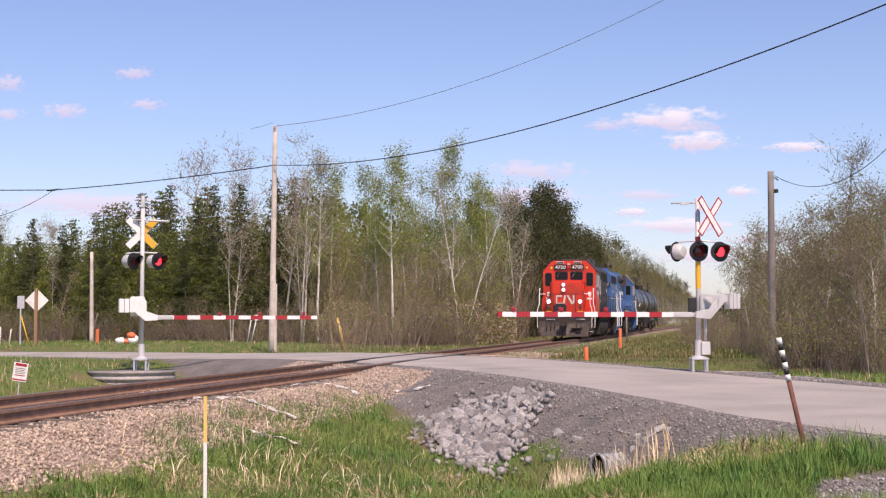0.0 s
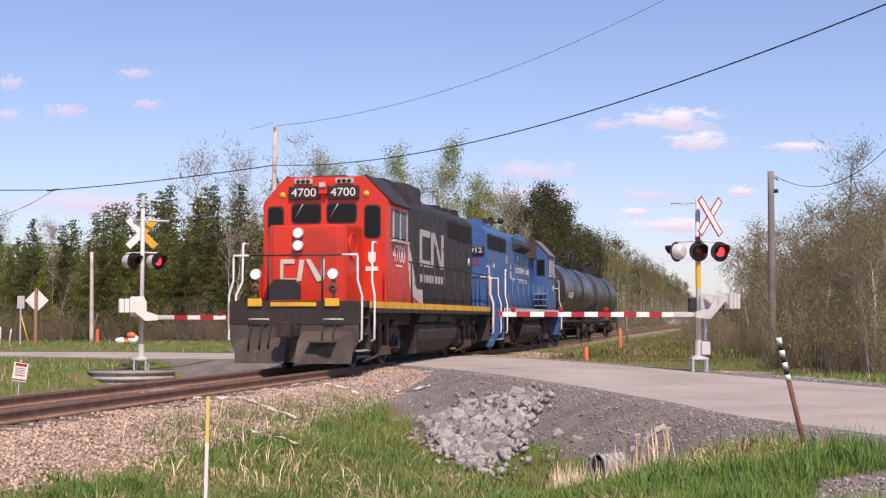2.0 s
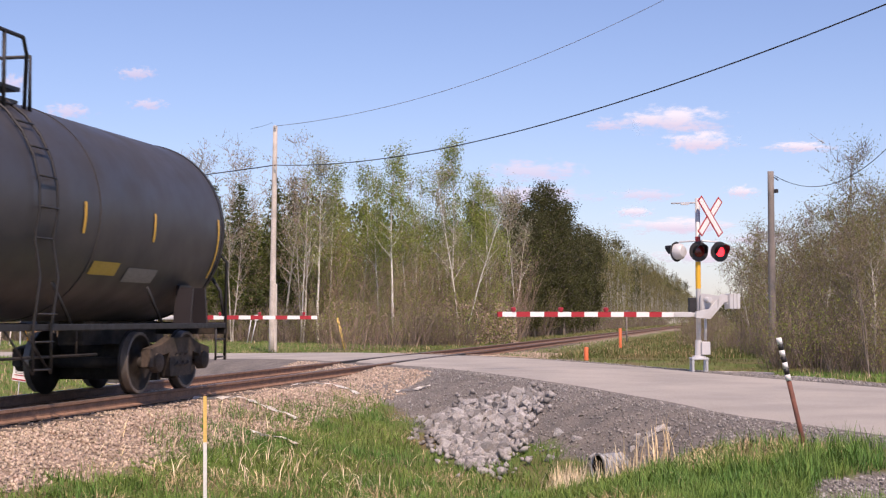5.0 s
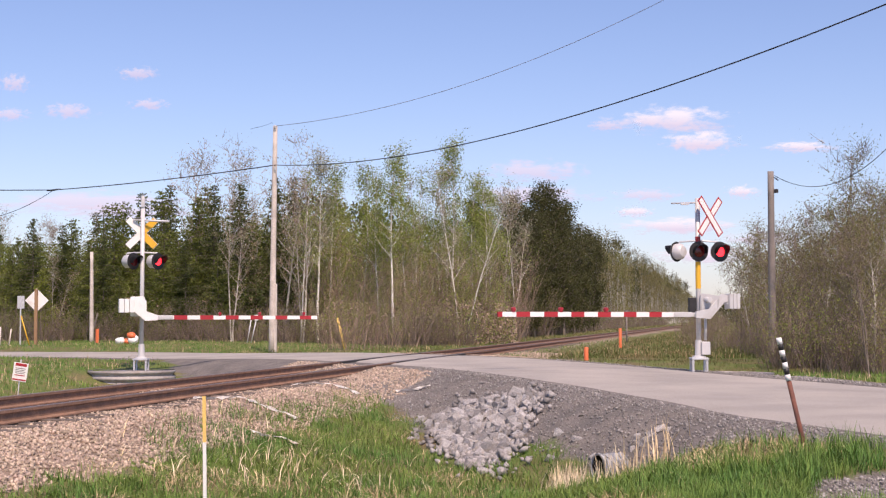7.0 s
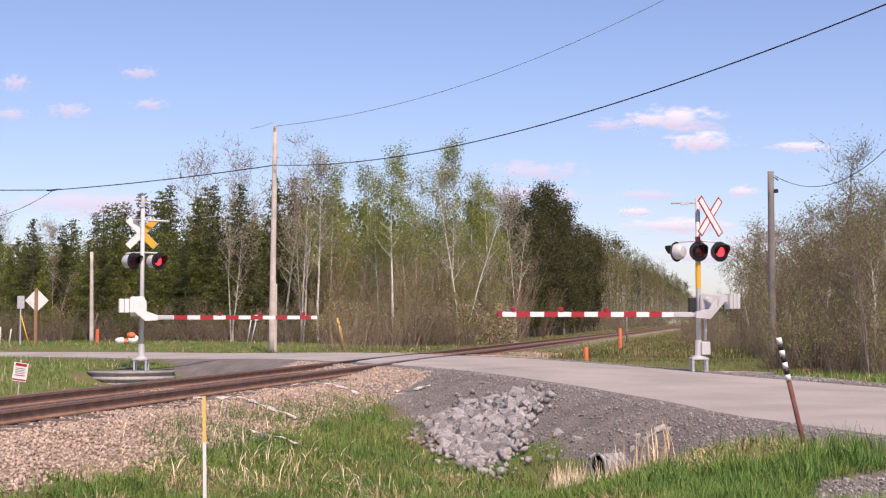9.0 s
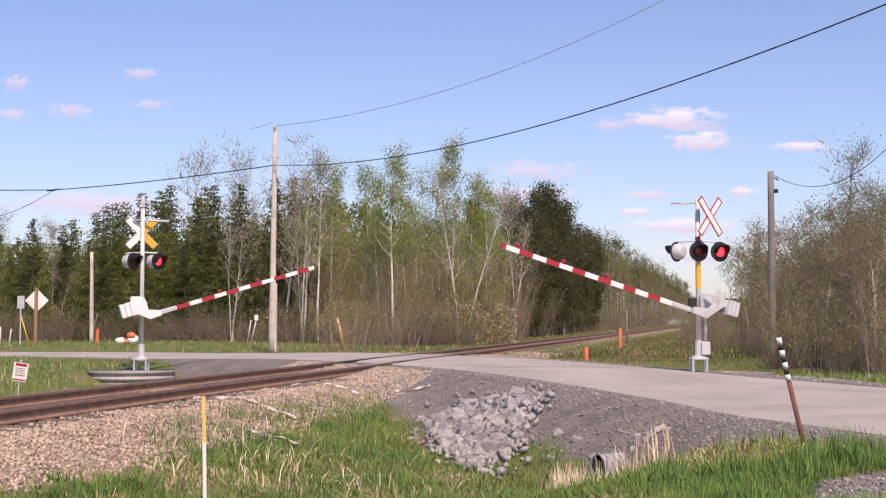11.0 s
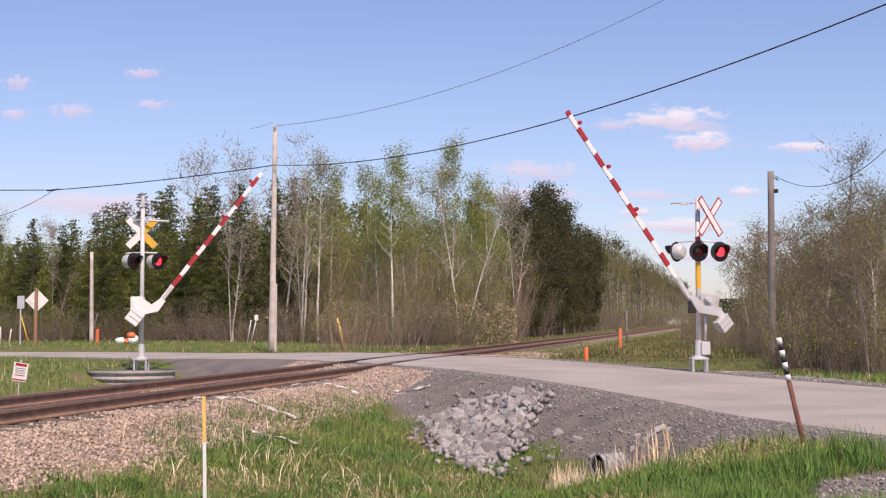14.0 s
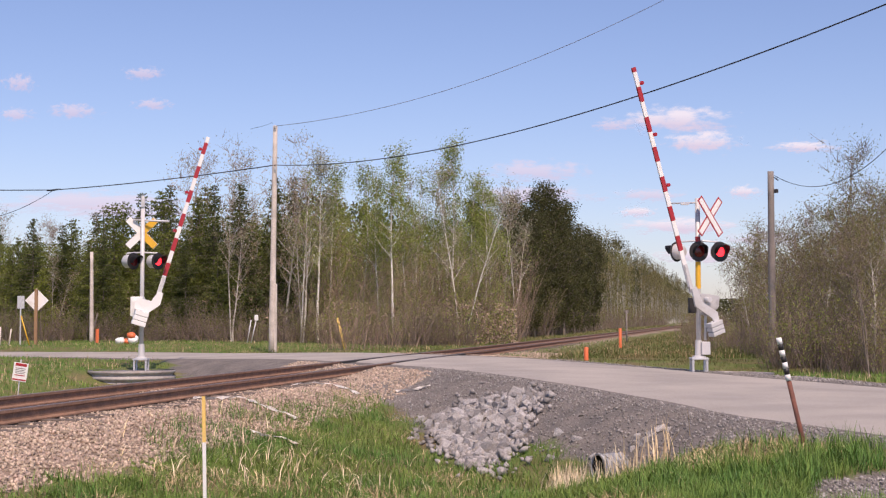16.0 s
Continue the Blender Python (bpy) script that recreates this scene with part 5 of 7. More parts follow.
def wheelset(parent, x, r, gauge=0.7525):
    ws = part("wheelset", (lambda bm: (add_tube(bm, (0, -1.0, 0), (0, 1.0, 0), 0.085, n=12), bm)[1])(B()), M["under"], parent, at=pose(x, 0, r))
    for side in (-1, 1):
        bm = B()
        prof = [(-0.075, 0.10), (-0.075, r + 0.026), (-0.045, r + 0.022), (-0.035, r), (0.065, r - 0.006), (0.07, r - 0.07), (0.03, r - 0.10), (0.02, 0.17), (0.06, 0.14), (0.06, 0.0)]
        add_lathe(bm, prof, "Y", 28, 0, pose(0, side * gauge, 0) @ (Matrix.Identity(4) if side > 0 else HALF_TURN))
        wh = part("wheel", bm, M["wheel"], ws)
        bm = B()
        add_lathe(bm, [(-0.03, r + 0.003), (0.066, r - 0.003), (0.074, r - 0.012), (0.074, r - 0.045), (0.066, r - 0.05)], "Y", 28, 0, pose(0, side * gauge, 0) @ (Matrix.Identity(4) if side > 0 else HALF_TURN))
        part("tread", bm, M["tread"], wh, smooth=True)


def loco_truck(parent, xc):
    tr = part("truck", (lambda bm: (add_box(bm, -0.9, 0.9, -0.7, 0.7, 0.55, 0.85, 0, 0.03), bm)[1])(B()), M["under"], parent, at=pose(xc, 0, 0))
    for x in (-1.3715, 1.3715):
        wheelset(tr, x, 0.508)
        bm = B()
        add_box(bm, x - 0.15 - 0.42, x - 0.15 + 0.60, -0.62, 0.62, 0.22, 0.92, 0, 0.08)
        part("traction_motor", bm, M["under"], tr)
    for side in (-1, 1):
        bm = B()
        outline = [(-2.0, 0.72), (-1.85, 0.88), (-0.95, 0.90), (-0.7, 0.80), (0.7, 0.80), (0.95, 0.90), (1.85, 0.88), (2.0, 0.72), (1.75, 0.66), (1.05, 0.62), (0.75, 0.50), (-0.75, 0.50), (-1.05, 0.62), (-1.75, 0.66)]
        add_prism(bm, outline, side * 0.98, side * 1.12)
        add_prism(bm, [(-0.62, 0.30), (0.62, 0.30), (0.80, 0.50), (-0.80, 0.50)], side * 1.0, side * 1.16)
        part("side_frame", bm, M["truck"], tr)
        for x in (-1.3715, 1.3715):
            bm = B()
            add_box(bm, x - 0.21, x + 0.21, min(side * 1.0, side * 1.17), max(side * 1.0, side * 1.17), 0.30, 0.74, 0, 0.03)
            add_lathe(bm, [(0, 0.17), (0.07, 0.17), (0.09, 0.14), (0.095, 0)], "Y", 16, 0, pose(x, side * 1.16, 0.508, 0, 0, 0 if side > 0 else 180))
            part("journal_box", bm, M["truck"], tr, smooth=True)
            bm = B()
            add_lathe(bm, [(-0.12, 0.0), (-0.12, 0.10), (0.10, 0.115), (0.14, 0.07), (0.2, 0.0)], "X", 14, 0, pose(x * 0.72, side * 1.18, 1.0, 0, 0, 0 if x < 0 else 180))
            part("brake_cylinder", bm, M["truck"], tr, smooth=True)
        for x in (-0.35, 0.35):
            bm = B()
            add_prism(bm, [(x - 0.06, 0.28), (x + 0.06, 0.28), (x + 0.09, 1.0), (x - 0.09, 1.0)], side * 1.15, side * 1.22)
            part("swing_hanger", bm, M["rusty"], tr)
        bm = B()
        for k in range(5):
            add_box(bm, -0.55 + k * 0.03, 0.55 - k * 0.03, min(side * 1.17, side * 1.25), max(side * 1.17, side * 1.25), 0.26 + k * 0.045, 0.295 + k * 0.045)
        part("leaf_spring", bm, M["rusty"], tr)
        bm = B()
        add_path(bm, [(-1.75, side * 1.2, 0.16), (-1.0, side * 1.2, 0.2), (0.9, side * 1.2, 0.42), (1.6, side * 1.2, 0.40)], 0.03)
        part("brake_rod", bm, M["truck"], tr)
    return tr


def loco(at, label, s):
    """A four-axle road switcher, cab leading towards -x; x = 0 is its first axle. s: its colours and lettering."""
    ob = empty("locomotive", at, label, "locomotive", "train")
    cab_c, hood_c, nose_c, stripe = s["cab"], s["hood"], s["nose"], s["stripe"]

    # frame, deck edges and end pilots
    bm = B()
    add_box(bm, -1.75, 14.85, -1.15, 1.15, 0.95, 1.42)
    add_box(bm, -1.75, 14.85, -1.5, 1.5, 1.36, 1.50)
    part("frame", bm, M["under"], ob)
    # added block, not a known part: keeps the space under the frame dark like shade
    bm = B()
    add_box(bm, -1.2, 14.3, -0.85, 0.85, 0.66, 0.96, 0, 0.03)
    part("underfloor_duct", bm, M["under"], ob)
    for side in (-1, 1):
        bm = B()
        add_box(bm, -1.05, 14.2, min(side * 1.49, side * 1.53), max(side * 1.49, side * 1.52), 1.25, 1.345)
        part("side_sill", bm, s["sill"], ob)
        x = -1.0
        while x < 14.1:
            n = min(1.1, 14.15 - x)
            bm = B()
            plate(bm, x, x + n - 0.05, 1.35, 1.50, side, 1.50, 0.035)
            part("sill_stripe", bm, stripe, ob)
            x += 1.1
    for end, x0 in ((-1, -1.75), (1, 14.85)):
        bm = B()
        add_box(bm, min(x0, x0 + end * 0.06), max(x0, x0 + end * 0.06), -1.48, 1.48, 0.98, 1.50, 0, 0.01)
        part("end_plate", bm, M["loco_black"] if s["lead"] else s["pilot"], ob)
        bm = B()
        outline = [(-1.46, 0.98), (1.46, 0.98), (1.46, 0.62), (1.22, 0.16), (-1.22, 0.16), (-1.46, 0.62)]
        rot = pose(x0 + end * 0.02, 0, 0, 0, 0, 90)
        add_prism(bm, outline, -0.03, 0.03, 0, rot)
        if end < 0:
            for side in (-1, 1):
                vs = [bm.verts.new(p) for p in ((x0 - 0.02, 0.12 * side, 0.9), (x0 - 0.02, 1.4 * side, 0.9), (x0 - 0.12, 1.32 * side, 0.14), (x0 - 0.38, 0.12 * side, 0.14))]
                bm.faces.new(vs if side > 0 else vs[::-1])
        part("pilot", bm, s["plow"] if end < 0 else s["pilot"], ob)
        bm = B()
        add_box(bm, min(x0, x0 + end * 0.35), max(x0, x0 + end * 0.35), -0.16, 0.16, 0.72, 1.03, 0, 0.02)
        add_box(bm, min(x0 + end * 0.33, x0 + end * 0.70), max(x0 + end * 0.33, x0 + end * 0.70), -0.13, 0.13, 0.70, 1.05, 0, 0.04)
        add_box(bm, min(x0 + end * 0.5, x0 + end * 0.66), max(x0 + end * 0.5, x0 + end * 0.66), 0.08, 0.22, 0.72, 1.03, 0, 0.03)
        part("coupler", bm, M["under"], ob)
        for k in range(5):
            y = (-0.95, -0.7, 0.5, 0.7, 0.95)[k]
            bm = B()
            add_path(bm, [(x0 + end * 0.05, y, 0.98), (x0 + end * 0.17, y, 0.9), (x0 + end * 0.2, y + 0.02, 0.6), (x0 + end * 0.12, y + 0.06, 0.45)], 0.022, 6)
            part("air_hose", bm, M["rubber"], ob)
        if end < 0:
            bm = B()
            add_box(bm, x0 - 0.44, x0 - 0.12, -1.0, -0.42, 0.60, 0.64)
            add_box(bm, x0 - 0.16, x0 - 0.12, -1.0, -0.42, 0.36, 0.64)
            part("foot_board", bm, M["plow"], ob)
        for side in (-1, 1):
            # stepwell with treads, and the white grab irons of the corner
            bm = B()
            xs = sorted((x0, x0 - end * 0.75))
            add_box(bm, xs[0], xs[1], min(side * 1.10, side * 1.13), max(side * 1.10, side * 1.13), 0.35, 1.36)
            inner = x0 - end * 0.75
            add_prism(bm, [(inner - 0.015, 0.40), (inner + 0.015, 0.40), (inner + 0.015, 1.36), (inner - 0.015, 1.36)], side * 1.1, side * 1.5)
            part("stepwell", bm, s["pilot"], ob)
            for z in (0.40, 0.76, 1.12):
                bm = B()
                add_box(bm, xs[0] + 0.04, xs[1] - 0.04, min(side * 1.12, side * 1.5), max(side * 1.12, side * 1.5), z, z + 0.03)
                part("step", bm, M["galv"] if z < 0.5 else s["pilot"], ob)
            for dx, yy in ((0.02, 1.42), (0.72, 1.52)):
                x = x0 - end * dx
                bm = B()
                top = 2.50 if dx < 0.1 else 2.82
                bend = -end * (0.0 if dx < 0.1 else 0.42)
                pts = [(x, side * (yy + 0.02), 0.62), (x, side * (yy + 0.10), 0.66), (x, side * (yy + 0.10), 1.62), (x + bend * 0.35, side * yy, 1.95), (x + bend * 0.4, side * yy, top - 0.08), (x + bend * 0.5, side * yy, top), (x + bend * 1.3, side * (yy - (0.35 if dx < 0.1 else 0.0)), top)]
                add_path(bm, pts, 0.024, 8)
                part("corner_grab_iron", bm, M["white"], ob, "white-painted corner grab iron")
        bm = B()
        xr = x0 - end * 0.03
        add_path(bm, [(xr, -1.05, 2.5), (xr, 1.05, 2.5)], 0.018, 6)
        for y in (-0.62, 0.62):
            add_tube(bm, (xr, y, 1.5), (xr, y, 2.5), 0.02)
        part("end_handrail", bm, M["black"], ob)
        for y in (-0.95, 0.75):
            bm = B()
            add_path(bm, [(x0 + end * 0.07, y - 0.2, 1.06), (x0 + end * 0.15, y - 0.2, 1.10), (x0 + end * 0.15, y + 0.25, 1.10), (x0 + end * 0.07, y + 0.25, 1.06)], 0.013, 6)
            part("coupler_lift_handle", bm, M["white"], ob)

    # short nose
    bm = B()
    c = 0.14
    outline = [(-1.05, -0.92 + c), (-1.05 + c, -0.92), (0.42, -0.92), (0.42, 0.92), (-1.05 + c, 0.92), (-1.05, 0.92 - c)]
    lo = [bm.verts.new((x, y, 1.5)) for x, y in outline]
    hi = [bm.verts.new((x, y, 3.22 + 0.03 * (x > 0))) for x, y in outline]
    for k in range(6):
        bm.faces.new((lo[k], lo[(k + 1) % 6], hi[(k + 1) % 6], hi[k]))
    bm.faces.new(hi)
    bmesh.ops.recalc_face_normals(bm, faces=bm.faces)
    bmesh.ops.bevel(bm, geom=[e for e in bm.edges if e.verts[0].co.z > 3 and e.verts[1].co.z > 3 or abs(e.verts[0].co.z - e.verts[1].co.z) > 1], offset=0.05, segments=3, affect="EDGES")
    part("nose", bm, nose_c, ob, smooth=True)
    for side in (-1, 1):
        bm = B()
        add_path(bm, [(-0.46, side * 0.93, 2.5), (-0.41, side * 0.97, 2.5)] , 0.03, 6)
        add_lathe(bm, [(0, 0.30), (0.03, 0.30), (0.03, 0.26), (0.015, 0.25), (0.015, 0)], "Y", 20, 0, pose(-0.38, side * 0.925, 2.75, 0, 0, 0 if side > 0 else 180))
        part("nose_hatch", bm, nose_c, ob, smooth=True)

    # cab
    bm = B()
    sec = [(-1.5, 1.5), (1.5, 1.5), (1.5, 3.86), (0.96, 4.44), (-0.96, 4.44), (-1.5, 3.86)]
    vs = add_prism(bm, sec, -2.68, -0.44, 0, pose(0, 0, 0, 0, 0, 90))
    bmesh.ops.bevel(bm, geom=[e for e in bm.edges if e.calc_face_angle(0) > 0.2], offset=0.025, segments=2, affect="EDGES")
    cab = part("cab", bm, cab_c, ob, smooth=True)
    for side in (-1, 1):
        bm = B()
        # sloped roof panel with its overhanging shade over the side window
        a, b = Vector((side * 0.93, 4.475)), Vector((side * 1.58, 3.80))
        for x0, x1 in ((0.60, 2.72),):
            n = Vector((b - a).yx) * Vector((-1, 1))
            q = [(x0, a), (x1, a), (x1, b), (x0 + 0.25, b)]
            lo = [bm.verts.new((x, p.x, p.y)) for x, p in q]
            hi = [bm.verts.new((x, p.x + side * 0.025, p.y + 0.025)) for x, p in q]
            bm.faces.new(lo)
            bm.faces.new(hi[::-1])
            for k in range(4):
                bm.faces.new((lo[k], lo[(k + 1) % 4], hi[(k + 1) % 4], hi[k]))
            bmesh.ops.recalc_face_normals(bm, faces=bm.faces)
        part("roof_panel", bm, s["roof"], cab)
        bm = B()
        plate(bm, 0.98, 2.40, 2.98, 3.70, side, 1.50, 0.015)
        win = part("side_window", bm, M["black"], cab)
        bm = B()
        plate(bm, 1.04, 1.68, 3.05, 3.64, side, 1.517, 0.006)
        part("pane", bm, M["glass"], win)
        bm = B()
        plate(bm, 1.72, 2.34, 3.05, 3.64, side, 1.517, 0.014)
        part("pane", bm, M["glass"], win)
        bm = B()
        for x in (1.02, 1.70, 2.36):
            add_box(bm, x - 0.02, x + 0.02, min(side * 1.517, side * 1.55), max(side * 1.517, side * 1.55), 3.02, 3.68)
        add_box(bm, 0.95, 2.42, min(side * 1.5, side * 1.60), max(side * 1.5, side * 1.60), 2.93, 2.98)
        part("window_frame", bm, M["galv"], win)
        bm = B()
        add_box(bm, 0.3, 2.62, min(side * 1.5, side * 1.53), max(side * 1.5, side * 1.53), 1.5, 2.30)
        part("battery_box", bm, cab_c, cab)
        bm = B()
        plate(bm, 0.55, 1.40, 1.58, 2.22, side, 1.53, 0.012)
        plate(bm, 1.50, 2.50, 1.58, 2.22, side, 1.53, 0.012)
        part("box_door", bm, cab_c, cab)

    def front(name, mat, y0, y1, z0, z1, x=0.44, t=0.012, parent=None, r=0.0):
        bm = B()
        add_box(bm, x - t, x, y0, y1, z0, z1, 0, r)
        return part(name, bm, mat, parent or cab)

    def rounded(name, mat, y0, y1, z0, z1, x, t, parent, r=0.09):
        pts = []
        for cy, cz, a0 in ((y1 - r, z1 - r, 0), (y0 + r, z1 - r, 90), (y0 + r, z0 + r, 180), (y1 - r, z0 + r, 270)):
            pts += [(cy + r * math.cos(radians(a0 + a)), cz + r * math.sin(radians(a0 + a))) for a in (0, 30, 60, 90)]
        bm = B()
        add_prism(bm, pts, 0.0, t, 0, pose(x, 0, 0, 0, 0, 90))
        bmesh.ops.recalc_face_normals(bm, faces=bm.faces)
        return part(name, bm, mat, parent)

    for y0, y1 in ((-0.80, -0.06), (0.06, 0.80)):
        win = rounded("windshield", M["black"], y0, y1, 3.34, 3.82, 0.44, 0.014, cab)
        rounded("pane", M["glass"], y0 + 0.04, y1 - 0.04, 3.38, 3.78, 0.426, 0.012, win, 0.07)
        bm = B()
        add_path(bm, [(0.40, y0 + 0.45, 3.80), (0.398, y0 + 0.62, 3.50)], 0.008, 6)
        part("wiper", bm, M["galv"], win)
    for side in (-1, 1):
        y0, y1 = sorted((side * 0.98, side * 1.38))
        door = front("cab_door", cab_c, min(side * 0.95, side * 1.42), max(side * 0.95, side * 1.42), 1.52, 3.86, t=0.014)
        win = rounded("door_window", M["black"], y0, y1, 2.98, 3.76, 0.426, 0.012, door, 0.10)
        rounded("pane", M["glass"], y0 + 0.035, y1 - 0.035, 3.02, 3.72, 0.414, 0.008, win, 0.08)
        nb = front("number_board", M["black"], min(side * 0.10, side * 0.86), max(side * 0.10, side * 0.86), 3.90, 4.22, t=0.06, r=0.02)
        writing("number", s["number"], 0.20, M["letter"], nb, pose(0.373, side * 0.48, 4.06, 90, 0, -90), 0.60)
        cl = front("class_light", M["letter_grey"], min(side * 0.28, side * 0.72), max(side * 0.28, side * 0.72), 4.27, 4.40, t=0.05, r=0.02)
        for y in (0.38, 0.50, 0.62):
            bm = B()
            add_lathe(bm, [(0, 0.05), (0.02, 0.045), (0.025, 0)], "X", 12, 0, pose(0.385, side * y, 4.335, 0, 0, 180))
            part("lens", bm, M["black"], cl)
    # rear wall: a door beside the hood on each side
    for side in (-1, 1):
        y0, y1 = sorted((side * 0.96, side * 1.42))
        bm = B()
        add_box(bm, 2.68, 2.695, y0, y1, 1.52, 3.86, 0, 0.004)
        door = part("rear_door", bm, cab_c, cab)
        bm = B()
        add_box(bm, 2.695, 2.705, y0 + 0.05, y1 - 0.05, 2.95, 3.66, 0, 0.004)
        win = part("door_window", bm, M["black"], door)
        bm = B()
        add_box(bm, 2.705, 2.711, y0 + 0.085, y1 - 0.085, 2.99, 3.62)
        part("pane", bm, M["glass"], win)
    hl = front("headlight", cab_c, -0.10, 0.10, 4.02, 4.32, t=0.14, r=0.02)
    bm = B()
    add_box(bm, 0.26, 0.30, -0.075, 0.075, 4.18, 4.29)
    part("lens", bm, M["galv"], hl)
    bm = B()
    add_box(bm, 0.9, 1.9, -0.42, 0.42, 4.44, 4.52, 0, 0.03)
    part("roof_hatch", bm, s["roof"], cab)

    def lamp(name, y, z, x, lens, body, parent):
        bm = B()
        add_lathe(bm, [(0, 0), (0, 0.115), (0.10, 0.125), (0.115, 0.11), (0.105, 0.0)], "X", 18, 0, pose(x, y, z, 0, 0, 180))
        lp = part(name, bm, body, parent, smooth=True)
        bm = B()
        add_lathe(bm, [(0.106, 0.098), (0.128, 0.06), (0.134, 0)], "X", 16, 0, pose(x, y, z, 0, 0, 180))
        part("lens", bm, lens, lp, smooth=True)

    if s["lead"]:
        for z in (3.02, 2.74):
            lamp("headlight", 0.13, z, -1.05, M["lamp_dim"], M["galv"], ob)
        for side in (-1, 1):
            lamp("ditch_light", side * 0.88, 2.08, -1.72, M["lamp_lit"], M["galv"], ob)
            bm = B()
            add_box(bm, -1.80, -1.70, side * 0.88 - 0.03, side * 0.88 + 0.03, 1.5, 1.98)
            add_lathe(bm, [(0, 0.02), (0.02, 0.10), (0.06, 0.10), (0.07, 0.05)], "X", 14, 0, pose(-1.76, side * 0.88, 1.78, 0, 0, 180))
            part("lamp_bracket", bm, M["rusty"], ob)
            bm = B()
            add_box(bm, -1.86, -1.81, side * 0.88 - 0.16, side * 0.88 + 0.16, 1.38, 1.55, 0, 0.008)
            part("front_marker", bm, M["sill_stripe"], ob)
        bm = B()
        add_box(bm, -1.84, -1.81, -0.52, 0.52, 1.38, 1.47)
        part("front_marker", bm, M["sill_stripe"], ob)
        bm = B()
        add_prism(bm, [(-0.10, 1.52), (0.60, 1.52), (0.60, 1.84), (0.48, 1.97), (0.02, 1.97), (-0.10, 1.84)], 0, 0.1, 0, pose(-1.62, 0, 0, 0, 0, 90))
        part("drawbar_apron", bm, M["black"], ob)
        for side in (-1, 1):
            bm = B()
            add_prism(bm, [(side * 1.17 + a, b) for a, b in ((-0.09, 2.66), (0.09, 2.66), (0.09, 2.46), (0.0, 2.36), (-0.09, 2.46))], 0.0, 0.008, 0, pose(0.418, 0, 0, 0, 0, 90))
            part("shield_decal", bm, M["letter"], ob)
            bm = B()
            add_box(bm, 0.410, 0.418, side * 1.17 - 0.15, side * 1.17 + 0.15, 2.22, 2.32)
            part("notice_plate", bm, M["letter"], ob)
            bm = B()
            add_lathe(bm, [(0, 0.075), (0.010, 0.075), (0.010, 0)], "X", 16, 0, pose(0.438, side * 1.02, 4.02, 0, 0, 180))
            part("round_decal", bm, M["sill_stripe"], ob)
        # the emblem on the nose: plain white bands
        for k, pts in enumerate(([(-0.55, 2.44), (-0.23, 2.44), (-0.23, 2.34), (-0.55, 2.34)], [(-0.56, 2.38), (-0.49, 2.38), (-0.49, 1.98), (-0.56, 1.98)], [(-0.54, 2.01), (-0.14, 2.01), (-0.14, 1.93), (-0.54, 1.93)], [(-0.17, 1.95), (-0.07, 1.95), (0.0, 2.43), (-0.11, 2.43)],
                                 [(0.03, 2.44), (0.14, 2.44), (0.43, 1.97), (0.31, 1.93)], [(0.39, 1.99), (0.47, 1.99), (0.48, 2.44), (0.40, 2.44)])):
            bm = B()
            add_prism(bm, [(-a, b) for a, b in pts], 0.0, 0.012, 0, pose(-1.062, 0, 0, 0, 0, 90))
            part("emblem_band", bm, M["cream_band"], ob)

    # long hood
    bm = B()
    hsec = [(-0.90, 1.5), (0.90, 1.5), (0.90, 4.16), (0.66, 4.42), (-0.66, 4.42), (-0.90, 4.16)]
    add_prism(bm, hsec, -14.32, -2.66, 0, pose(0, 0, 0, 0, 0, 90))
    bmesh.ops.bevel(bm, geom=[e for e in bm.edges if e.calc_face_angle(0) > 0.2], offset=0.04, segments=2, affect="EDGES")
    hood = part("long_hood", bm, hood_c, ob, smooth=True)
    for side in (-1, 1):
        for k in range(12):
            x = 3.15 + k * 0.92
            z1 = 3.50 if x > 10.6 else 3.72
            bm = B()
            plate(bm, x + 0.015, x + 0.90, 1.66, z1, side, 0.90, 0.014)
            for z in (2.0, 3.1):
                plate(bm, x + 0.80, x + 0.87, z, z + 0.12, side, 0.914, 0.02)
            part("hood_door", bm, hood_c, hood)
        # radiator screens at the rear, the blower bulge and the small screen behind the cab
        for x0, x1 in ((10.2, 12.2), (12.25, 14.05)):
            bm = B()
            plate(bm, x0, x1, 3.58, 4.10, side, 0.90, 0.02)
            scr = part("radiator_screen", bm, M["mesh_screen"] if s["blower"] else M["loco_black_screen"], ob)
            for k in range(9):
                bm = B()
                plate(bm, x0 + 0.04, x1 - 0.04, 3.60 + k * 0.055, 3.625 + k * 0.055, side, 0.92, 0.018)
                part("louver", bm, M["mesh_screen"] if s["blower"] else M["loco_black_screen"], scr)
        if s["blower"]:
            bm = B()
            secb = [(0.0, 4.30), (0.30, 4.02), (0.30, 3.92), (0.0, 3.72)]
            x0, x1 = 5.0, 8.6
            rings = []
            for x, inset in ((x0, 0.0), (x0 + 0.45, 1.0), (x1 - 0.45, 1.0), (x1, 0.0)):
                rings.append([bm.verts.new((x, side * (0.86 + d * inset), z)) for d, z in secb])
            for a, b in zip(rings, rings[1:]):
                for k in range(3):
                    bm.faces.new((a[k], a[k + 1], b[k + 1], b[k]))
            for k in range(14):
                add_box(bm, x0 + 0.55 + k * 0.19, x0 + 0.60 + k * 0.19, min(side * 1.14, side * 1.175), max(side * 1.14, side * 1.175), 3.93, 4.02)
            bmesh.ops.recalc_face_normals(bm, faces=bm.faces)
            part("blower_duct", bm, s["duct"], hood)
        bm = B()
        plate(bm, 3.05, 4.75, 3.62, 4.36, side, 0.90, 0.16)
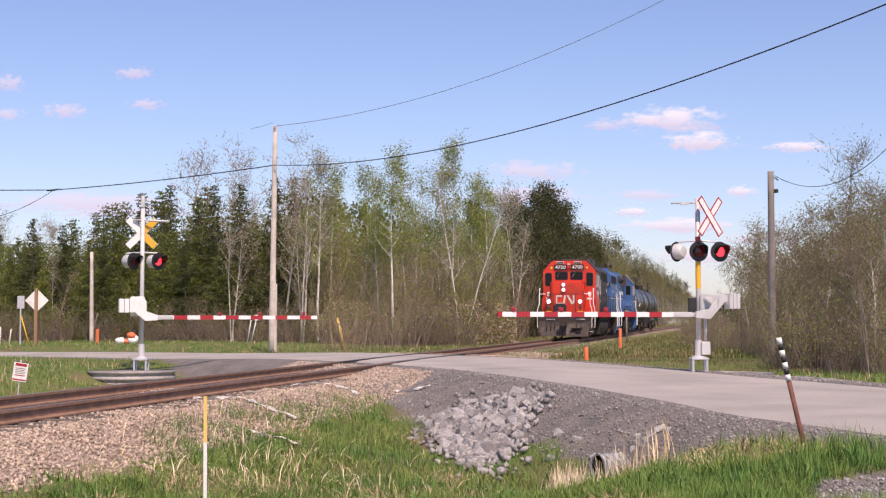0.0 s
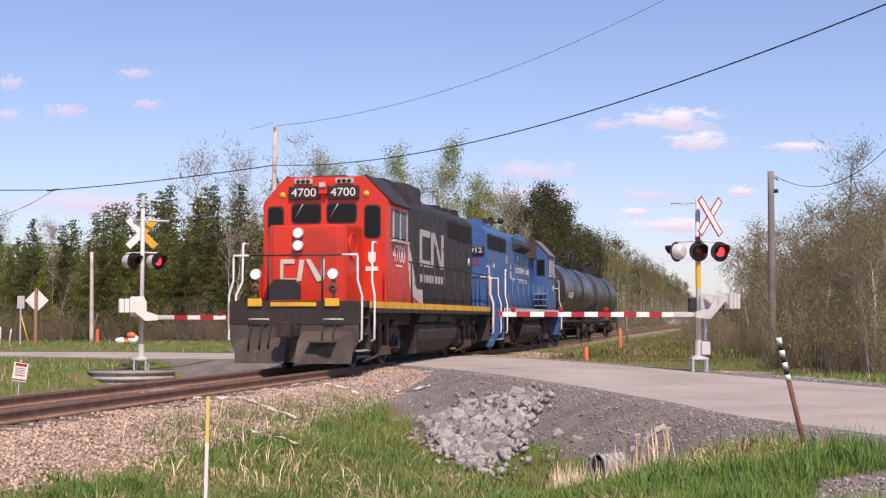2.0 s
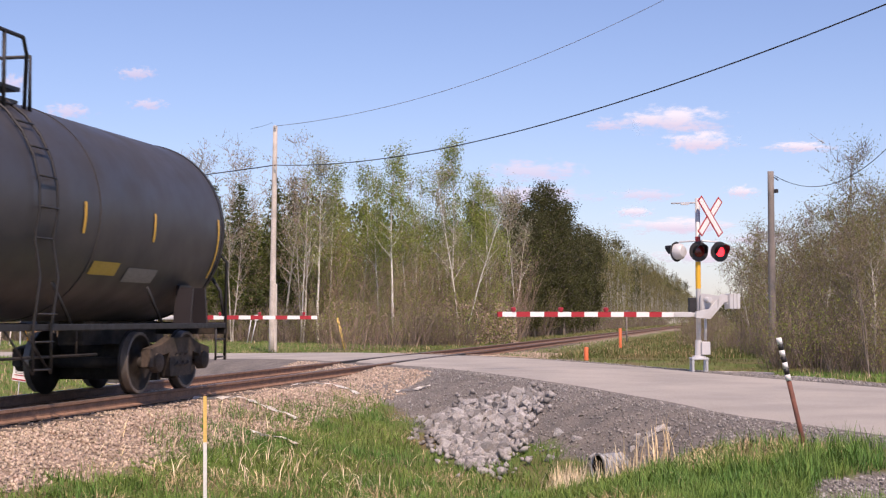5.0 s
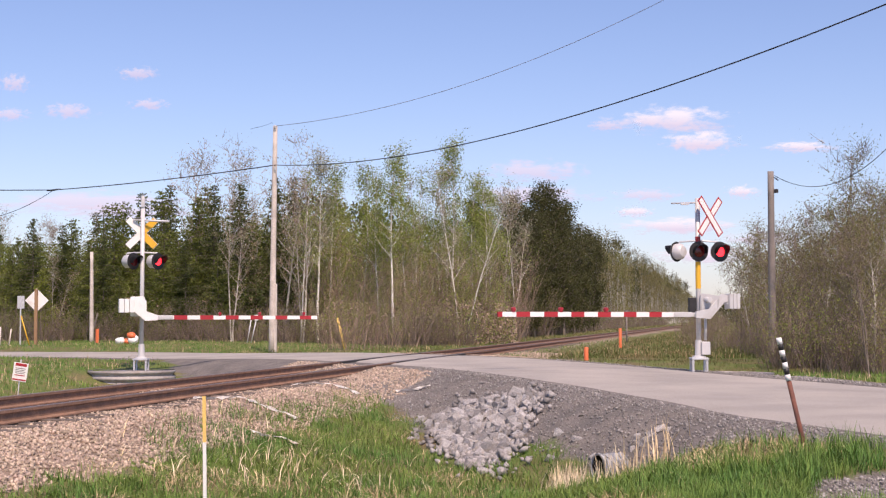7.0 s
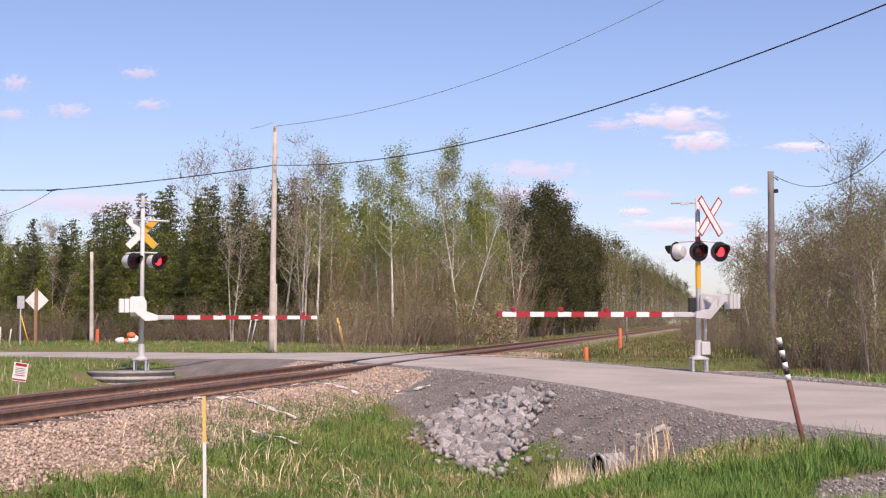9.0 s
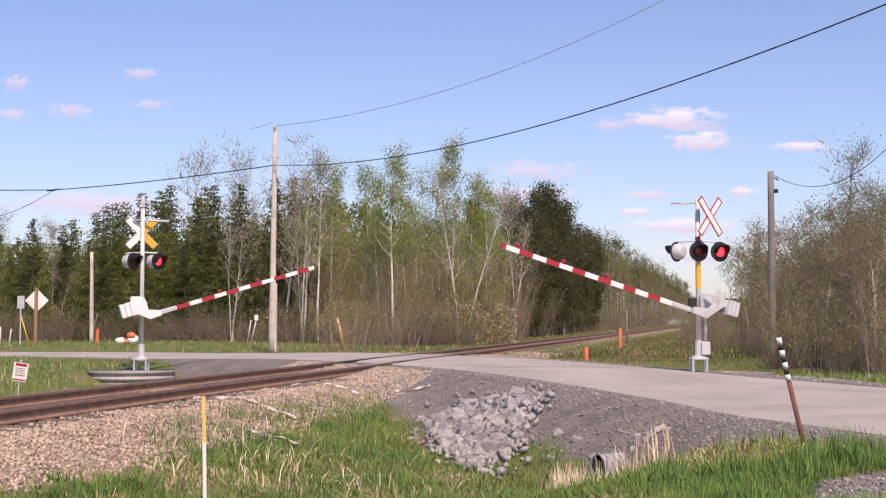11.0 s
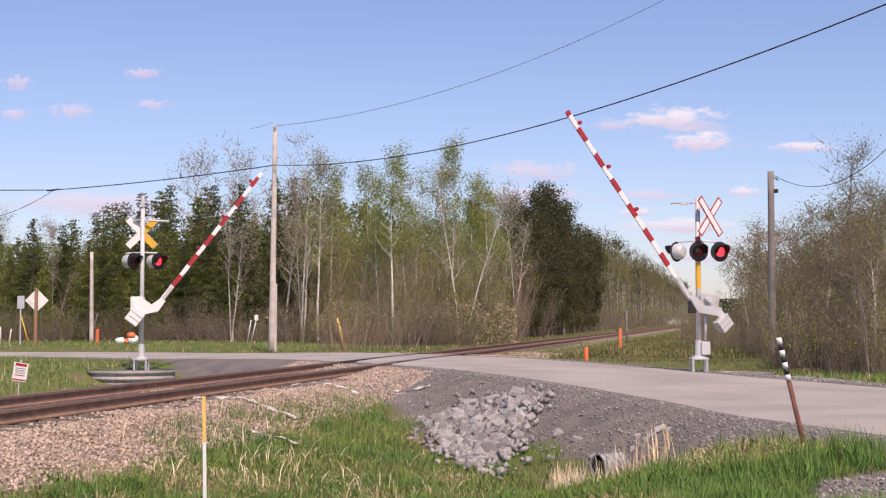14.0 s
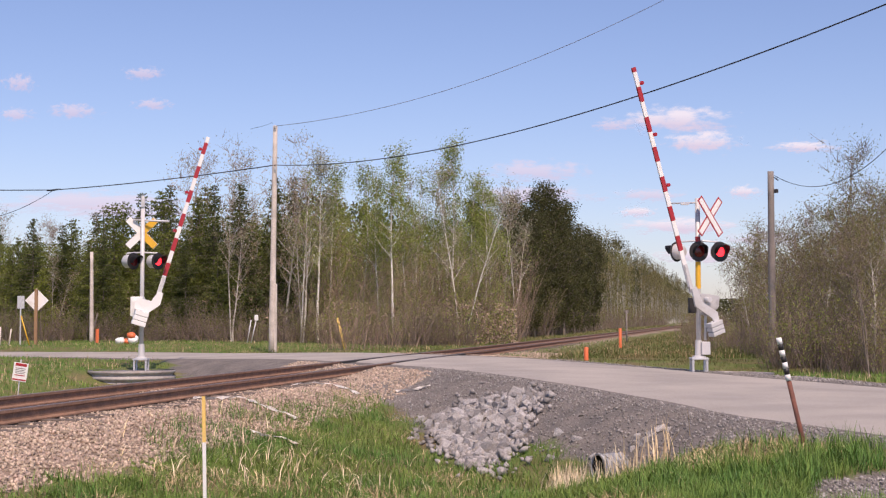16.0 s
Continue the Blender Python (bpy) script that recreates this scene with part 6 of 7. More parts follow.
        scr = part("inertial_screen", bm, M["brown_screen"] if s["blower"] else hood_c, ob)
        for k in range(10):
            bm = B()
            plate(bm, 3.1 + k * 0.165, 3.13 + k * 0.165, 3.66, 4.32, side, 1.06, 0.015)
            part("louver", bm, M["brown_screen"] if s["blower"] else hood_c, scr)
    bm = B()
    if s["blower"]:
        add_box(bm, 3.1, 4.6, -0.55, 0.55, 4.40, 4.62, 0, 0.05)
    else:
        add_box(bm, 3.0, 4.6, -0.80, 0.80, 4.36, 4.66, 0, 0.05)
        add_box(bm, 5.0, 6.9, -0.86, 0.86, 4.10, 4.74, 0, 0.08)
    part("hood_hatch", bm, hood_c, hood)
    for x, r, h in ((10.9, 0.55, 0.14), (12.2, 0.55, 0.14), (13.4, 0.60, 0.18), (7.6, 0.42, 0.12)):
        bm = B()
        add_lathe(bm, [(4.40, r), (4.44 + h, r), (4.44 + h, r - 0.05), (4.44 + h * 0.6, r - 0.05), (4.44 + h * 0.6, 0.12), (4.46 + h * 0.7, 0.10), (4.46 + h * 0.7, 0)], "Z", 24, 0, pose(x, 0, 0))
        part("radiator_fan", bm, hood_c, hood, smooth=True)
    for x in (8.7, 9.35):
        bm = B()
        add_box(bm, x - 0.14, x + 0.14, -0.3, 0.3, 4.40, 4.58, 0, 0.03)
        part("exhaust_stack", bm, M["black"], hood)
    if s["horn"] is not None:
        bm = B()
        hx = s["horn"]
        add_tube(bm, (hx, 0, 4.40), (hx, 0, 4.86), 0.045)
        add_box(bm, hx - 0.06, hx + 0.06, -0.36, 0.36, 4.86, 4.92)
        for y, d in ((-0.33, -1), (0.0, 1), (0.33, -1)):
            add_lathe(bm, [(0, 0), (0, 0.05), (0.22, 0.06), (0.34, 0.12), (0.36, 0.13), (0.34, 0.08), (0.30, 0)], "X", 14, 0, pose(hx - 0.16 * d, y, 4.97, 0, 0, 0 if d > 0 else 180))
        part("air_horn", bm, M["under"], ob, smooth=True)
    bm = B()
    add_box(bm, 14.32, 14.52, -0.22, 0.22, 3.65, 3.91, 0, 0.03)
    rear = part("rear_headlight", bm, M["black"], hood)
    for y in (-0.105, 0.105):
        bm = B()
        add_lathe(bm, [(0, 0.092), (0.03, 0.095), (0.035, 0.08), (0.015, 0.06), (0.01, 0)], "X", 16, 0, pose(14.52, y, 3.78))
        part("lens", bm, M["galv"], rear, smooth=True)
    for side in (-1, 1):
        bm = B()
        add_box(bm, 14.32, 14.40, min(side * 0.12, side * 0.86), max(side * 0.12, side * 0.86), 3.36, 3.62, 0, 0.02)
        nb = part("number_board", bm, M["black"], hood)
        writing("number", s["number"], 0.18, M["letter"], nb, pose(14.405, side * 0.49, 3.49, 90, 0, 90), 0.58)

    # side handrails: each post, and one rail
    for side in (-1, 1):
        bm = B()
        add_path(bm, [(2.75, side * 1.5, 2.52), (13.7, side * 1.5, 2.52), (14.15, side * 1.5, 2.62)], 0.018, 6)
        part("side_handrail", bm, s["rail"], ob)
        for k in range(9):
            x = 3.0 + k * 1.33
            bm = B()
            add_tube(bm, (x, side * 1.52, 1.25), (x, side * 1.50, 2.52), 0.021, n=8)
            part("handrail_post", bm, s["rail"], ob)

    # below the deck: fuel tank, air reservoirs, trucks
    bm = B()
    sec = [(-1.0, 0.16), (1.0, 0.16), (1.38, 0.50), (1.42, 0.86), (1.30, 1.02), (-1.30, 1.02), (-1.42, 0.86), (-1.38, 0.50)]
    add_prism(bm, sec, -9.15, -4.25, 0, pose(0, 0, 0, 0, 0, 90))
    bmesh.ops.bevel(bm, geom=[e for e in bm.edges if e.calc_face_angle(0) > 0.2], offset=0.07, segments=3, affect="EDGES")
    part("fuel_tank", bm, M["under"], ob, smooth=True)
    for side in (-1, 1):
        for x0, x1 in ((4.4, 6.6), (6.9, 9.0)) if not s["blower"] else ((4.6, 8.8),):
            bm = B()
            add_lathe(bm, [(x0, 0), (x0 + 0.03, 0.15), (x0 + 0.08, 0.19), (x1 - 0.08, 0.19), (x1 - 0.03, 0.15), (x1, 0)], "X", 20, 0, pose(0, side * 1.22, 1.18))
            part("air_reservoir", bm, M["under"], ob, smooth=True)
        bm = B()
        add_box(bm, 4.02, 4.25, min(side * 0.7, side * 1.35), max(side * 0.7, side * 1.35), 0.22, 0.95, 0, 0.02)
        part("tank_guard", bm, M["under"], ob)
    loco_truck(ob, 1.3715)
    loco_truck(ob, 11.7345)
    return ob


M["loco_black_screen"] = material("dark_brown_screen", (0.035, 0.028, 0.026), 0.8, vary=0.3, scale=3)
M["lamp_dim"] = glowing("dim_headlamp", (0.95, 0.85, 0.70), 1.6)
M["plow_black"] = material("black_pilot_plate", (0.04, 0.036, 0.033), 0.7, vary=0.2, scale=2, dirt=(0.10, 0.08, 0.065), dirt_scale=3)
RED_SCHEME = dict(cab=M["loco_red"], hood=M["loco_black"], nose=M["loco_red"], stripe=M["sill_stripe"], sill=M["loco_black"], pilot=M["plow_black"], plow=M["plow"], roof=M["loco_black"], rail=M["black"],
                  number="4700", lead=True, blower=False, duct=M["loco_black"], horn=None)
BLUE_SCHEME = dict(cab=M["loco_blue"], hood=M["loco_blue"], nose=M["loco_blue"], stripe=M["cream"], sill=M["loco_black"], pilot=M["loco_blue"], plow=M["loco_blue"], roof=M["roof_grey"], rail=M["loco_blue"],
                   number="4912", lead=False, blower=True, duct=M["mesh_screen"], horn=8.1)
S0 = TRAIN_S[0][1]
loco_a = loco(train_pose(S0, 0), "red and black diesel locomotive with lit ditch lights", RED_SCHEME)
loco_b = loco(train_pose(S0, 31.136) @ HALF_TURN, "blue diesel locomotive with white lettering, coupled long hood first", BLUE_SCHEME)

# lettering and bands of the red locomotive
for side in (-1, 1):
    writing("number", "4700", 0.42, M["letter"], loco_a, side_at(1.62, 2.64, side, 1.522), 1.22)
    bm = B()
    plate(bm, 1.35, 2.0, 2.36, 2.40, side, 1.50, 0.008)
    part("small_lettering", bm, M["letter"], loco_a)
    bm = B()
    add_prism(bm, [(2.80, 3.34), (3.9, 3.34), (4.4, 3.22), (4.85, 2.95), (5.05, 2.6), (5.12, 2.1), (5.5, 1.72), (6.5, 1.52), (6.9, 1.52), (6.9, 1.90), (6.0, 1.92), (5.75, 2.3), (5.45, 2.75), (5.0, 3.2), (4.6, 3.40), (4.0, 3.5), (2.8, 3.5)], min(side * 0.92, side * 0.932), max(side * 0.92, side * 0.932))
    part("white_band", bm, M["cream_band"], loco_a)
    bm = B()
    add_prism(bm, [(2.72, 1.52), (6.4, 1.52), (5.5, 1.71), (5.10, 2.08), (4.95, 2.7), (4.5, 3.1), (3.9, 3.3), (2.72, 3.3)], min(side * 0.918, side * 0.928), max(side * 0.918, side * 0.928))
    part("red_panel", bm, M["loco_red"], loco_a)
    d = side
    for pts in ([(6.5, 3.58), (7.75, 3.58), (7.75, 3.40), (6.5, 3.40)], [(6.45, 3.50), (6.75, 3.58), (6.75, 2.58), (6.45, 2.66)], [(6.5, 2.74), (7.75, 2.74), (7.75, 2.56), (6.5, 2.56)],
                [(7.9, 2.56), (8.22, 2.56), (8.22, 3.45), (7.9, 3.58)], [(8.05, 3.58), (8.4, 3.58), (9.5, 2.56), (9.15, 2.56)], [(9.3, 2.62), (9.62, 2.56), (9.62, 3.58), (9.3, 3.58)]):
        bm = B()
        if side > 0:
            pts = [(16.08 - x, z) for x, z in pts]
        add_prism(bm, pts, min(side * 0.918, side * 0.926), max(side * 0.918, side * 0.926))
        part("emblem_band", bm, M["letter_grey"], loco_a)
    for k in range(8):
        bm = B()
        x = 6.5 + k * 0.39
        plate(bm, x, x + 0.26, 2.12, 2.34, side, 0.918, 0.008)
        part("small_lettering", bm, M["letter_grey"], loco_a)
    bm = B()
    add_lathe(bm, [(0, 0.14), (0.01, 0.14), (0.01, 0)], "Y", 18, 0, pose(13.6, side * 0.914, 2.95, 0, 0, 0 if side > 0 else 180))
    part("round_plate", bm, M["letter"], loco_a)

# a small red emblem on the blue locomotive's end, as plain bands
for y0, y1, z0, z1 in ((0.42, 0.66, 3.17, 3.21), (0.62, 0.66, 3.04, 3.17), (0.42, 0.66, 3.00, 3.04), (0.36, 0.40, 3.00, 3.20), (0.24, 0.36, 3.08, 3.13), (0.20, 0.24, 3.00, 3.20)):
    bm = B()
    add_box(bm, 14.318, 14.328, y0, y1, z0, z1)
    part("emblem_band", bm, M["red"], loco_b)
# lettering and notices of the blue locomotive
for side in (-1, 1):
    m = side
    writing("lettering", "Locomotive Group", 0.36, M["letter"], loco_b, side_at(6.15, 3.06, side, 0.922), 3.65)
    writing("lettering", "locomotives.com", 0.24, M["letter"], loco_b, side_at(6.15 - side * 0.05, 2.64, side, 0.922), 2.55)
    writing("lettering", "www", 0.24, M["letter"], loco_b, side_at(6.15 - side * -2.35, 2.64, side, 0.922), 0.8)
    writing("number", "4912", 0.26, M["letter"], loco_b, side_at(0.95, 2.44, side, 1.506), 0.66)
    for x, z, w, h, mat in ((12.9, 3.28, 0.22, 0.22, M["red"]), (12.8, 3.02, 0.3, 0.14, M["letter"]), (10.0, 3.34, 0.26, 0.30, M["letter_grey"]), (9.0, 2.8, 0.18, 0.26, M["letter"]), (9.0, 3.1, 0.18, 0.2, M["letter_grey"]),
                            (7.3, 3.5, 0.2, 0.2, M["letter"]), (4.7, 3.42, 0.2, 0.2, M["red"]), (1.9, 2.72, 0.3, 0.05, M["letter"]), (9.3, 1.9, 0.16, 0.18, M["orange"])):
        bm = B()
        plate(bm, x - w / 2, x + w / 2, z - h / 2, z + h / 2, side, 0.916 if x > 2.7 else 1.502, 0.008)
        part("notice_plate", bm, mat, loco_b)
    bm = B()
    for z in (1.66, 1.92, 2.16):
        add_box(bm, 2.72, 3.5, min(side * 1.0, side * 1.46), max(side * 1.0, side * 1.46), z, z + 0.03)
    part("cab_step", bm, M["galv"], loco_b)


# ---- tank cars ----
def car_truck(parent, xc):
    tr = part("truck", (lambda bm: (add_box(bm, -0.22, 0.22, -1.0, 1.0, 0.42, 0.72, 0, 0.03), bm)[1])(B()), M["under"], parent, at=pose(xc, 0, 0))
    # beams made tall so that the gap between the wheels looks shaded
    for e in (-1, 1):
        bm = B()
        add_box(bm, min(e * 0.3, e * 0.42), max(e * 0.3, e * 0.42), -0.9, 0.9, 0.18, 0.52, 0, 0.02)
        part("brake_beam", bm, M["under"], tr)
    for x in (-0.889, 0.889):
        wheelset(tr, x, 0.457)
    for side in (-1, 1):
        bm = B()
        y0, y1 = side * 0.96, side * 1.10
        add_prism(bm, [(-1.15, 0.40), (-1.15, 0.66), (-0.75, 0.72), (-0.4, 0.82), (0.4, 0.82), (0.75, 0.72), (1.15, 0.66), (1.15, 0.40), (0.85, 0.42), (0.72, 0.56), (0.46, 0.60), (0.40, 0.24), (-0.40, 0.24), (-0.46, 0.60), (-0.72, 0.56), (-0.85, 0.42)], y0, y1)
        part("side_frame", bm, M["truck"], tr)
        for x in (-0.889, 0.889):
            bm = B()
            add_lathe(bm, [(0, 0.15), (0.12, 0.14), (0.15, 0.09), (0.155, 0)], "Y", 16, 0, pose(x, side * 1.02, 0.457, 0, 0, 0 if side > 0 else 180))
            part("bearing_cap", bm, M["truck"], tr, smooth=True)
        for x in (-0.2, 0.0, 0.2):
            bm = B()
            pts = [(x + 0.075 * math.cos(a), side * 1.06 + 0.075 * math.sin(a), 0.30 + 0.026 * a / 1.0) for a in np.arange(0, 11, 0.6)]
            add_path(bm, pts, 0.017, 5)
            part("coil_spring", bm, M["truck"], tr)
    return tr


def tank_car(at, label, paint, half, dome_tall, letters):
    """x = 0 is the middle of the car; the tank is 13.1 m between its head seams."""
    ob = empty("tank_car", at, label, "tank car", "train")
    r, zc, L = 1.43, 2.50, 6.55
    bm = B()
    head = [(math.sin(a) * 0.66, math.cos(a) * r) for a in np.linspace(0, math.pi / 2, 9)]
    prof = [(-L - d, rr) for d, rr in head[::-1]]
    for x in np.linspace(-L + 0.05, L - 0.05, 9):
        prof.append((x, r))
    prof += [(L + d, rr) for d, rr in head]
    prof[0], prof[-1] = (prof[0][0], 0.0), (prof[-1][0], 0.0)
    add_lathe(bm, prof, "X", 56, 0, pose(0, 0, zc))
    shell = part("tank_shell", bm, paint, ob, smooth=True)
    for x in (-L, -2.2, 2.2, L):
        bm = B()
        w = 0.05 if abs(x) == L else 0.02
        add_lathe(bm, [(x - w, r - 0.01), (x - w, r + 0.012), (x + w, r + 0.012), (x + w, r - 0.01)], "X", 56, 0, pose(0, 0, zc))
        part("weld_band", bm, M["black"] if abs(x) == L else paint, shell, smooth=True)
    # stub sills, running boards, saddles
    for e in (-1, 1):
        bm = B()
        xs = sorted((e * (half - 0.45), e * 4.2))
        add_box(bm, xs[0], xs[1], -0.2, 0.2, 0.72, 1.08, 0, 0.02)
        xs = sorted((e * (half - 0.45), e * (half - 0.53)))
        add_box(bm, xs[0], xs[1], -1.40, 1.40, 0.86, 1.06, 0, 0.01)
        xs = sorted((e * (half - 0.5), e * half))
        add_box(bm, xs[0], xs[1], -0.12, 0.12, 0.72, 1.02, 0, 0.03)
        part("stub_sill", bm, M["under"], ob)
    for side in (-1, 1):
        bm = B()
        add_box(bm, -half + 0.5, half - 0.5, min(side * 1.28, side * 1.40), max(side * 1.28, side * 1.40), 0.96, 1.04, 0, 0.01)
        part("side_sill", bm, M["black"], ob)
        for x in (-4.4, -1.6, 1.6, 4.4):
            bm = B()
            add_path(bm, [(x, side * 1.34, 1.02), (x - 0.45 * (1 if x > 0 else -1), side * 1.30, 1.55)], 0.022, 6)
            part("sill_brace", bm, M["black"], ob)
        for e in (-1, 1):
            bm = B()
            xc = e * 5.65
            add_prism(bm, [(xc - 0.36, 1.0), (xc + 0.36, 1.0), (xc + 0.22, 1.62), (xc - 0.22, 1.62)], min(side * 1.12, side * 1.18), max(side * 1.12, side * 1.18))
            for dx in (-0.34, 0.34):
                add_prism(bm, [(xc + dx - 0.03, 1.0), (xc + dx + 0.03, 1.0), (xc + dx * 0.7 + 0.03, 1.58), (xc + dx * 0.7 - 0.03, 1.58)], min(side * 1.16, side * 1.40), max(side * 1.16, side * 1.40))
            part("saddle", bm, M["tank_black"], ob)
            bm = B()
            xe = e * (half - 0.5)
            add_path(bm, [(xe, side * 1.38, 0.45), (xe, side * 1.40, 2.02), (xe - e * 0.1, side * 1.36, 2.1), (xe - e * 0.1, side * 0.25, 2.1)], 0.024, 6)
            for z in (0.5, 0.78):
                add_tube(bm, (xe, side * 1.38, z), (xe - e * 0.4, side * 1.38, z), 0.016, n=6)
            add_tube(bm, (xe - e * 0.4, side * 1.38, 0.45), (xe - e * 0.4, side * 1.38, 1.0), 0.018, n=6)
            part("corner_rail", bm, M["black"], ob)
        # ladder up the flank and its lower steps
        bm = B()
        for dx in (-0.22, 0.22):
            pts = [(0.7 + dx, side * 1.42, 0.45), (0.7 + dx, side * 1.42, 1.0), (0.7 + dx, side * 1.50, 1.6)]
            pts += [(0.7 + dx, side * (r + 0.06) * math.cos(a), zc + (r + 0.06) * math.sin(a)) for a in np.linspace(-0.3, 1.25, 8)]
            add_path(bm, pts, 0.018, 6)
        part("ladder_stile", bm, M["black"], ob)
        for k in range(9):
            bm = B()
            if k < 3:
                y, z = 1.42 + 0.03 * k, 0.5 + 0.33 * k
            else:
                a = -0.3 + (k - 3) * 0.25
                y, z = (r + 0.06) * math.cos(a), zc + (r + 0.06) * math.sin(a)
            add_tube(bm, (0.48, side * y, z), (0.92, side * y, z), 0.014, n=6)
            part("rung", bm, M["black"], ob)
        bm = B()
        for dx in (-0.22, 0.22):
            add_path(bm, [(0.7 + dx, side * 1.42, 0.45), (0.7 + dx - 0.6, side * 1.36, 1.0)], 0.014, 6)
        part("step_brace", bm, M["black"], ob)
        # reflective strips and stencilled plates
        for k, x in enumerate((-6.35, -3.5, -1.05, 1.75, 3.9, 6.35)):
            end = abs(x) > 6
            bm = B()
            a0, a1 = (-0.55, 0.12) if end else (-0.22, 0.06)
            n = 6
            ring = []
            for j in range(n + 1):
                a = a0 + (a1 - a0) * j / n
                ring.append([bm.verts.new((x + dx, side * (r + 0.012) * math.cos(a), zc + (r + 0.012) * math.sin(a))) for dx in (-0.035, 0.035)])
            for p, q in zip(ring, ring[1:]):
                bm.faces.new((p[0], p[1], q[1], q[0]))
            part("reflective_strip", bm, M["yellow_strip"], ob)

        def curved(x0, x1, a0, a1, mat, name, off=0.010):
            bm = B()
            ring = []
            for j in range(5):
                a = a0 + (a1 - a0) * j / 4
                ring.append([bm.verts.new((x, side * (r + off) * math.cos(a), zc + (r + off) * math.sin(a))) for x in (x0, x1)])
            for p, q in zip(ring, ring[1:]):
                bm.faces.new((p[0], p[1], q[1], q[0]))
            part(name, bm, mat, ob)

        if letters:
            flip = side > 0
            sx = (lambda x: -x) if flip else (lambda x: x)
            a = -0.16
            y, z = (r + 0.022) * math.cos(a), zc + (r + 0.022) * math.sin(a)
            tilt = -math.degrees(a)
            writing("number", letters, 0.30, M["letter"], ob, side_at(sx(-4.08), z, side, y) @ pose(0, 0, 0, tilt, 0, 0), 0.98)
            for k in range(4):
                curved(*sorted((sx(-5.2 + 0.13 * k), sx(-5.11 + 0.13 * k))), -0.25, -0.08, M["letter"], "reporting_mark")
            curved(*sorted((sx(-3.38), sx(-3.12))), -0.28, -0.05, M["letter_grey"], "square_stencil")
            for row in range(2):
                for x0, x1 in ((-5.3, -5.0), (-4.7, -4.3), (-4.15, -3.75)):
                    curved(*sorted((sx(x0), sx(x1))), -0.44 - row * 0.10, -0.415 - row * 0.10, M["letter_faint"], "stencil_bar")
            for row in range(8):
                curved(*sorted((sx(5.35), sx(6.0))), 0.02 - row * 0.055, 0.045 - row * 0.055, M["letter_grey"], "stencil_bar")
        else:
            for x0, x1 in ((-5.6, -5.1), (-5.0, -4.5)):
                curved(x0, x1, -0.52, -0.38, M["letter_faint"], "stencil_panel")
        curved(*sorted((2.3, 3.1)), -0.60, -0.46, M["placard"], "placard")
        curved(*sorted((3.4, 4.4)), -0.66, -0.50, M["letter_faint"], "stencil_panel")
    if letters:
        for e in (-1, 1):
            for y0, y1, z in [(-0.75, -0.1, 3.0), (0.0, 0.55, 3.0)] + [(-0.75 + 0.45 * c, -0.4 + 0.45 * c, 2.72 - 0.15 * k) for k in range(4) for c in range(3)]:
                bm = B()
                zr = lambda y, zz: L + 0.66 * math.sqrt(max(0.0, 1 - (y * y + (zz - zc) ** 2) / r ** 2)) + 0.012
                h = 0.07 if z > 2.9 else 0.035
                pts = [(e * zr(y, zz), -e * y, zz) for y, zz in ((y0, z), (y1, z), (y1, z + h), (y0, z + h))]
                vs = [bm.verts.new(p) for p in pts]
                bm.faces.new(vs)
                part("stencil_bar", bm, M["letter_grey"], ob)
    # end hoops
    for e in (-1, 1):
        bm = B()
        pts = [(e * (L + 0.25), 1.36 * math.cos(a), 1.15 + 1.05 * math.sin(a) ** 0.8) for a in np.linspace(0.0, math.pi, 11)]
        add_path(bm, pts, 0.03, 6)
        part("end_hoop", bm, M["black"], ob)
    # top fittings: platform, valve housing, railings
    top = zc + r
    bm = B()
    add_box(bm, -1.25, 1.25, -0.75, -0.35, top - 0.16, top - 0.12)
    add_box(bm, -1.25, 1.25, 0.35, 0.75, top - 0.16, top - 0.12)
    add_box(bm, 0.5, 1.3, -0.75, 0.75, top + 0.0, top + 0.05)
    for k in range(6):
        add_box(bm, -0.1 + 0.2 * k, -0.02 + 0.2 * k, -0.28, 0.28, top - 0.02, top + 0.16)
    part("top_platform", bm, M["black"], ob)
    bm = B()
    if dome_tall:
        add_lathe(bm, [(top - 0.05, 0.36), (top + 0.08, 0.36), (top + 0.08, 0.28), (top + 0.26, 0.28), (top + 0.40, 0.22), (top + 0.46, 0.10), (top + 0.47, 0)], "Z", 22, 0, pose(-0.75, 0, 0))
    else:
        add_lathe(bm, [(top - 0.05, 0.40), (top + 0.38, 0.40), (top + 0.40, 0.37), (top + 0.41, 0)], "Z", 22, 0, pose(-0.2, 0, 0))
    part("valve_housing", bm, M["black"], ob, smooth=True)
    for side in (-1, 1):
        bm = B()
        z1 = top + 0.62
        add_path(bm, [(-1.9, side * 0.95, top - 0.28), (-1.9, side * 0.95, z1), (1.0, side * 0.95, z1), (1.45, side * 0.75, z1 - 0.12), (1.5, side * 0.7, top - 0.2)], 0.026, 6)
        part("platform_railing", bm, M["black"], ob)
        for x in (-1.18, 0.55):
            bm = B()
            add_tube(bm, (x, side * 0.95, top - 0.3), (x, side * 0.95, z1), 0.024, n=6)
            part("railing_post", bm, M["black"], ob)
    bm = B()
    z1 = top + 0.50
    add_path(bm, [(1.6, -0.72, top - 0.2), (1.6, -0.72, z1), (1.6, 0.72, z1), (1.6, 0.72, top - 0.2)], 0.026, 6)
    part("platform_railing", bm, M["black"], ob)
    bm = B()
    add_path(bm, [(-1.9, -0.95, top + 0.62), (-1.9, 0.95, top + 0.62)], 0.026, 6)
    part("platform_railing", bm, M["black"], ob)
    # below the tank
    bm = B()
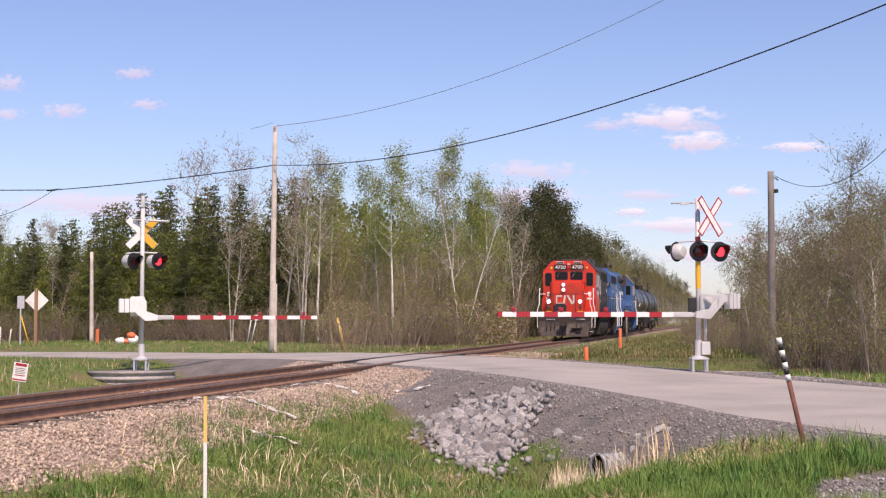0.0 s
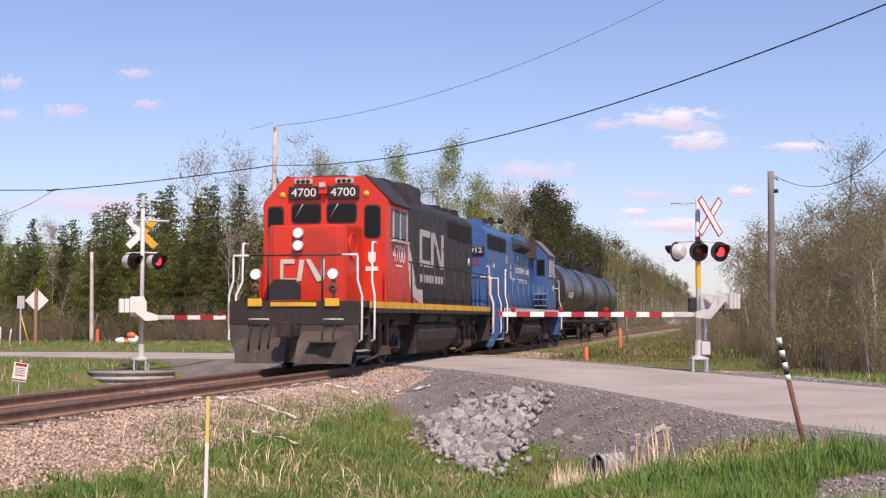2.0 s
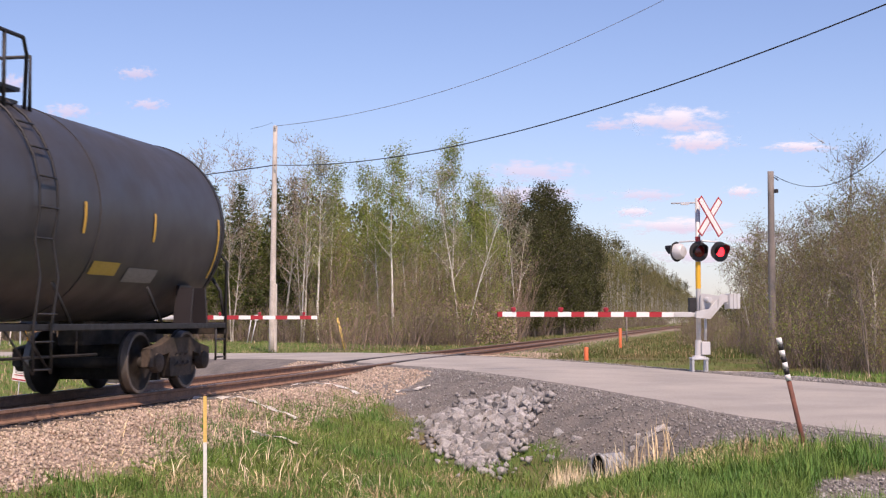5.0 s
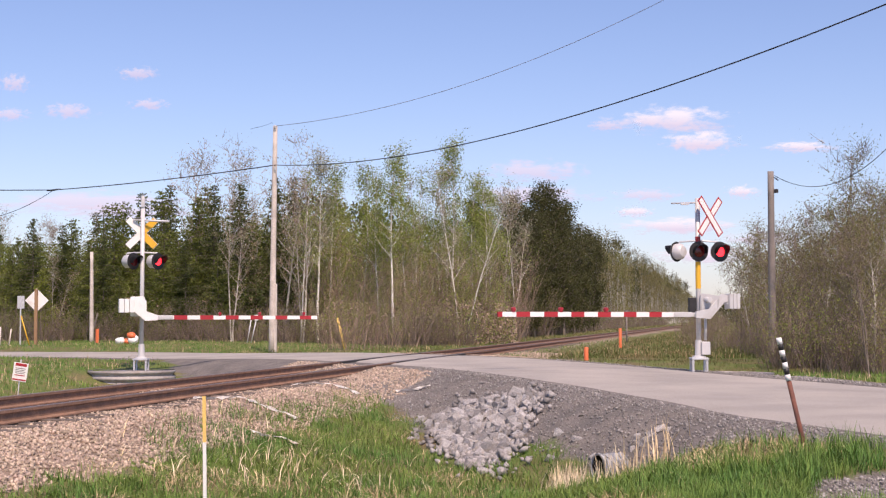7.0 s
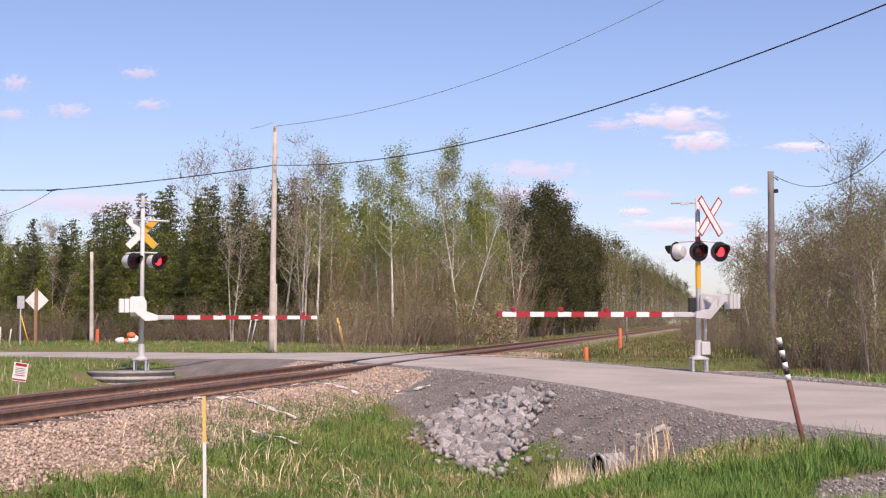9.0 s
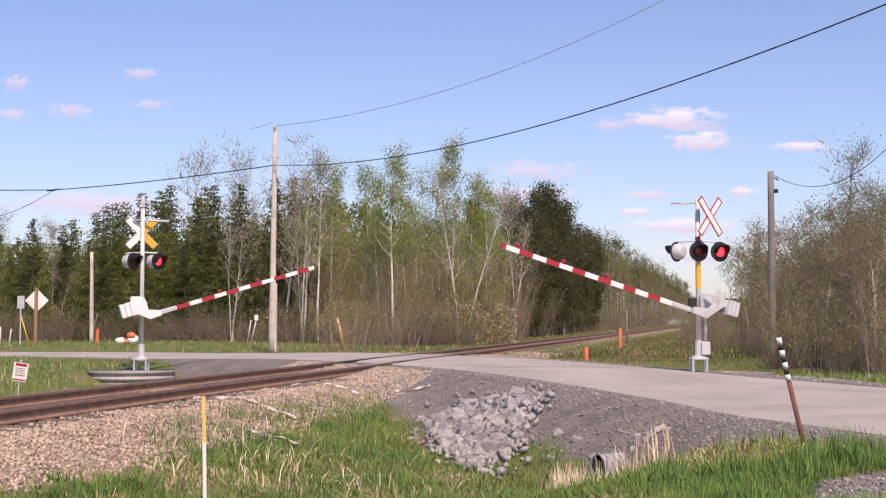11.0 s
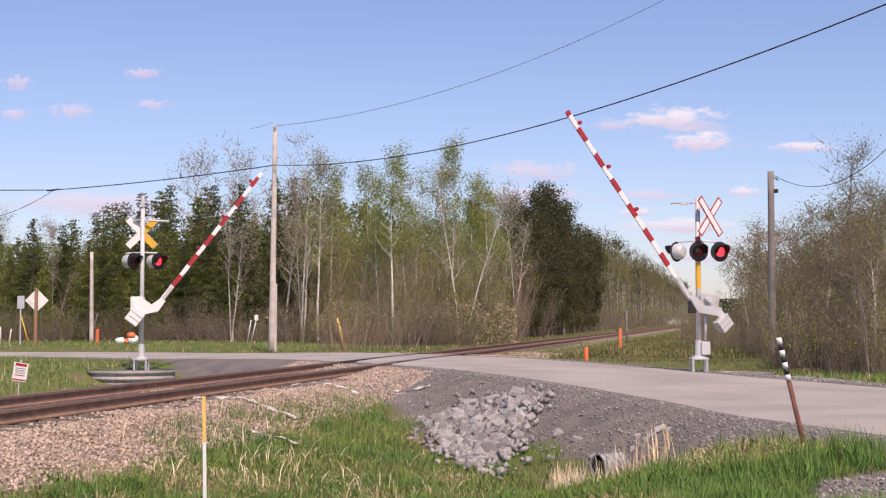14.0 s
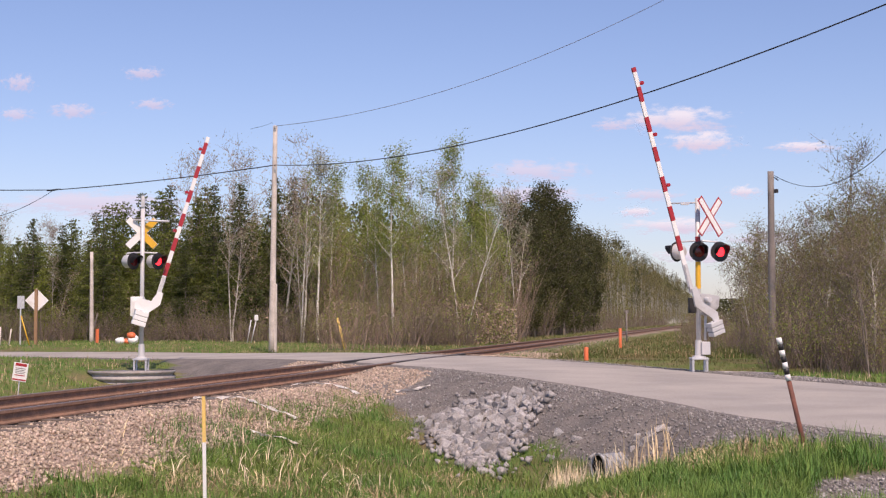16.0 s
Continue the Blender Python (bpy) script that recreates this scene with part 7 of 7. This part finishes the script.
    add_lathe(bm, [(zc - r - 0.35, 0), (zc - r - 0.35, 0.14), (zc - r - 0.15, 0.22), (zc - r + 0.1, 0.30)], "Z", 18, 0, pose(0.3, 0, 0))
    part("bottom_outlet", bm, M["under"], ob, smooth=True)
    bm = B()
    add_lathe(bm, [(-0.45, 0), (-0.42, 0.18), (0.42, 0.18), (0.45, 0)], "X", 16, 0, pose(-2.4, 0.2, 0.86))
    add_path(bm, [(-3.6, -0.9, 0.62), (3.2, -0.9, 0.62)], 0.02, 6)
    for x in (-3.6, -1.6, 0.4, 2.6):
        add_tube(bm, (x, -0.9, 0.62), (x, -0.9, 0.98), 0.014, n=6)
    part("brake_rigging", bm, M["under"], ob)
    car_truck(ob, -5.68)
    car_truck(ob, 5.68)
    return ob


M["yellow_strip"] = material("yellow_reflective_strip", (0.72, 0.42, 0.05), 0.5, vary=0.1, scale=3)
M["placard"] = material("faded_yellow_placard", (0.50, 0.34, 0.06), 0.6, vary=0.2, scale=4)
TANK_A_X, TANK_B_X = 41.65, 57.3
tank_a = tank_car(train_pose(S0, TANK_A_X), "glossy black railway tank car with white stencils", M["tank_black"], 8.05, True, "202229")
tank_b = tank_car(train_pose(S0, TANK_B_X), "faded dark grey railway tank car at the train's end", M["tank_grey"], 7.30, False, "")


# ---- ties, crossing strips, stones, grass ----
s = 9.0
k = 0
tie_me = None
while s < 75 and k < 200:
    r = road_distance(*on_track(s).xy)
    if r > ROAD_HALF + 0.6:
        if tie_me is None:
            bm = B()
            add_box(bm, -0.115, 0.115, -1.3, 1.3, -0.36, -0.178, 0, 0.012)
            tie_me = mesh_of("tie", bm, M["tie"])
        ob = new("tie", tie_me)
        ob.parent = track
        p = on_track(s + rng.uniform(-0.03, 0.03))
        ob.matrix_basis = pose(p.x, p.y, rng.uniform(-0.008, 0.006), 0, 0, TRACK_RZ + rng.uniform(-1, 1))
    s += 0.53
    k += 1
on_road = [s0 / 10 for s0 in range(250, 520) if road_distance(*on_track(s0 / 10).xy) < ROAD_HALF - 0.2]
for q in (0.7525 - 0.075, -0.7525 + 0.075, 0.7525 + 0.065, -0.7525 - 0.065):
    bm = B()
    wide = 0.05 if abs(q) < 0.7525 else 0.035
    cuts = [on_track(s0, q + o, -0.006) for s0 in (on_road[0] - 0.4, on_road[-1] + 0.4) for o in (-wide / 1.0, wide / 1.0)]
    lo = [bm.verts.new(c) for c in (cuts[0], cuts[1], cuts[3], cuts[2])]
    hi = [bm.verts.new(Vector(c) - Vector((0, 0, 0.12))) for c in (cuts[0], cuts[1], cuts[3], cuts[2])]
    bm.faces.new(lo)
    for j in range(4):
        bm.faces.new((lo[j], lo[(j + 1) % 4], hi[(j + 1) % 4], hi[j]))
    bmesh.ops.recalc_face_normals(bm, faces=bm.faces)
    part("flangeway_strip", bm, M["rubber"], track)

OCTA_V = np.array(((1, 0, 0), (-1, 0, 0), (0, 1, 0), (0, -1, 0), (0, 0, 1), (0, 0, -1)), float)
OCTA_F = np.array(((0, 2, 4), (2, 1, 4), (1, 3, 4), (3, 0, 4), (2, 0, 5), (1, 2, 5), (3, 1, 5), (0, 3, 5)))


def stone_field(name, places, sizes, mat, label, category):
    """Many small angular stones in one mesh."""
    n = len(places)
    V = OCTA_V[None] * rng.uniform(0.65, 1.25, size=(n, 6, 1)) + rng.normal(size=(n, 6, 3)) * 0.16
    V *= rng.uniform(0.7, 1.2, size=(n, 1, 3)) * np.asarray(sizes)[:, None, None]
    q = rng.normal(size=(n, 4))
    q /= np.linalg.norm(q, axis=1)[:, None]
    w, x, y, z = q.T
    R = np.stack([np.stack([1 - 2 * (y * y + z * z), 2 * (x * y - z * w), 2 * (x * z + y * w)], -1), np.stack([2 * (x * y + z * w), 1 - 2 * (x * x + z * z), 2 * (y * z - x * w)], -1),
                  np.stack([2 * (x * z - y * w), 2 * (y * z + x * w), 1 - 2 * (x * x + y * y)], -1)], 1)
    V = np.einsum("nij,nkj->nki", R, V) + np.asarray(places)[:, None, :]
    F = (OCTA_F[None] + 6 * np.arange(n)[:, None, None]).reshape(-1, 3)
    ob = new(name, raw_mesh(name, V.reshape(-1, 3), F, mat))
    return tagged(ob, label, category, kind="stuff")


def in_view(x, y, margin=0.02):
    return y > 5 and abs(x) < y * (0.318 + margin) + 0.3


pl, sz = [], []
for _ in range(85000):
    s = 11 + 44 * rng.uniform() ** 1.35
    q = rng.uniform(-2.4, 3.2)
    x, y, _z = on_track(s, q)
    wob = 0.35 * noise.noise((x * 0.8, y * 0.8, 7)) + 0.2 * noise.noise((x * 2.4, y * 2.4, 1))
    if not in_view(x, y) or q > 2.75 + wob or road_distance(x, y) < ROAD_HALF + 0.7 or (abs(q) < 1.0 and rng.uniform() < 0.5) or abs(abs(q) - 0.7525) < 0.09:
        continue
    z = ground_z(x, y)
    if abs(q) < 1.35:
        z = max(z, -0.215)
    size = rng.uniform(0.016, 0.036)
    pl.append((x, y, z + size * 0.3))
    sz.append(size)
stone_field("ballast_stones", pl, sz, M["ballast_stone"], "loose pinkish grey ballast stones along the rails", "ballast")
pl, sz = [], []
for _ in range(90000):
    y = 11 + 30 * rng.uniform() ** 1.4
    x = rng.uniform(-4, 9)
    if not in_view(x, y):
        continue
    r = road_distance(x, y)
    s, q = track_coords(x, y)
    if q < 1.9:
        continue
    spot = math.hypot(x - 5.3, y - 11.5) < 2.3
    if not spot and not (ROAD_HALF - 0.02 < r < ROAD_HALF + verge_width(s) + 0.1 + 0.4 * noise.noise((x, y, 2))):
        continue
    size = rng.uniform(0.008, 0.019) if rng.uniform() < 0.88 else rng.uniform(0.02, 0.034)
    pl.append((x, y, ground_z(x, y) + size * 0.4))
    sz.append(size)
stone_field("gravel_stones", pl, sz, M["gravel_stone"], "loose dark grey crushed gravel of the road shoulder", "gravel")


def rock_mesh(k):
    bm = B()
    r = random.Random(k)
    st = (r.uniform(0.95, 1.35), r.uniform(0.7, 1.0), r.uniform(0.55, 0.85))
    for x in (-1, 1):
        for y in (-1, 1):
            for z in (-1, 1):
                bm.verts.new([c * e * r.uniform(0.45, 0.95) for c, e in zip((x, y, z), st)])
    for _ in range(5):
        d = Vector((r.gauss(0, 1), r.gauss(0, 1), r.gauss(0, 1))).normalized()
        bm.verts.new([c * e * 0.98 for c, e in zip(d, st)])
    out = bmesh.ops.convex_hull(bm, input=bm.verts[:])
    bmesh.ops.delete(bm, geom=[v for v in out["geom_interior"] if isinstance(v, bmesh.types.BMVert)], context="VERTS")
    bmesh.ops.recalc_face_normals(bm, faces=bm.faces)
    return mesh_of("rock", bm, M["rock"])


ROCKS = [rock_mesh(k) for k in range(14)]
pile = empty("rock_pile", pose(0.65, 23.0, -0.6), "heap of grey quarried rocks below the road shoulder", "rock pile")
rr = random.Random(5)
n = 0
for k in range(1200):
    u, v = rr.uniform(-1, 1), rr.uniform(0, 1)
    y = 25.2 - 4.0 * v
    half = (1.10 - 0.50 * v ** 1.3) * (0.98 if v < 0.85 else 0.7)
    x = 0.58 + 0.2 * v + u * half
    if abs(u) > 0.9 and rr.random() < 0.5:
        continue
    size = rr.uniform(0.065, 0.11) if rr.random() < 0.85 else rr.uniform(0.11, 0.155)
    z = ground_z(x, y) + size * 0.30 + 0.10 * (1 - u * u) * (1 - (2 * v - 1) ** 2)
    ob = new("rock", ROCKS[rr.randrange(14)])
    ob.parent = pile
    ob.matrix_basis = Matrix.Translation((x - 0.65, y - 23.0, z + 0.6)) @ Euler((rr.uniform(0, 6), rr.uniform(0, 6), rr.uniform(0, 6))).to_matrix().to_4x4() @ Matrix.Diagonal((size, size, size, 1))
    n += 1
    if n >= 300:
        break
extra = [(2.75 + rr.gauss(0, 0.2), 19.2 + rr.gauss(0, 0.15), rr.uniform(0.04, 0.075)) for _ in range(14)]
for x, y, size in extra + list(((1.72, 20.9, 0.09), (1.95, 20.4, 0.075), (1.55, 20.2, 0.07), (2.1, 19.6, 0.06), (-0.45, 23.4, 0.085), (2.35, 19.3, 0.07), (2.6, 19.2, 0.055))):
    ob = new("rock", ROCKS[rr.randrange(14)])
    ob.parent = pile
    ob.matrix_basis = Matrix.Translation((x - 0.65, y - 23.0, ground_z(x, y) + 0.6 + size * 0.2)) @ Euler((rr.uniform(0, 6), rr.uniform(0, 6), 0)).to_matrix().to_4x4() @ Matrix.Diagonal((size, size, size, 1))

pl, sz = [], []
for _ in range(1500):
    v = rng.normal() * 0.26 + 0.5
    y = 25.1 - 4.2 * v
    x = 0.68 + rng.normal() * 0.46 * (1.05 - 0.45 * min(1.0, max(0.0, v)) ** 1.4)
    size = rng.uniform(0.035, 0.085)
    pl.append((x, y, ground_z(x, y) + size * 0.4 + 0.03))
    sz.append(size)
stone_field("rubble", pl, sz, M["rubble"], "small broken stones between the rocks of the heap", "rubble")

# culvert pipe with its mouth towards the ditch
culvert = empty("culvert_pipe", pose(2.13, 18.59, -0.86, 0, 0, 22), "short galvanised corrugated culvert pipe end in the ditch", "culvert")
bm = B()
n, rings = 28, []
for k in range(9):
    x = -0.10 + k * 0.05
    rad = 0.178 + (0.010 if k % 2 else 0.0)
    rings.append([bm.verts.new((x, rad * math.cos(2 * math.pi * i / n), rad * math.sin(2 * math.pi * i / n))) for i in range(n)])
for a, b in zip(rings, rings[1:]):
    for i in range(n):
        bm.faces.new((a[i], a[(i + 1) % n], b[(i + 1) % n], b[i])).smooth = True
bmesh.ops.solidify(bm, geom=bm.faces[:], thickness=0.012)
part("pipe", bm, M["galv"], culvert)
# dark sleeve that paints the shade into the pipe's mouth
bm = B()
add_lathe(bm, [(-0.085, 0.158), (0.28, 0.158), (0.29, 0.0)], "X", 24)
part("silted_inside", bm, M["under"], culvert, "dark sleeve that stands in for the shade inside the pipe")

# strips of white geotextile showing through the verge
for pts in (((-4.0, 22.6), (-3.55, 22.5), (-3.15, 22.6), (-2.85, 22.3), (-2.5, 22.2), (-2.19, 22.1)), ((-3.0, 27.6), (-2.66, 27.7), (-2.3, 27.6), (-2.05, 27.5), (-1.7, 27.3), (-1.47, 27.1)), ((-0.93, 28.2), (-0.63, 28.4), (-0.12, 28.5)), ((-2.77, 20.1), (-2.33, 20.2), (-1.9, 19.9))):
    line = spline([Vector(p) for p in pts], 0.12)
    bm = B()
    rows = []
    for p, d, run in line:
        w = max(0.012, 0.05 + 0.12 * noise.noise((run * 5, pts[0][0], 0)))
        side = Vector((d.y, -d.x))
        c = p + side * 0.16 * noise.noise((run * 3.1, 4, pts[0][1]))
        rows.append([bm.verts.new((c.x + side.x * o, c.y + side.y * o, ground_z(c.x, c.y) + 0.05 + 0.05 * noise.noise((run * 7, o * 9, 2)) + 0.015 * (o == 0))) for o in (-w, 0, w)])
    for a, b in zip(rows, rows[1:]):
        for i in range(2):
            bm.faces.new((a[i], a[i + 1], b[i + 1], b[i]))
    bmesh.ops.solidify(bm, geom=bm.faces[:], thickness=0.006)
    tagged(part("geotextile_strip", bm, M["fabric"]), "torn edge of white geotextile in the verge", "geotextile", "geotextile strips")


def blades(places, heights, widths, lean, mat, name, label, category):
    """Bent three-part blades of grass in one mesh."""
    n = len(places)
    P = np.asarray(places, float)
    hgt, wid = np.asarray(heights)[:, None], np.asarray(widths)[:, None]
    a = rng.uniform(0, 2 * math.pi, n)
    side = np.stack([np.cos(a), np.sin(a), np.zeros(n)], 1)
    fwd = np.stack([-np.sin(a), np.cos(a), np.zeros(n)], 1)
    ln = (np.asarray(lean) * rng.uniform(0.3, 1.3, n))[:, None]
    up = np.array((0, 0, 1.0))
    p1 = P + up * hgt * np.maximum(0.10, 0.58 - 0.2 * ln) + fwd * ln * hgt * 0.35
    p2 = P + up * hgt * np.maximum(0.08, 1 - 0.45 * ln) + fwd * ln * hgt * 0.9
    V = np.stack([P - side * wid, P + side * wid, p1 + side * wid * 0.8, p1 - side * wid * 0.8, p2 + side * wid * 0.15, p2 - side * wid * 0.15], 1).reshape(-1, 3)
    base = 6 * np.arange(n)[:, None]
    F = np.concatenate([base + np.array((0, 1, 2, 3)), base + np.array((3, 2, 4, 5))], 0)
    ob = new(name, raw_mesh(name, V, F, mat))
    return tagged(ob, label, category, kind="stuff")


def grass_amount(x, y):
    """How thickly grass grows, 0 to 1, and how much of it is dry."""
    s, q = track_coords(x, y)
    wob = 0.35 * noise.noise((x * 0.8, y * 0.8, 7)) + 0.2 * noise.noise((x * 2.4, y * 2.4, 1))
    r = road_distance(x, y)
    g = smooth(2.45 - 0.7 * smooth(14.5, 18, s), 3.2 - 0.45 * smooth(14.5, 18, s), q - 1.3 * wob + 0.85 * smooth(40, 48, s)) if q > 0 else smooth(2.3, 3.2, -q + wob)
    g *= smooth(ROAD_HALF + (verge_width(s) - 0.15 if q > 0 else far_verge(s, q) + 0.1), ROAD_HALF + (verge_width(s) + 0.35 if q > 0 else far_verge(s, q) + 0.6), r - wob * 0.6)
    if q > 0:
        g *= smooth(2.2, 2.5, math.hypot(x - 5.3, y - 11.5) - 0.4 * wob)
        pu, pv = (x - 0.68) / 1.1, (y - 23.1) / 2.4
        if pu * pu + pv * pv < 1.0:
            g = 0.0
        g *= smooth(0.25, 0.85, math.hypot(x - 2.05, (y - 18.1) * 0.8))
    if math.hypot(x - LX + 0.25, y - LY + 0.1) < 1.35 or (abs(x - LX + 0.9) < 0.9 and 37.5 < y < 41):
        g *= 0.12
    dry = smooth(0.12, 0.42, noise.noise((x * 0.45, y * 0.45, 20)) + 0.35 * noise.noise((x * 1.6, y * 1.6, 9)))
    if q > 0:
        for px, py, pr in ((0.75, 17.5, 0.75), (1.45, 17.3, 0.6), (-0.8, 14.8, 0.6), (-2.9, 15.6, 0.5), (0.1, 19.4, 0.5), (3.2, 16.6, 0.5)):
            dry = max(dry, math.exp(-((x - px) / pr) ** 2 - ((y - py) / (pr * 1.3)) ** 2))
        dry = max(dry, 0.8 * math.exp(-((x - 2.2) / 1.1) ** 2 - ((y - 17.6) / 1.8) ** 2))
        dry = max(dry, 0.7 * math.exp(-((q - 5.4) / 0.7) ** 2) * smooth(0, 0.3, noise.noise((x * 0.7, y * 0.7, 31))))
    return g, dry


gp, gh, gw, gl, dp, dh, dw, dl = [], [], [], [], [], [], [], []
for _ in range(330000):
    y = 9.5 + 22 * rng.uniform() ** 1.5
    x = rng.uniform(-0.34, 0.34) * y
    g, dry = grass_amount(x, y)
    if rng.uniform() > g * 0.95:
        continue
    z = ground_z(x, y)
    tuft = 0.7 + 0.6 * noise.noise((x * 2.1, y * 2.1, 50))
    right = smooth(2.0, 3.4, x)
    if rng.uniform() < dry * 0.8:
        if rng.uniform() < 0.6:
            dp.append((x, y, z - 0.01)); dh.append(rng.uniform(0.08, 0.32) * tuft); dw.append(rng.uniform(0.003, 0.006)); dl.append(rng.uniform(1.2, 2.6))
    elif rng.uniform() < 0.85:
        gp.append((x, y, z - 0.01)); gh.append((rng.uniform(0.10, 0.30) + 0.12 * right) * tuft); gw.append(rng.uniform(0.0025, 0.0055)); gl.append(rng.uniform(0.3, 1.4))
blades(gp, gh, gw, gl, M["grass"], "grass", "fresh green spring grass on the ditch bank", "grass")
blades(dp, dh, dw, dl, M["straw"], "dry_grass", "flattened straw-coloured dead grass in patches", "dry grass")
# tall dead stalks by the culvert
pl = [(2.25 + rng.normal() * 0.36, 17.75 + rng.normal() * 0.25) for _ in range(170)] + [(1.68 + rng.normal() * 0.11, 18.4 + rng.normal() * 0.4) for _ in range(1500)] + [(-1.9 + rng.normal() * 0.9, 18.2 + rng.normal() * 1.2) for _ in range(420)]
blades([(x, y, ground_z(x, y) - 0.02) for x, y in pl], [rng.uniform(0.25, 0.75) if k < 170 else rng.uniform(0.15, 0.42) if k < 1670 else rng.uniform(0.15, 0.45) for k in range(len(pl))], [rng.uniform(0.005, 0.009) for _ in pl], [rng.uniform(0.15, 0.8) if k < 1670 else rng.uniform(0.8, 2.2) for k in range(len(pl))], M["stalk"],
       "dead_stalks", "tall bleached dead stalks round the culvert", "dead stalks")
# rougher grass farther off: beyond the track and beyond the road
rp, rh, rw, rl = [], [], [], []
gp, gh, gw, gl, dp, dh, dw, dl = [], [], [], [], [], [], [], []
for _ in range(150000):
    y = 24 + 76 * rng.uniform() ** 1.3
    x = rng.uniform(-0.34, 0.34) * y
    s, q = track_coords(x, y)
    if q > 2.0 and y < 31:
        continue
    g, dry = grass_amount(x, y)
    if rng.uniform() > g:
        continue
    z = ground_z(x, y)
    if q > 2.0 and s > 40:
        if rng.uniform() < 0.7:
            rp.append((x, y, z)); rh.append(rng.uniform(0.05, 0.2)); rw.append(rng.uniform(0.004, 0.009)); rl.append(rng.uniform(0.4, 1.6))
    elif rng.uniform() < 0.05 + 0.22 * dry:
        dp.append((x, y, z)); dh.append(rng.uniform(0.1, 0.3)); dw.append(rng.uniform(0.004, 0.008)); dl.append(rng.uniform(0.2, 1.2))
    else:
        gp.append((x, y, z)); gh.append(rng.uniform(0.05, 0.14)); gw.append(rng.uniform(0.005, 0.011)); gl.append(rng.uniform(0.2, 0.8))
blades(gp, gh, gw, gl, M["grass"], "verge_grass", "rough green grass of the far verges", "grass")
blades(rp, rh, rw, rl, M["rough_grass"], "rough_grass", "dull green and brown grass between road and thicket", "grass")
blades(dp, dh, dw, dl, M["straw"], "verge_dry_grass", "dry stalks among the grass of the far verges", "dry grass")

gp, gh, gw, gl = [], [], [], []
for _ in range(40000):
    s0 = 50 + 260 * rng.uniform() ** 1.6
    q = rng.uniform(2.8, 10.2) if rng.uniform() < 0.6 else -rng.uniform(2.6, 8.5)
    x, y, _z = on_track(s0, q)
    if road_distance(x, y) < ROAD_HALF + 1.0:
        continue
    gp.append((x, y, ground_z(x, y, False)))
    gh.append(rng.uniform(0.08, 0.26)); gw.append(rng.uniform(0.006, 0.014)); gl.append(rng.uniform(0.2, 0.9))
half = len(gp) * 7 // 8
blades(gp[:half], gh[:half], gw[:half], gl[:half], M["rough_grass"], "trackside_grass", "green grass on both sides of the distant track", "grass")
blades(gp[half:], gh[half:], gw[half:], gl[half:], M["straw"], "trackside_dry_grass", "dry brown grass on both sides of the distant track", "dry grass")


# ---- what moves ----
GATE_R = [(0.0, 0.0), (9.4, 0.0), (10.0, 3.6), (10.6, 10.1), (11.0, 15.0), (11.3, 19.1), (11.5, 21.9), (12.0, 28.0), (12.5, 33.8), (13.0, 39.6), (13.5, 45.2), (14.0, 50.6), (14.5, 55.9), (15.0, 61.4), (15.5, 66.9), (16.0, 72.4)]
GATE_L = [(0.0, 0.0), (9.4, 0.0), (10.0, 3.9), (10.6, 11.1), (11.0, 16.5), (11.5, 23.3), (12.0, 30.0), (12.5, 36.2), (13.0, 41.7), (13.5, 47.0), (14.0, 52.4), (14.5, 57.9), (15.0, 63.2), (15.5, 68.4), (16.0, 73.2)]


def motions():
    for ob, a, turn in ((loco_a, 0.0, False), (loco_b, 31.136, True), (tank_a, TANK_A_X, False), (tank_b, TANK_B_X, False)):
        walk(ob, [(t, train_pose(s, a) @ (HALF_TURN if turn else Matrix.Identity(4))) for t, s in TRAIN_S])
    for arm, at, rows in ((arm_r, R_PIVOT, GATE_R), (arm_l, L_PIVOT, GATE_L)):
        walk(arm, [(t, at @ pose(0, 0, 0, 0, -a, 0)) for t, a in rows])
    # the two lamps of each signal shine by turns, half a second each: an added dark cover stands before the ever-lit
    # lens, or behind it
    for cover, side in COVERS:
        rows = [(0.0, pose(0, 0.0 if side == 0 else 0.05, 0))]
        for k in range(16):
            for change, shining in ((0.35, 0), (0.85, 1)):
                t = k + change
                before, after = (0.0, 0.05) if side == shining else (0.05, 0.0)
                rows += [(t - 0.034, pose(0, before, 0)), (t, pose(0, after, 0))]
        rows.append((16.0, rows[-1][1]))
        walk(cover, rows)
    for ob, base, drift in CLOUDS:
        walk(ob, [(t, pose(base.x + drift * t / 16.0, base.y, base.z, 90, 0, 0)) for t in (0.0, 16.0)])
    sway = [(0.0, 0.9), (1.0, 0.2), (1.6, 1.2), (2.0, 2.3), (2.5, 1.2), (3.0, 1.0), (3.5, 0.8), (4.0, 0.9), (6.5, 0.3), (9.0, 0.2), (12.0, 0.1), (14.0, 0.2), (16.0, 0.0)]
    walk(stake, [(t, pose(-2.37, 14.0, -0.85, 0, a - 1.2, 0)) for t, a in sway])


motions()
